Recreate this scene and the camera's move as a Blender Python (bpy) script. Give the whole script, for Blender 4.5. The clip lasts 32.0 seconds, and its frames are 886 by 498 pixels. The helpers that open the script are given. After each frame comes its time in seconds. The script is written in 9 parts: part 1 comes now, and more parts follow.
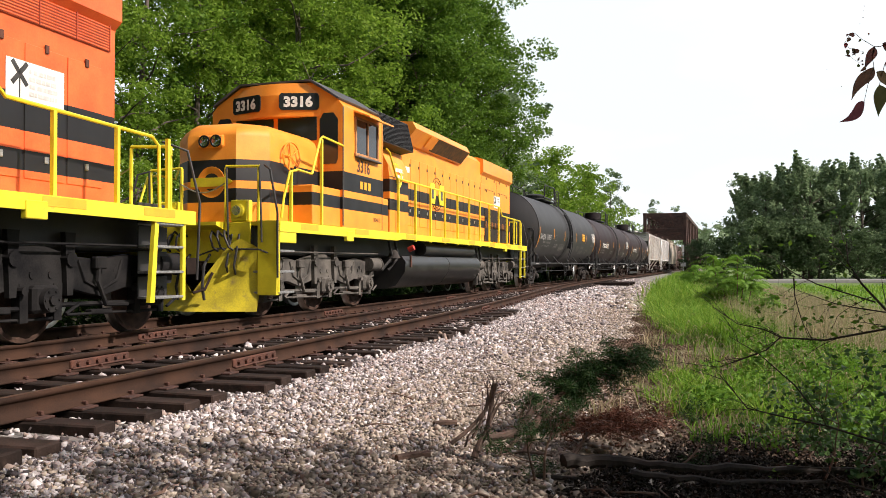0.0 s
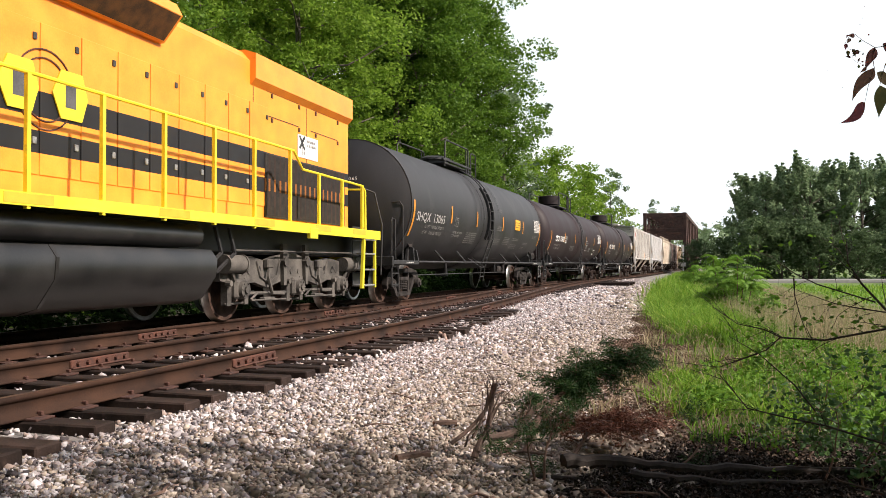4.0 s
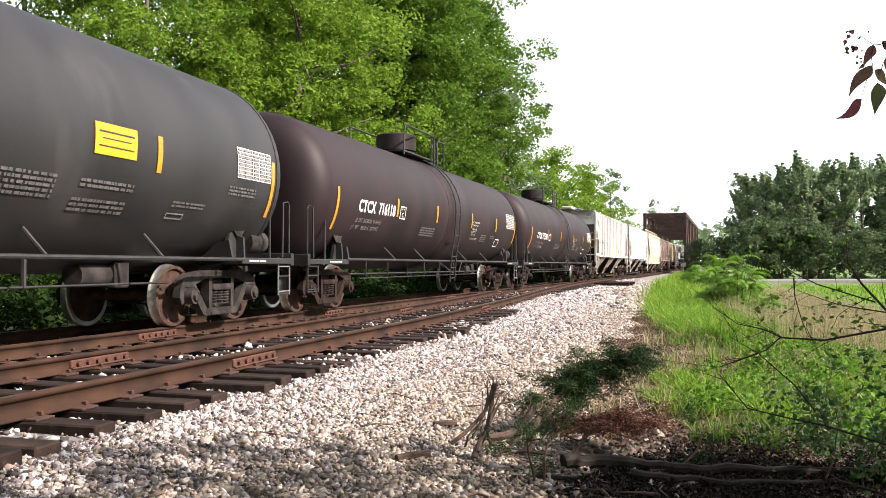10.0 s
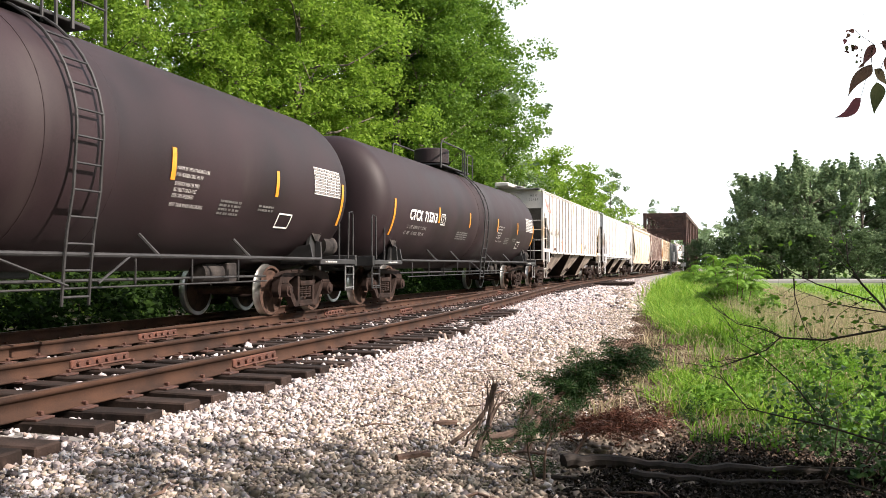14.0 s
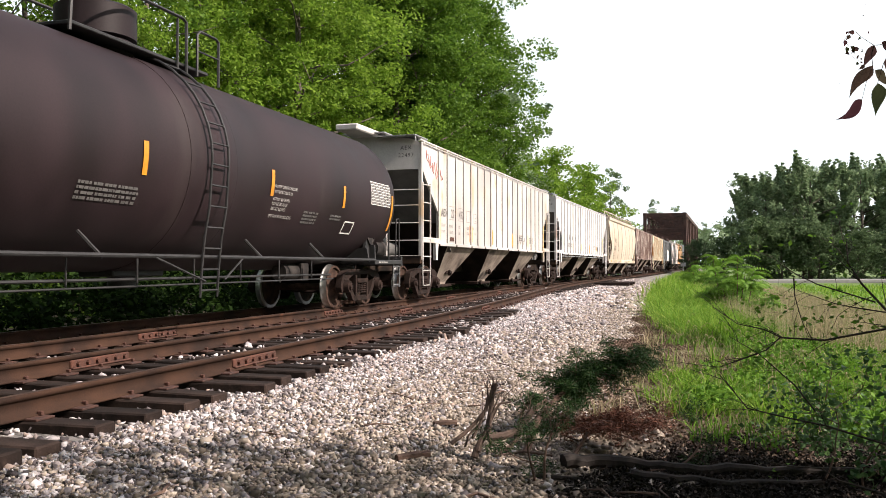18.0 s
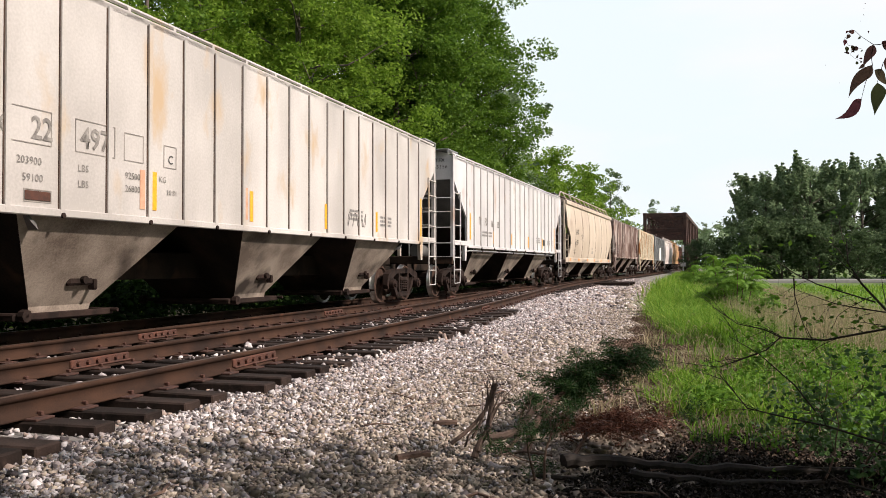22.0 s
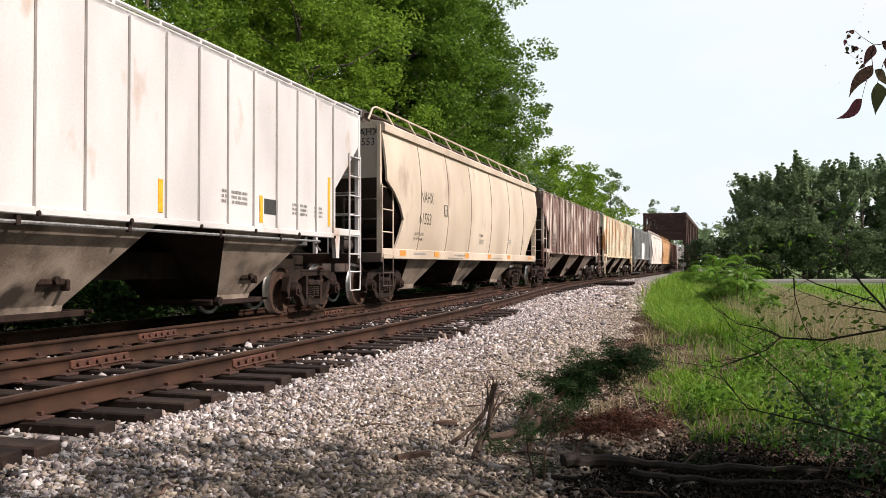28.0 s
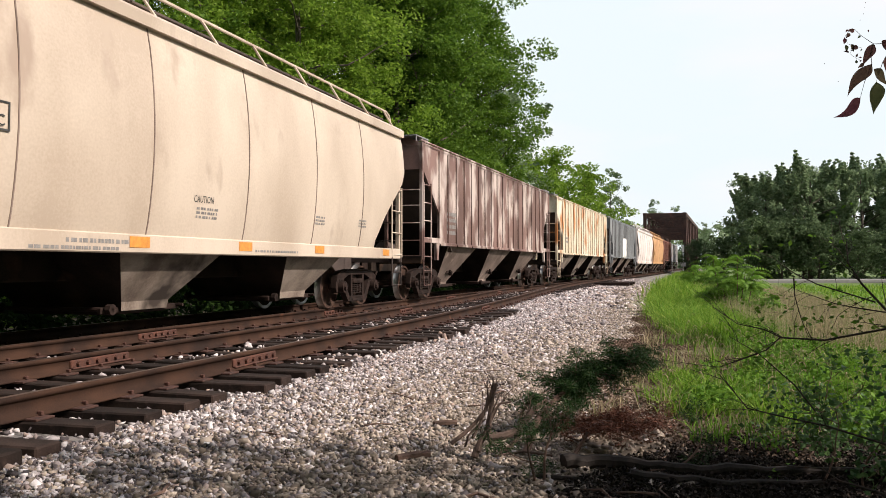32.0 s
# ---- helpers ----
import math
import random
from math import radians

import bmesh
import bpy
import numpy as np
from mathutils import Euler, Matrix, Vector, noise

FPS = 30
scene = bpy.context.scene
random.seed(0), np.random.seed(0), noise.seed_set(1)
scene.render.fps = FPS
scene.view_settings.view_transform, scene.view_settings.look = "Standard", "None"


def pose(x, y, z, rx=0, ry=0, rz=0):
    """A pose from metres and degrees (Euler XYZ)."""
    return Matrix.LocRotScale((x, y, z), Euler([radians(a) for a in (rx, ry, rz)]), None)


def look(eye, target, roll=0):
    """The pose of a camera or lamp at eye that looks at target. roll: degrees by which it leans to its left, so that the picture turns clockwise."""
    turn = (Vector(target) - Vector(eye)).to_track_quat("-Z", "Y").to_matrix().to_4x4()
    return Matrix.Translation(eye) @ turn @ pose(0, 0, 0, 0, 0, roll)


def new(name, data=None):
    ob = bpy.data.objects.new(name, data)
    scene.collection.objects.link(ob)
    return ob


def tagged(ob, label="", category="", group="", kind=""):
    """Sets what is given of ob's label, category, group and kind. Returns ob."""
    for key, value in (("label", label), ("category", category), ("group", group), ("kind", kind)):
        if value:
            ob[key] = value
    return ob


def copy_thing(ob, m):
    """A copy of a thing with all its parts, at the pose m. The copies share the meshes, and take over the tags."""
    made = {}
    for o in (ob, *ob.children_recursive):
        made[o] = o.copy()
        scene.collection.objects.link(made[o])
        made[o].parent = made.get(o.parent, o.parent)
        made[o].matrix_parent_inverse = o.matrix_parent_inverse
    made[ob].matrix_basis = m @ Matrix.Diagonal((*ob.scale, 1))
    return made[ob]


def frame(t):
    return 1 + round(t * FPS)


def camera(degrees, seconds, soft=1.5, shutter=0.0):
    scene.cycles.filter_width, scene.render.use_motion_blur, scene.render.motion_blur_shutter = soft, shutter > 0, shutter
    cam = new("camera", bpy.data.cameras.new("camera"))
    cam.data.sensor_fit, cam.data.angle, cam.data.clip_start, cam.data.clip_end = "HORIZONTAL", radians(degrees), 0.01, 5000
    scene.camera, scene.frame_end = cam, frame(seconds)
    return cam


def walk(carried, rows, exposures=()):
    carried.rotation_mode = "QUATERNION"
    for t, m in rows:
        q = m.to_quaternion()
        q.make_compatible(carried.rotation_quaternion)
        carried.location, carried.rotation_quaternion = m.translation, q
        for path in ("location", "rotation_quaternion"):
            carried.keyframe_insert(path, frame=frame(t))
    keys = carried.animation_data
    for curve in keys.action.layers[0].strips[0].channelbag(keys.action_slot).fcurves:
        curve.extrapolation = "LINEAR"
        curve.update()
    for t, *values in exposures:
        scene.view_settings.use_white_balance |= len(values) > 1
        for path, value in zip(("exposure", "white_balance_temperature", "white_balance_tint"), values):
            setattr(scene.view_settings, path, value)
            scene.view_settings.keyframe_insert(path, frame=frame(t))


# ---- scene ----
# A still camera on a tripod beside a railway siding.
cam = camera(55.76, 32.0, soft=0.65)
EYE = (0.0, 0.0, 0.876)
HELD = look(EYE, (0.0, 10.0, 0.876 + 10 * math.tan(radians(0.774))), -0.205)
walk(cam, [(0.0, HELD), (32.0, HELD)],
     exposures=[(0, 0.33, 6500, 18), (3.5, 0.4, 6500, 18), (6, 1.1, 6500, 18), (14, 1.1, 6500, 18), (18, 0.62, 6500, 18), (21, 0.2, 6500, 18), (32, 0.18, 6500, 18)])

# ---- daylight ----
SUN_AZ, SUN_EL = radians(112.0), radians(38.5)  # azimuth from +Y towards +X
world = bpy.data.worlds.new("sky")
scene.world = world
world.use_nodes = True
wn = world.node_tree
wn.nodes.clear()
sky = wn.nodes.new("ShaderNodeTexSky")
sky.sky_type = "NISHITA"
sky.sun_disc = False
sky.sun_elevation = SUN_EL
sky.sun_rotation = SUN_AZ
sky.air_density, sky.dust_density, sky.ozone_density = 1.0, 4.0, 1.0
haze = wn.nodes.new("ShaderNodeMixRGB")  # bright summer haze, thickest towards the horizon
aim = wn.nodes.new("ShaderNodeTexCoord")
parts = wn.nodes.new("ShaderNodeSeparateXYZ")
wn.links.new(aim.outputs["Generated"], parts.inputs[0])
thick = wn.nodes.new("ShaderNodeMapRange")
thick.inputs["From Min"].default_value, thick.inputs["From Max"].default_value = 0.3, 0.8
thick.inputs["To Min"].default_value, thick.inputs["To Max"].default_value = 0.97, 0.12
wn.links.new(parts.outputs[2], thick.inputs[0])
wn.links.new(thick.outputs[0], haze.inputs[0])
wisps = wn.nodes.new("ShaderNodeTexNoise")  # thin high cloud
wisps.inputs["Scale"].default_value, wisps.inputs["Detail"].default_value = 3.0, 5
flat = wn.nodes.new("ShaderNodeMapping")
flat.inputs["Scale"].default_value = (1, 1, 3.5)
wn.links.new(aim.outputs["Generated"], flat.inputs[0])
wn.links.new(flat.outputs[0], wisps.inputs[0])
veil = wn.nodes.new("ShaderNodeValToRGB")
veil.color_ramp.elements[0].position, veil.color_ramp.elements[1].position = 0.42, 0.68
veil.color_ramp.elements[0].color, veil.color_ramp.elements[1].color = (8.0, 9.25, 9.3, 1), (8.9, 9.3, 9.1, 1)
wn.links.new(wisps.outputs[0], veil.inputs[0])
wn.links.new(veil.outputs[0], haze.inputs[2])
bg = wn.nodes.new("ShaderNodeBackground")
bg.inputs["Strength"].default_value = 0.096
wout = wn.nodes.new("ShaderNodeOutputWorld")
wn.links.new(sky.outputs[0], haze.inputs[1])
wn.links.new(haze.outputs[0], bg.inputs[0])
wn.links.new(bg.outputs[0], wout.inputs[0])
sun = new("sun", bpy.data.lights.new("sun", "SUN"))
sun.data.energy, sun.data.angle, sun.data.color = 5.0, radians(0.6), (1.0, 0.92, 0.79)
SUN_DIR = Vector((math.sin(SUN_AZ) * math.cos(SUN_EL), math.cos(SUN_AZ) * math.cos(SUN_EL), math.sin(SUN_EL)))
sun.matrix_world = SUN_DIR.to_track_quat("Z", "Y").to_matrix().to_4x4()

# ---- the line of the railway: s metres along it, l metres towards the camera's side ----
BEND_S = (-15, 10, 30, 50, 75, 100, 130, 165, 210)
BEND_K = (-0.002531, -0.002543, -0.001048, 0.000082, 0.000328, 0.000039, -0.000173, -0.00021, -0.00021)
LINE_STEP = 0.5
LINE_S = np.arange(-120.0, 520.0 + LINE_STEP, LINE_STEP)
LINE_0 = int(np.searchsorted(LINE_S, 0.0))
LINE_TH = -np.cumsum(np.interp(LINE_S, BEND_S, BEND_K)) * LINE_STEP
LINE_TH += 0.258895 - LINE_TH[LINE_0]
LINE_X = np.cumsum(np.sin(LINE_TH)) * LINE_STEP
LINE_Y = np.cumsum(np.cos(LINE_TH)) * LINE_STEP
LINE_X += -8.4048 - LINE_X[LINE_0]
LINE_Y -= LINE_Y[LINE_0]
LINE_Z = -0.0071777 * LINE_S + 0.0531e-4 * LINE_S ** 2 * np.sign(LINE_S)


def on_line(s, l, dz=0.0):
    """World places, also for arrays; dz is the height over the railhead."""
    a = np.interp(s, LINE_S, LINE_TH)
    return (np.interp(s, LINE_S, LINE_X) + l * np.cos(a), np.interp(s, LINE_S, LINE_Y) - l * np.sin(a),
            np.interp(s, LINE_S, LINE_Z) + dz)


def line_pose(s, l=0.0, dz=0.0, turn=0.0):
    """A pose beside the line: local x runs along it (away from the camera), local -y towards the camera's side."""
    x, y, z = on_line(s, l, dz)
    a = float(np.interp(s, LINE_S, LINE_TH))
    return pose(float(x), float(y), float(z), 0, 0, 90 - math.degrees(a) + turn)


def from_line(x, y):
    """s and l of world places (arrays)."""
    x, y = np.asarray(x, float), np.asarray(y, float)
    s = np.zeros_like(x)
    i = np.argmin((x[..., None] - LINE_X[::8]) ** 2 + (y[..., None] - LINE_Y[::8]) ** 2, axis=-1) * 8
    for _ in range(3):
        a = LINE_TH[i]
        ds = (x - LINE_X[i]) * np.sin(a) + (y - LINE_Y[i]) * np.cos(a)
        s = LINE_S[i] + ds
        i = np.clip(np.rint((s - LINE_S[0]) / LINE_STEP).astype(int), 0, len(LINE_S) - 1)
    a = LINE_TH[i]
    return s, (x - LINE_X[i]) * np.cos(a) - (y - LINE_Y[i]) * np.sin(a)


SIDE_S = (-120, -20, 5, 13, 18, 25, 34, 45, 56, 64)
SIDE_L = (5.0, 3.1, 2.9, 3.0, 2.92, 2.45, 1.55, 0.6, 0.05, 0.0)


def siding(s):
    """The middle of the siding, which leaves the main line at its switch."""
    s = np.asarray(s, float)
    return sum(np.interp(s + d, SIDE_S, SIDE_L) for d in (-3, -1.5, 0, 1.5, 3)) / 5


def ground_dz(s, l):
    """Height of the ground over the railhead: crowned ballast, shoulders, low verges."""
    s, l = np.asarray(s, float), np.asarray(l, float)
    shoulder = np.maximum(siding(s) + 1.45, 1.55)
    r = l - shoulder
    right = np.interp(r, [-1, 0, 0.25, 1.0, 1.9, 3.2, 5.5, 9.0, 14.0, 60], [0, -0.02, -0.05, -0.15, -0.25, -0.31, -0.43, -0.83, -1.0, -1.1])
    left = np.interp(-1.75 - l, [-1, 0, 1.2, 2.6, 5, 14, 60], [0, 0, -0.35, -0.5, -0.45, -0.3, 0.2])
    return -0.245 + np.where(l > 0, right, left)


# ---- materials ----
def surface(name, dark, light, scale=3.0, rough=0.7, metal=0.0, bump=0.2, fine=60.0, spots=None, spot_scale=6.0,
            spot_at=0.62, streak=0.0, vary=0.0, spec=0.5, coat=0.0):
    """A paint, wood, stone or metal with variation at two scales, fine relief, spots of wear and runs down its sides."""
    m = bpy.data.materials.new(name)
    m.use_nodes = True
    n, k = m.node_tree.nodes, m.node_tree.links
    b = n["Principled BSDF"]
    b.inputs["Metallic"].default_value = metal
    b.inputs["Specular IOR Level"].default_value = spec
    b.inputs["Coat Weight"].default_value = coat
    tc = n.new("ShaderNodeTexCoord")
    big = n.new("ShaderNodeTexNoise")
    big.inputs["Scale"].default_value, big.inputs["Detail"].default_value = scale, 6
    small = n.new("ShaderNodeTexNoise")
    small.inputs["Scale"].default_value, small.inputs["Detail"].default_value = fine, 4
    if streak:
        mp = n.new("ShaderNodeMapping")
        mp.inputs["Scale"].default_value = (1, 1, streak)
        k.new(tc.outputs["Object"], mp.inputs[0])
        k.new(mp.outputs[0], big.inputs[0])
    else:
        k.new(tc.outputs["Object"], big.inputs[0])
    k.new(tc.outputs["Object"], small.inputs[0])
    mixf = n.new("ShaderNodeMath")
    mixf.operation = "MULTIPLY_ADD"
    mixf.inputs[1].default_value = 0.35
    k.new(small.outputs[0], mixf.inputs[0])
    k.new(big.outputs[0], mixf.inputs[2])
    ramp = n.new("ShaderNodeValToRGB")
    ramp.color_ramp.elements[0].position, ramp.color_ramp.elements[1].position = 0.5, 0.85
    ramp.color_ramp.elements[0].color, ramp.color_ramp.elements[1].color = (*dark, 1), (*light, 1)
    k.new(mixf.outputs[0], ramp.inputs[0])
    out = ramp.outputs[0]
    if vary:
        info = n.new("ShaderNodeObjectInfo")
        hsv = n.new("ShaderNodeHueSaturation")
        mr = n.new("ShaderNodeMapRange")
        mr.inputs["To Min"].default_value, mr.inputs["To Max"].default_value = 1 - vary, 1 + vary
        k.new(info.outputs["Random"], mr.inputs[0])
        k.new(mr.outputs[0], hsv.inputs["Value"])
        k.new(out, hsv.inputs["Color"])
        out = hsv.outputs[0]
    if spots:
        sp = n.new("ShaderNodeTexNoise")
        sp.inputs["Scale"].default_value, sp.inputs["Detail"].default_value = spot_scale, 8
        if streak:
            k.new(mp.outputs[0], sp.inputs[0])
        else:
            k.new(tc.outputs["Object"], sp.inputs[0])
        sr = n.new("ShaderNodeMapRange")
        sr.inputs["From Min"].default_value, sr.inputs["From Max"].default_value = spot_at, spot_at + 0.12
        k.new(sp.outputs[0], sr.inputs[0])
        mx = n.new("ShaderNodeMixRGB")
        mx.inputs[2].default_value = (*spots, 1)
        k.new(sr.outputs[0], mx.inputs[0])
        k.new(out, mx.inputs[1])
        out = mx.outputs[0]
    k.new(out, b.inputs["Base Color"])
    rr = n.new("ShaderNodeMapRange")
    rr.inputs["To Min"].default_value, rr.inputs["To Max"].default_value = max(rough - 0.12, 0.02), min(rough + 0.12, 1)
    k.new(big.outputs[0], rr.inputs[0])
    k.new(rr.outputs[0], b.inputs["Roughness"])
    if bump:
        bp = n.new("ShaderNodeBump")
        bp.inputs["Strength"].default_value, bp.inputs["Distance"].default_value = bump, 0.01
        k.new(mixf.outputs[0], bp.inputs["Height"])
        k.new(bp.outputs[0], b.inputs["Normal"])
    return m


def island_surface(name, colours, rough=0.9, bump=0.3, fine=80.0, spread=0.25, translucent=0.0):
    """For stones, blades and leaves joined in one mesh: each island takes a colour of its own."""
    m = bpy.data.materials.new(name)
    m.use_nodes = True
    n, k = m.node_tree.nodes, m.node_tree.links
    b = n["Principled BSDF"]
    b.inputs["Roughness"].default_value = rough
    b.inputs["Specular IOR Level"].default_value = 0.15 if translucent else 0.35
    geo = n.new("ShaderNodeNewGeometry")
    ramp = n.new("ShaderNodeValToRGB")
    e = ramp.color_ramp.elements
    while len(e) < len(colours):
        e.new(0.5)
    for i, c in enumerate(colours):
        e[i].position, e[i].color = i / max(len(colours) - 1, 1), (*c, 1)
    k.new(geo.outputs["Random Per Island"], ramp.inputs[0])
    tc = n.new("ShaderNodeTexCoord")
    ns = n.new("ShaderNodeTexNoise")
    ns.inputs["Scale"].default_value = fine
    k.new(tc.outputs["Object"], ns.inputs[0])
    hsv = n.new("ShaderNodeHueSaturation")
    mr = n.new("ShaderNodeMapRange")
    mr.inputs["To Min"].default_value, mr.inputs["To Max"].default_value = 1 - spread, 1 + spread
    k.new(ns.outputs[0], mr.inputs[0])
    k.new(mr.outputs[0], hsv.inputs["Value"])
    k.new(ramp.outputs[0], hsv.inputs["Color"])
    k.new(hsv.outputs[0], b.inputs["Base Color"])
    if bump:
        bp = n.new("ShaderNodeBump")
        bp.inputs["Strength"].default_value, bp.inputs["Distance"].default_value = bump, 0.005
        k.new(ns.outputs[0], bp.inputs["Height"])
        k.new(bp.outputs[0], b.inputs["Normal"])
    if translucent:
        tr = n.new("ShaderNodeBsdfTranslucent")
        k.new(hsv.outputs[0], tr.inputs[0])
        mix = n.new("ShaderNodeMixShader")
        mix.inputs[0].default_value = translucent
        k.new(b.outputs[0], mix.inputs[1])
        k.new(tr.outputs[0], mix.inputs[2])
        k.new(mix.outputs[0], n["Material Output"].inputs[0])
    return m


# ---- mesh building ----
class Geo:
    """Vertices and faces of one mesh, gathered shape by shape."""

    def __init__(self):
        self.v, self.f = [], []

    def add(self, verts, faces, m=None):
        o = len(self.v)
        if m is not None:
            verts = [m @ Vector(p) for p in verts]
        self.v.extend(tuple(p) for p in verts)
        self.f.extend(tuple(i + o for i in q) for q in faces)
        return self

    def box(self, x0, x1, y0, y1, z0, z1, b=0.008, m=None):
        """A box with chamfered edges."""
        x0, x1, y0, y1, z0, z1 = min(x0, x1), max(x0, x1), min(y0, y1), max(y0, y1), min(z0, z1), max(z0, z1)
        b = min(b, (x1 - x0) * 0.3, (y1 - y0) * 0.3, (z1 - z0) * 0.3)
        vs, ix = [], {}
        for sx in (0, 1):
            for sy in (0, 1):
                for sz in (0, 1):
                    c = ((x0, x1)[sx], (y0, y1)[sy], (z0, z1)[sz])
                    d = (b * (1 - 2 * sx), b * (1 - 2 * sy), b * (1 - 2 * sz))
                    for a in range(3):
                        ix[sx, sy, sz, a] = len(vs)
                        vs.append(tuple(c[i] + (d[i] if i != a else 0) for i in range(3)))
        fs = []
        for a in range(3):
            u, w = (a + 1) % 3, (a + 2) % 3
            for s in (0, 1):
                def key(p, q, a=a, u=u, w=w, s=s):
                    t = [0, 0, 0]
                    t[a], t[u], t[w] = s, p, q
                    return (*t, a)
                ring = [ix[key(0, 0)], ix[key(1, 0)], ix[key(1, 1)], ix[key(0, 1)]]
                fs.append(ring if s else ring[::-1])
            for p in (0, 1):
                for q in (0, 1):
                    def at(s, ax, a=a, u=u, w=w, p=p, q=q):
                        t = [0, 0, 0]
                        t[a], t[u], t[w] = s, p, q
                        return ix[(*t, ax)]
                    quad = [at(0, u), at(1, u), at(1, w), at(0, w)]
                    fs.append(quad if p != q else quad[::-1])
        for sx in (0, 1):
            for sy in (0, 1):
                for sz in (0, 1):
                    t = [ix[sx, sy, sz, a] for a in range(3)]
                    fs.append(t if (sx + sy + sz) % 2 else t[::-1])
        return self.add(vs, fs, m)

    def cyl(self, p0, p1, r0, r1=None, n=12, caps=True, m=None):
        r1 = r0 if r1 is None else r1
        p0, p1 = Vector(p0), Vector(p1)
        ax = (p1 - p0).normalized()
        u = ax.orthogonal().normalized()
        w = ax.cross(u)
        vs = []
        for p, r in ((p0, r0), (p1, r1)):
            for i in range(n):
                a = 2 * math.pi * i / n
                vs.append(p + u * (r * math.cos(a)) + w * (r * math.sin(a)))
        fs = [(i, (i + 1) % n, n + (i + 1) % n, n + i) for i in range(n)]
        if caps:
            fs += [tuple(range(n))[::-1], tuple(range(n, 2 * n))]
        return self.add(vs, fs, m)

    def tube(self, pts, r, n=6, m=None, r_end=None):
        """A bent round bar through the points."""
        pts = [Vector(p) for p in pts]
        vs, fs = [], []
        up = None
        for i, p in enumerate(pts):
            d = (pts[min(i + 1, len(pts) - 1)] - pts[max(i - 1, 0)]).normalized()
            if up is None:
                up = d.orthogonal().normalized()
            u = (up - d * up.dot(d))
            u = u.normalized() if u.length > 1e-6 else d.orthogonal().normalized()
            up = u
            w = d.cross(u)
            rr = r if r_end is None else r + (r_end - r) * i / (len(pts) - 1)
            for j in range(n):
                a = 2 * math.pi * j / n
                vs.append(p + u * (rr * math.cos(a)) + w * (rr * math.sin(a)))
        for i in range(len(pts) - 1):
            for j in range(n):
                a, b = i * n + j, i * n + (j + 1) % n
                fs.append((a, b, b + n, a + n))
        fs += [tuple(range(n))[::-1], tuple(range(len(vs) - n, len(vs)))]
        return self.add(vs, fs, m)

    def prism(self, poly, axis, d0, d1, m=None):
        """A flat outline given in the other two axes, drawn out along axis."""
        n = len(poly)
        vs = []
        for d in (d0, d1):
            for a, b in poly:
                vs.append({"x": (d, a, b), "y": (a, d, b), "z": (a, b, d)}[axis])
        fs = [(i, (i + 1) % n, n + (i + 1) % n, n + i) for i in range(n)]
        fs += [tuple(range(n))[::-1], tuple(range(n, 2 * n))]
        return self.add(vs, fs, m)

    def loft(self, rings, closed=True, cap=True, m=None):
        """Rings of equal length joined one to the next."""
        n = len(rings[0])
        vs = [p for r in rings for p in r]
        fs = []
        for i in range(len(rings) - 1):
            for j in range(n if closed else n - 1):
                a, b = i * n + j, i * n + (j + 1) % n
                fs.append((a, b, b + n, a + n))
        if cap:
            fs += [tuple(range(n))[::-1], tuple(range(len(vs) - n, len(vs)))]
        return self.add(vs, fs, m)

    def revolve(self, profile, axis, centre=(0, 0, 0), n=24, m=None):
        """Turn a profile of (distance along the axis, radius) round an axis."""
        rings = []
        for d, r in profile:
            ring = []
            for i in range(n):
                a = 2 * math.pi * i / n
                c, s = r * math.cos(a), r * math.sin(a)
                p = {"x": (d, c, s), "y": (s, d, c), "z": (c, s, d)}[axis]
                ring.append(Vector(p) + Vector(centre))
            rings.append(ring)
        return self.loft(rings, m=m)

    def mesh(self, name, material=None, smooth=None):
        me = bpy.data.meshes.new(name)
        me.from_pydata(self.v, [], self.f)
        bm = bmesh.new()
        bm.from_mesh(me)
        bmesh.ops.recalc_face_normals(bm, faces=bm.faces)
        bm.to_mesh(me)
        bm.free()
        if smooth:
            me.shade_smooth()
            me.set_sharp_from_angle(angle=radians(smooth))
        if material:
            me.materials.append(material)
        return me


def part(name, geo, material, parent, label="", smooth=35, at=None):
    """One mesh object under a thing or under a part."""
    ob = new(name, geo if isinstance(geo, bpy.types.Mesh) else geo.mesh(name, material, smooth))
    ob.parent = parent
    if at is not None:
        ob.matrix_basis = at
    if label:
        ob["label"] = label
    return ob


def thing(name, label, category, group="", kind="", at=None, geo=None, material=None, smooth=35):
    """A top-level thing: an empty that carries parts, or a single mesh."""
    ob = new(name, geo.mesh(name, material, smooth) if geo else None)
    if at is not None:
        ob.matrix_basis = at
    return tagged(ob, label, category, group, kind)


def raw_mesh(name, verts, faces, material, smooth=False):
    """A mesh from arrays; faces is an (n, 3) or (n, 4) array."""
    me = bpy.data.meshes.new(name)
    verts, faces = np.asarray(verts, np.float32), np.asarray(faces, np.int32)
    me.vertices.add(len(verts))
    me.vertices.foreach_set("co", verts.ravel())
    k = faces.shape[1]
    me.loops.add(faces.size)
    me.loops.foreach_set("vertex_index", faces.ravel())
    me.polygons.add(len(faces))
    me.polygons.foreach_set("loop_start", np.arange(0, faces.size, k, dtype=np.int32))
    me.update(calc_edges=True)
    me.validate()
    if smooth:
        me.shade_smooth()
    me.materials.append(material)
    return me


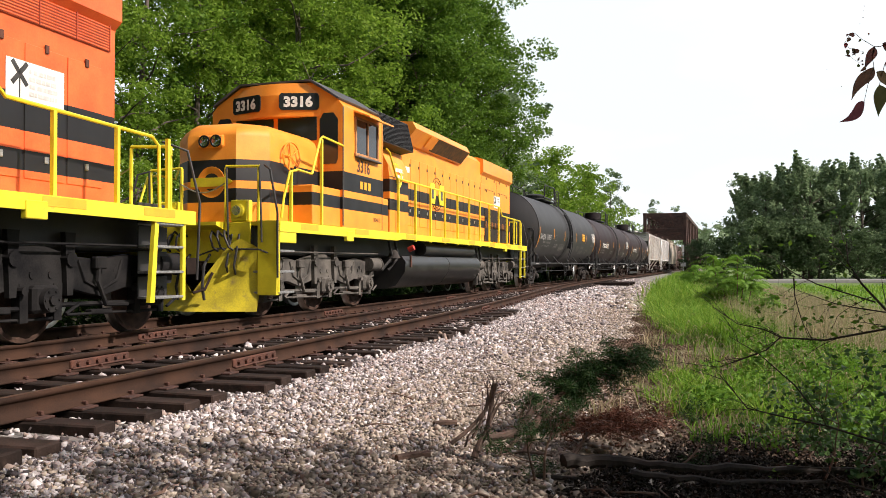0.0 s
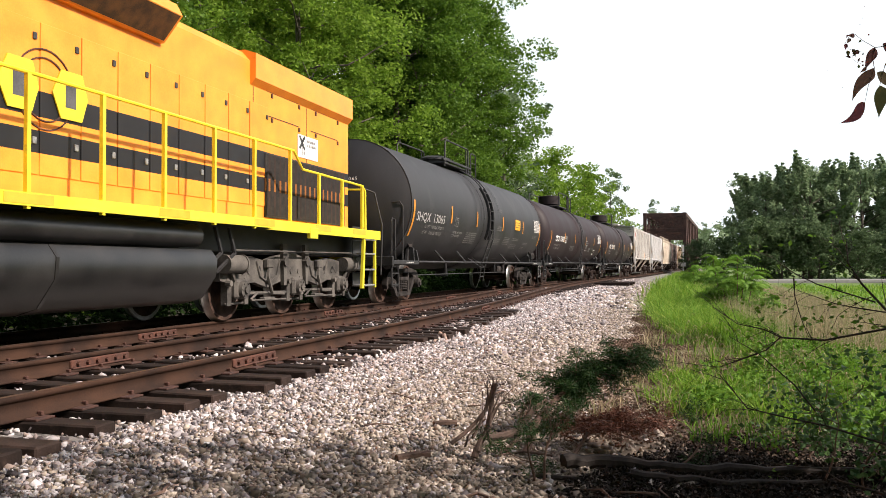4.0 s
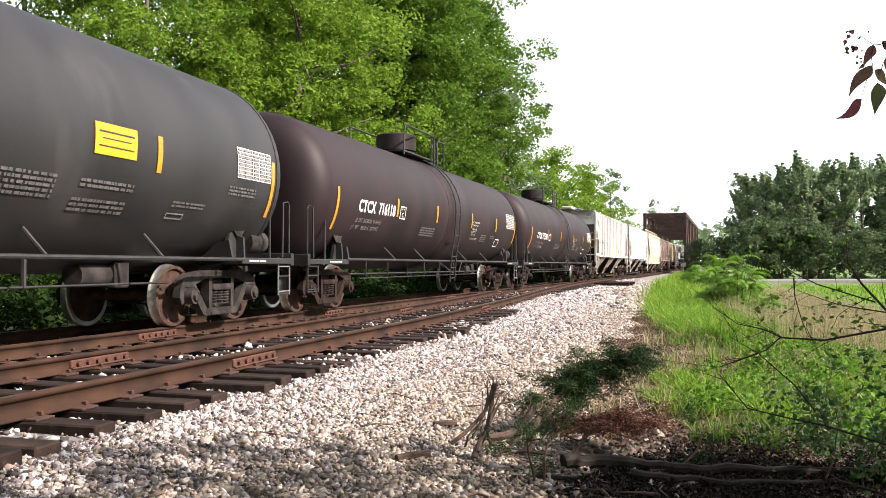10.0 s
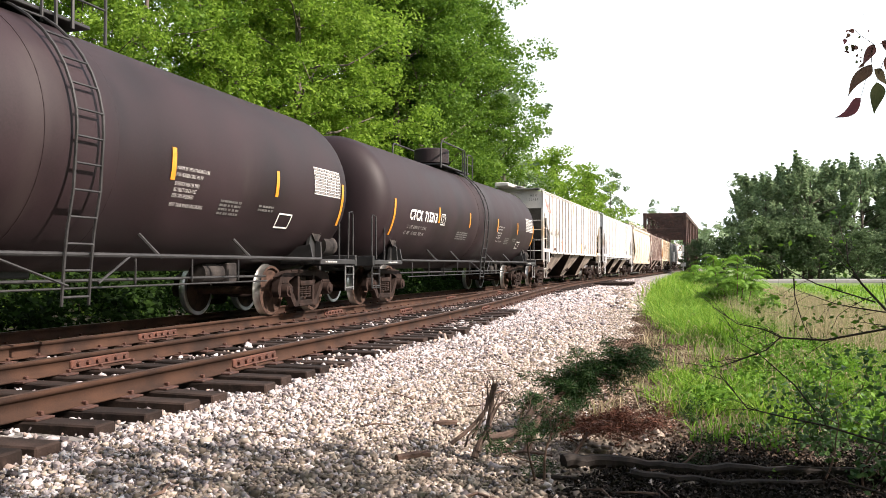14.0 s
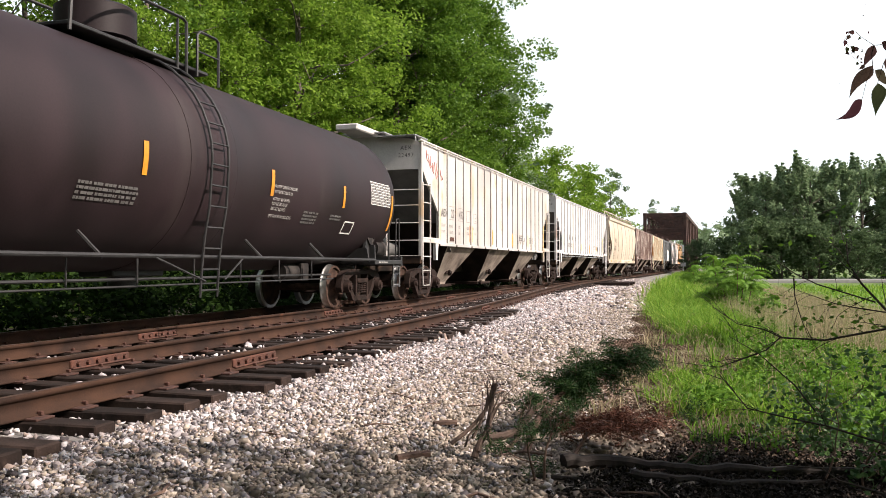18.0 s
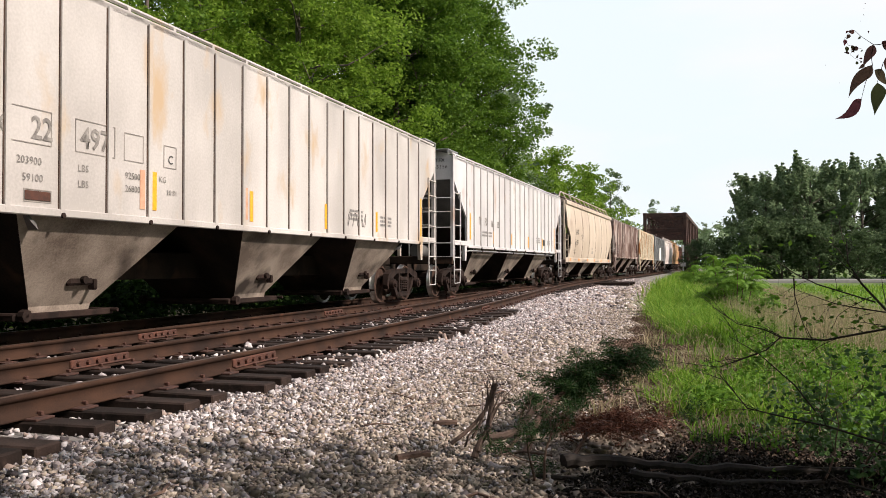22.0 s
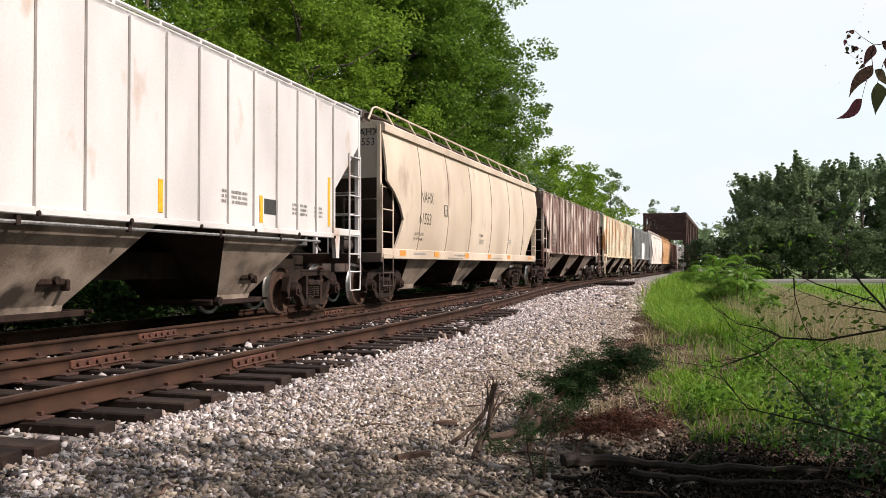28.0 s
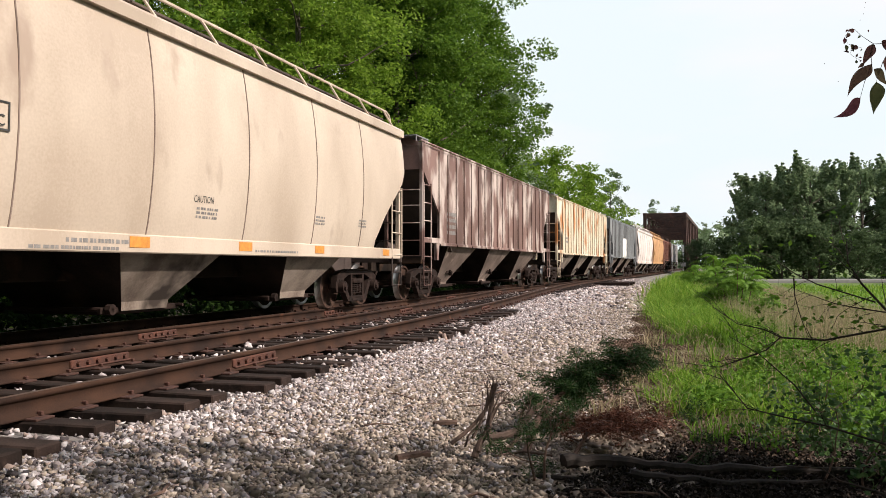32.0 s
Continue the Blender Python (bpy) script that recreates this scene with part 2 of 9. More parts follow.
def spread(rng, base_v, base_f, places, scales, turns, tilt=0.0):
    """Many copies of one small shape as arrays: places (n, 3), scales (n, 3), turns (n,) about z, tilt in radians."""
    n, nv = len(places), len(base_v)
    v = base_v[None] * scales[:, None, :]
    if tilt:
        ax, ay = rng.normal(0, tilt, n), rng.normal(0, tilt, n)
        cx, sx, cy, sy = np.cos(ax), np.sin(ax), np.cos(ay), np.sin(ay)
        y, z = v[..., 1] * cx[:, None] - v[..., 2] * sx[:, None], v[..., 1] * sx[:, None] + v[..., 2] * cx[:, None]
        x, z = v[..., 0] * cy[:, None] + z * sy[:, None], -v[..., 0] * sy[:, None] + z * cy[:, None]
        v = np.stack([x, y, z], -1)
    c, s = np.cos(turns)[:, None], np.sin(turns)[:, None]
    v = np.stack([v[..., 0] * c - v[..., 1] * s, v[..., 0] * s + v[..., 1] * c, v[..., 2]], -1) + places[:, None, :]
    f = base_f[None] + (np.arange(n) * nv)[:, None, None]
    return v.reshape(-1, 3), f.reshape(-1, base_f.shape[1])

STONES = island_surface("limestone_ballast", [(0.06, 0.05, 0.052), (0.075, 0.064, 0.067), (0.22, 0.195, 0.198), (0.40, 0.365, 0.37), (0.62, 0.58, 0.58), (0.18, 0.157, 0.162),
                                              (0.38, 0.285, 0.235), (0.28, 0.25, 0.255), (0.80, 0.76, 0.755)], rough=0.8, spread=0.3)
STONES_DUSTY = island_surface("dusty_tan_ballast", [(0.07, 0.054, 0.043), (0.19, 0.155, 0.122), (0.33, 0.275, 0.225), (0.47, 0.405, 0.335), (0.14, 0.112, 0.088), (0.27, 0.22, 0.18)], 0.9, 0.3, 80, 0.25)
BALLAST = surface("ballast_bed", (0.06, 0.055, 0.05), (0.28, 0.26, 0.245), 22, 0.95, bump=1.0, fine=45, spots=(0.2, 0.14, 0.09), spot_scale=1.2)
MEADOW = surface("meadow_turf", (0.05, 0.09, 0.018), (0.13, 0.21, 0.04), 1.0, 0.95, bump=0.8, fine=30, spots=(0.20, 0.19, 0.07), spot_scale=0.35, spot_at=0.6)
THATCH = surface("dry_grass_thatch", (0.07, 0.075, 0.028), (0.20, 0.175, 0.095), 2.2, 0.95, bump=0.9, fine=40, spots=(0.05, 0.085, 0.02), spot_scale=1.1, spot_at=0.5)
SOIL = surface("verge_soil", (0.075, 0.055, 0.038), (0.19, 0.145, 0.11), 1.6, 0.95, bump=0.9, fine=34, spots=(0.05, 0.07, 0.02), spot_scale=0.6, spot_at=0.58)
# Ground across the line, coloured dark to hold the shade of the wood.
WOODFLOOR = surface("shade_dark_woodland_floor", (0.012, 0.010, 0.006), (0.05, 0.042, 0.026), 1.6, 0.95, bump=0.9, fine=34, spots=(0.02, 0.035, 0.01), spot_scale=0.6, spot_at=0.55)
RAIL = surface("rusty_rail_steel", (0.019, 0.0105, 0.0078), (0.058, 0.029, 0.018), 2.0, 0.85, 0.1, 0.25, 90, spots=(0.11, 0.045, 0.023), spot_scale=3, spot_at=0.66, spec=0.2)
RAILHEAD = surface("worn_railhead", (0.04, 0.026, 0.020), (0.10, 0.06, 0.043), 3.0, 0.55, 0.4, 0.1, 90)
TIE = surface("creosoted_tie", (0.008, 0.006, 0.005), (0.034, 0.022, 0.018), 5.0, 0.9, bump=0.6, fine=70, vary=0.45, spots=(0.06, 0.04, 0.033), spot_scale=9, spec=0.2)
RUST = surface("rusted_joint_iron", (0.05, 0.022, 0.016), (0.12, 0.045, 0.028), 9, 0.85, 0.1, 0.4, 90, spots=(0.22, 0.075, 0.035), spot_scale=5)
PLATE = surface("dark_rusted_plate_iron", (0.035, 0.017, 0.013), (0.085, 0.035, 0.024), 9, 0.85, 0.1, 0.4, 90)


def bank_edge(s):
    """Where the ballast gives way to the grassy bank."""
    s = np.asarray(s, float)
    return np.interp(s, [0, 8, 12, 16, 20, 27, 45, 60, 110, 140], [6.3, 6.5, 6.6, 7.0, 6.9, 6.6, 5.4, 4.6, 3.3, 3.0]) + 0.12 * np.sin(s * 1.7) + 0.1 * np.sin(s * 0.61 + 1)


# ---- ground, one sheet to the horizon ----
gs = np.concatenate([np.arange(-110, -20, 6), np.arange(-20, 40, 0.6), np.arange(40, 110, 2.0), np.arange(110, 500, 10)])
gl = np.concatenate([np.array([-900, -400, -200, -120, -80, -55]), np.arange(-40, -8, 4), np.arange(-8, 14, 0.3), np.arange(14, 60, 3), np.array([70, 100, 150, 250, 400, 900])])
GS, GL = np.meshgrid(gs, gl, indexing="ij")
fade = np.clip((np.abs(GL) - 14) / 40, 0, 1)
gx, gy, gz = on_line(GS, GL, ground_dz(GS, GL))
field = -1.75 - 0.25 * np.sin(GS * 0.02)
gz = gz * (1 - fade) + np.where(GL > 0, field, gz + 0.3) * fade
rough_noise = np.array([noise.noise((float(a) * 0.35, float(b) * 0.35, 0.0)) for a, b in zip(gx.ravel(), gy.ravel())]).reshape(gx.shape)
gz = gz + rough_noise * np.where(GL < -3.5, 0.10, 0.02 + 0.08 * np.clip((GL - bank_edge(GS) - 0.6) / 1.0, 0, 1))
ni, nj = GS.shape
idx = np.arange(ni * nj).reshape(ni, nj)
quads = np.stack([idx[:-1, :-1], idx[:-1, 1:], idx[1:, 1:], idx[1:, :-1]], -1).reshape(-1, 4)
gv = np.stack([gx, gy, gz], -1).reshape(-1, 3)
ground_me = raw_mesh("ground", gv, quads, SOIL, True)
ground_me.materials.append(BALLAST)
mid_l = GL[:-1, :-1].ravel() + 0.15
mid_s = GS[:-1, :-1].ravel()
edge = bank_edge(mid_s)
ground_me.materials.append(MEADOW)
ground_me.materials.append(THATCH)
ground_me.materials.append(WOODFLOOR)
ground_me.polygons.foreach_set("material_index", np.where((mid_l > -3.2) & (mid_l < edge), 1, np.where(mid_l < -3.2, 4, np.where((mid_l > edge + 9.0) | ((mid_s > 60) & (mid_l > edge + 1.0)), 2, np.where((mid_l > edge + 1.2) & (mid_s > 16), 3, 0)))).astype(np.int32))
ground = tagged(new("ground", ground_me), "earth verge and field beside crushed limestone ballast", "ground", kind="structure")

# ---- rails ----
RAIL_HALF = 0.755
PROFILE = [(-0.07, -0.17), (0.07, -0.17), (0.07, -0.155), (0.012, -0.135), (0.010, -0.045), (0.036, -0.035), (0.036, -0.006),
           (0.026, 0.0), (-0.026, 0.0), (-0.036, -0.006), (-0.036, -0.035), (-0.010, -0.045), (-0.012, -0.135), (-0.07, -0.155)]


def rail_mesh(name, stations, lateral):
    lateral = np.asarray(lateral, float)
    rings = []
    for dl, dz in PROFILE:
        x, y, z = on_line(stations, lateral + dl, dz)
        rings.append(np.stack([x, y, z], -1))
    v = np.stack(rings, 1)
    n, m = v.shape[:2]
    a = np.arange(n * m).reshape(n, m)
    b = np.roll(a, -1, axis=1)
    q = np.stack([a[:-1], b[:-1], b[1:], a[1:]], -1).reshape(-1, 4)
    me = raw_mesh(name, v.reshape(-1, 3), q, RAIL)
    me.materials.append(RAILHEAD)
    col = np.tile(np.arange(m), n - 1)
    me.polygons.foreach_set("material_index", (col == 7).astype(np.int32))
    return me


main_track = thing("main_track", "rusty steel rails spiked to dark wooden ties", "railway track", kind="structure")
st = np.concatenate([np.arange(-100, 90, 1.0), np.arange(90, 480, 5.0)])
for side in (-1, 1):
    part("rail", rail_mesh("rail", st, np.full_like(st, side * RAIL_HALF)), None, main_track)
side_track = thing("siding_track", "brown rusted siding rails joining the main line at a switch", "railway track", kind="structure")
st2 = np.arange(-100, 60.5, 0.75)
part("rail", rail_mesh("rail", st2, siding(st2) + RAIL_HALF + 0.08 * (st2 > 54)), None, side_track)
st3 = np.arange(-100, 58, 0.75)
part("rail", rail_mesh("rail", st3, siding(st3) - RAIL_HALF), None, side_track)

# ---- ties, each its own piece ----
tie_geo = Geo().box(-0.11, 0.11, -1.3, 1.3, -0.18, 0, 0.012)
tie_me = tie_geo.mesh("tie", TIE)
long_me = Geo().box(-0.11, 0.11, -1.75, 1.75, -0.18, 0, 0.012).mesh("tie", TIE)
plate = Geo()
plate.box(-0.09, 0.09, -0.17, 0.17, 0, 0.018, 0.004)
for px_, py_ in ((-0.05, 0.085), (0.05, -0.085), (0.05, 0.09)):
    plate.box(px_ - 0.014, px_ + 0.014, py_ - 0.012, py_ + 0.03, 0.018, 0.05, 0.004)
plate_me = plate.mesh("tie_plate", PLATE)
rng = np.random.default_rng(4)


def lay_tie(track, me, s, l, yaw=0.0, plates=(), drop=-0.172):
    drop -= abs(float(rng.normal(0, 0.012)))
    t = part("tie", me, None, track, at=line_pose(s, l, drop, yaw))
    for p in plates:
        q = part("tie_plate", plate_me, None, track, at=line_pose(s, p, drop + 0.001))


s = -3.0
while s < 62:
    c = float(siding(s))
    j = float(rng.normal(0, 0.05))
    if c > 2.55:
        lay_tie(main_track, tie_me, s + float(rng.normal(0, 0.03)), -0.15, float(rng.normal(0, 0.7)), (-RAIL_HALF, RAIL_HALF) if s < 40 else ())
        lay_tie(side_track, tie_me, s + 0.2 + float(rng.normal(0, 0.05)), c + 0.17 + j, float(rng.normal(0, 1.6)), (c - RAIL_HALF, c + RAIL_HALF))
    else:
        lay_tie(main_track, long_me, s + float(rng.normal(0, 0.04)), c * 0.5 + 0.05 + j, float(rng.normal(0, 1)),
                (-RAIL_HALF, RAIL_HALF, c - RAIL_HALF, c + RAIL_HALF) if s < 40 else ())
    s += 0.5
while s < 130:
    lay_tie(main_track, tie_me, s, 0, float(rng.normal(0, 0.7)))
    s += 0.56

# rail joints, with their bolted bars
bar = Geo().box(-0.45, 0.45, -0.02, 0.015, -0.13, -0.05, 0.01)
bar.box(-0.45, 0.45, -0.045, 0.0, -0.142, -0.122, 0.006)
for i in range(6):
    x = -0.36 + 0.144 * i
    bar.cyl((x, -0.05, -0.09), (x, 0.0, -0.09), 0.022, n=6)
bar_me = bar.mesh("joint_bar", RUST)
for tr, lat, places in ((side_track, "n", (10.4, 21.7)), (side_track, "f", (9.85, 20.1, 33.0)), (main_track, "m", (12.9, 19.0, 27.5))):
    for s in places:
        l = {"n": float(siding(s)) + RAIL_HALF, "f": float(siding(s)) - RAIL_HALF, "m": RAIL_HALF}[lat]
        dth = 0.0
        if lat != "m":
            dth = math.degrees(math.atan2(float(siding(s + .5) - siding(s - .5)), 1.0))
        part("joint_bar", bar_me, None, tr, "bolted rusty joint bar", at=line_pose(s, l + 0.014, 0, -dth))
# the frog's wing and guard rails
for s0, s1, off in ((29.5, 36.5, 0.0),):
    sg = np.arange(s0, s1, 0.5)
    flare = 0.10 * np.clip(np.abs(sg - (s0 + s1) / 2) / 3.5, 0, 1) ** 3
    part("wing_rail", rail_mesh("wing_rail", sg, siding(sg) - RAIL_HALF - 0.13 - flare), None, side_track)
    part("guard_rail", rail_mesh("guard_rail", sg, siding(sg) + RAIL_HALF - 0.14 - flare), None, side_track)

# ---- rolling stock: local x points ahead (the way it rolls), y to the camera's side, z up from the railhead ----
WHEEL_RUST = surface("rusty_wheel_face", (0.03, 0.018, 0.014), (0.085, 0.05, 0.037), 8, 0.85, 0.1, 0.3, 60, spec=0.2)
WHEEL_STEEL = surface("polished_wheel_tread", (0.35, 0.34, 0.33), (0.55, 0.54, 0.52), 6, 0.35, 0.9, 0.05, 60)
CAST = surface("dusty_cast_steel", (0.016, 0.014, 0.014), (0.055, 0.048, 0.044), 5, 0.85, 0.1, 0.35, 55, spec=0.2)
CAST_RUST = surface("rust_brown_cast_steel", (0.012, 0.0075, 0.006), (0.036, 0.022, 0.018), 5, 0.85, 0.1, 0.35, 55, spec=0.2)
BLACK = surface("black_underframe_paint", (0.010, 0.010, 0.010), (0.028, 0.027, 0.028), 4, 0.6, 0, 0.2, 50)
STEEL = surface("bare_worn_steel", (0.25, 0.25, 0.25), (0.5, 0.5, 0.5), 20, 0.45, 0.7, 0.1, 60)
WHITE = surface("white_marking_paint", (0.62, 0.61, 0.58), (0.82, 0.81, 0.78), 12, 0.6, 0, 0.05, 60)
PALE_PRINT = surface("pale_faded_print", (0.46, 0.45, 0.44), (0.58, 0.57, 0.55), 12, 0.6, 0, 0.05, 60)
GREYMARK = surface("faded_grey_marking", (0.16, 0.152, 0.145), (0.27, 0.26, 0.25), 12, 0.6, 0, 0.05, 60)
INK = surface("black_marking_paint", (0.015, 0.015, 0.015), (0.05, 0.05, 0.05), 12, 0.6, 0, 0.05, 60)
REFLECT = surface("yellow_reflective_tape", (0.72, 0.31, 0.01), (0.86, 0.42, 0.02), 14, 0.4, 0, 0.05, 80)
AMBER_TAPE = surface("amber_reflective_tape", (0.50, 0.19, 0.012), (0.64, 0.26, 0.02), 14, 0.4, 0, 0.05, 80)
YELLOW = surface("yellow_frame_paint", (0.66, 0.54, 0.02), (0.85, 0.72, 0.03), 3, 0.5, 0, 0.1, 50, spots=(0.4, 0.33, 0.05), spot_scale=5, spot_at=0.68, coat=0.15)
GLASS = bpy.data.materials.new("window_glass")
GLASS.use_nodes = True
GLASS.node_tree.nodes["Principled BSDF"].inputs["Base Color"].default_value = (0.02, 0.025, 0.03, 1)
GLASS.node_tree.nodes["Principled BSDF"].inputs["Roughness"].default_value = 0.05


def striped(name, dark, light, bands, ink=((0.006, 0.006, 0.007), (0.016, 0.016, 0.018)), rough=0.5, second=None):
    """A body paint with level stripes between the given heights; second: heights under which another paint begins."""
    m = surface(name, dark, light, 2.2, rough, 0, 0.05, 40, spec=0.4)
    n, k = m.node_tree.nodes, m.node_tree.links
    b = n["Principled BSDF"]
    old = b.inputs["Base Color"].links[0].from_socket
    tc = n.new("ShaderNodeTexCoord")
    sep = n.new("ShaderNodeSeparateXYZ")
    k.new(tc.outputs["Object"], sep.inputs[0])
    total = None
    for lo, hi in bands:
        c = n.new("ShaderNodeMath")
        c.operation = "COMPARE"
        c.inputs[1].default_value, c.inputs[2].default_value = (lo + hi) / 2, (hi - lo) / 2
        k.new(sep.outputs[2], c.inputs[0])
        if total is None:
            total = c.outputs[0]
        else:
            a = n.new("ShaderNodeMath")
            a.operation = "MAXIMUM"
            k.new(total, a.inputs[0])
            k.new(c.outputs[0], a.inputs[1])
            total = a.outputs[0]
    ns = n.new("ShaderNodeTexNoise")
    ns.inputs["Scale"].default_value = 3
    k.new(tc.outputs["Object"], ns.inputs[0])
    rp = n.new("ShaderNodeValToRGB")
    rp.color_ramp.elements[0].color, rp.color_ramp.elements[1].color = (*ink[0], 1), (*ink[1], 1)
    k.new(ns.outputs[0], rp.inputs[0])
    mx = n.new("ShaderNodeMixRGB")
    k.new(total, mx.inputs[0])
    k.new(old, mx.inputs[1])
    k.new(rp.outputs[0], mx.inputs[2])
    k.new(mx.outputs[0], b.inputs["Base Color"])
    return m


def letters(text, height, material, parent, place, across, up, name="marking", label="", gap=1.0, align="LEFT", bend=None, squeeze=1.0, name_mesh="marking", bold=0.0):
    """Painted writing: place is its lower left, across and up are unit vectors; bend(x, y) lays it on a curved side."""
    cu = bpy.data.curves.new("writing", "FONT")
    cu.body, cu.size, cu.align_x, cu.space_character, cu.resolution_u = text, height / 0.72, align, gap, 2
    cu.offset = bold
    ob = bpy.data.objects.new("writing", cu)
    scene.collection.objects.link(ob)
    me = bpy.data.meshes.new_from_object(ob.evaluated_get(bpy.context.evaluated_depsgraph_get()))
    bpy.data.objects.remove(ob)
    bpy.data.curves.remove(cu)
    across, up = Vector(across or (1, 0, 0)), Vector(up or (0, 0, 1))
    co = np.zeros(len(me.vertices) * 3)
    me.vertices.foreach_get("co", co)
    co = co.reshape(-1, 3)
    out = []
    for x, y, _ in co:
        out.append(bend(x * squeeze, y) if bend else Vector(place) + across * (x * squeeze) + up * y)
    me.vertices.foreach_set("co", np.array([tuple(p) for p in out]).ravel())
    me.materials.clear()
    me.materials.append(material)
    me.name = name_mesh
    mark = new(name, me)
    mark.parent = parent
    mark["label"] = label or "painted lettering"
    return mark


def wheelset_mesh(r=0.457, name="wheelset"):
    g = Geo()
    for sd in (-1, 1):
        prof = [(0.66, 0.0), (0.66, 0.11), (0.67, 0.14), (0.715, r * 0.78), (0.69, r - 0.05), (0.686, r + 0.012), (0.70, r + 0.026),
                (0.722, r + 0.012), (0.735, r), (0.825, r - 0.008), (0.828, r - 0.055), (0.79, r * 0.82), (0.765, r * 0.5), (0.80, 0.14), (0.83, 0.11), (0.83, 0.0)]
        g.revolve([(sd * d, rr) for d, rr in prof], "y", n=32)
    g.cyl((0, -1.15, 0), (0, 1.15, 0), 0.075, n=12)
    me = g.mesh(name, WHEEL_RUST, 40)
    me.materials.append(WHEEL_STEEL)
    for p in me.polygons:
        c = p.center
        if math.hypot(c.x, c.z) > r - 0.032 and 0.6 < abs(c.y) < 0.84:
            p.material_index = 1
    return me


def coil(g, x, y, z0, z1, r, w, turns=5):
    pts = [(x + r * math.cos(a), y + r * math.sin(a), z0 + (z1 - z0) * a / (2 * math.pi * turns))
           for a in np.linspace(0, 2 * math.pi * turns, turns * 8)]
    g.tube(pts, w, 4)


HALF_BASE = 0.883
FREIGHT_WHEEL = wheelset_mesh()
fr = Geo()
for poly in ([(-1.10, 0.58), (-1.06, 0.70), (-0.88, 0.79), (-0.45, 0.83), (0.45, 0.83), (0.88, 0.79), (1.06, 0.70), (1.10, 0.58), (0.80, 0.60), (0.46, 0.71), (-0.46, 0.71), (-0.80, 0.60)],
             [(-0.45, 0.14), (0.45, 0.14), (0.40, 0.25), (-0.40, 0.25)]):
    fr.prism(poly, "y", 0.95, 1.09)
fr.box(-0.30, 0.30, 1.08, 1.105, 0.14, 0.19, 0.01)
fr.box(-0.62, 0.62, 1.085, 1.10, 0.79, 0.83, 0.006)
for sd in (-1, 1):
    # pedestal over the bearing
    fr.prism([(sd * 0.70, 0.62), (sd * 1.10, 0.62), (sd * 1.13, 0.44), (sd * 1.07, 0.33), (sd * 1.01, 0.36), (sd * 1.02, 0.52), (sd * 0.92, 0.59), (sd * 0.80, 0.57), (sd * 0.75, 0.46)], "y", 0.96, 1.08)
    # slanted tension member and the column beside the springs
    fr.prism([(sd * 0.86, 0.60), (sd * 0.76, 0.67), (sd * 0.41, 0.25), (sd * 0.45, 0.14), (sd * 0.50, 0.16), (sd * 0.82, 0.53)], "y", 0.965, 1.085)
    fr.prism([(sd * 0.27, 0.22), (sd * 0.36, 0.22), (sd * 0.37, 0.73), (sd * 0.28, 0.73)], "y", 0.95, 1.095)
    fr.box(sd * 0.86 - 0.12, sd * 0.86 + 0.12, 0.97, 1.10, 0.575, 0.63, 0.012)
    fr.cyl((sd * HALF_BASE, 1.0, 0.457), (sd * HALF_BASE, 1.19, 0.457), 0.135, 0.12, n=14)
    fr.cyl((sd * HALF_BASE, 1.19, 0.457), (sd * HALF_BASE, 1.225, 0.457), 0.085, 0.07, n=12)
    for a in range(3):
        c = 2.1 * a
        fr.cyl((sd * HALF_BASE + 0.06 * math.cos(c), 1.19, 0.457 + 0.06 * math.sin(c)), (sd * HALF_BASE + 0.06 * math.cos(c), 1.235, 0.457 + 0.06 * math.sin(c)), 0.018, n=6)
SPRINGS = Geo()
for x in (-0.17, 0.0, 0.17):
    coil(SPRINGS, x, 1.03, 0.31, 0.52, 0.068, 0.017)
SPRINGS.box(-0.27, 0.27, 0.93, 1.12, 0.52, 0.62, 0.012)
FRAME_CAST = {m.name: fr.mesh("side_frame", m, 30) for m in (CAST, CAST_RUST)}
SPRING_ME = {m.name: SPRINGS.mesh("spring_nest", m, 50) for m in (CAST, CAST_RUST)}
BOLSTER = Geo().box(-0.2, 0.2, -1.0, 1.0, 0.5, 0.72, 0.03)
BOLSTER.cyl((0, 0, 0.7), (0, 0, 0.86), 0.2, n=16)
for sd in (-1, 1):
    BOLSTER.tube([(sd * 0.42, -0.95, 0.40), (sd * 0.45, 0, 0.33), (sd * 0.42, 0.95, 0.40)], 0.035, 6)
    for y in (-0.745, 0.745):
        BOLSTER.box(sd * 0.42 - 0.03, sd * 0.42 + 0.02, y - 0.06, y + 0.06, 0.33, 0.6, 0.01)
BOLSTER_ME = BOLSTER.mesh("truck", CAST_RUST, 30)
FLIP = pose(0, 0, 0, 0, 0, 180)
SPIN = []  # (wheelset, wheel radius, its vehicle)


def freight_truck(car, x, cast):
    t = part("truck", BOLSTER_ME, None, car, "cast steel two-axle truck", at=pose(x, 0, 0))
    for m in (pose(0, 0, 0), FLIP):
        part("side_frame", FRAME_CAST[cast.name], None, t, at=m)
        part("spring_nest", SPRING_ME[cast.name], None, t, at=m)
    for sd in (-1, 1):
        w = part("wheelset", FREIGHT_WHEEL, None, t, "rust-brown wheels with bright treads", at=pose(sd * HALF_BASE, 0, 0.457))
        SPIN.append((w, 0.457, car))
    return t


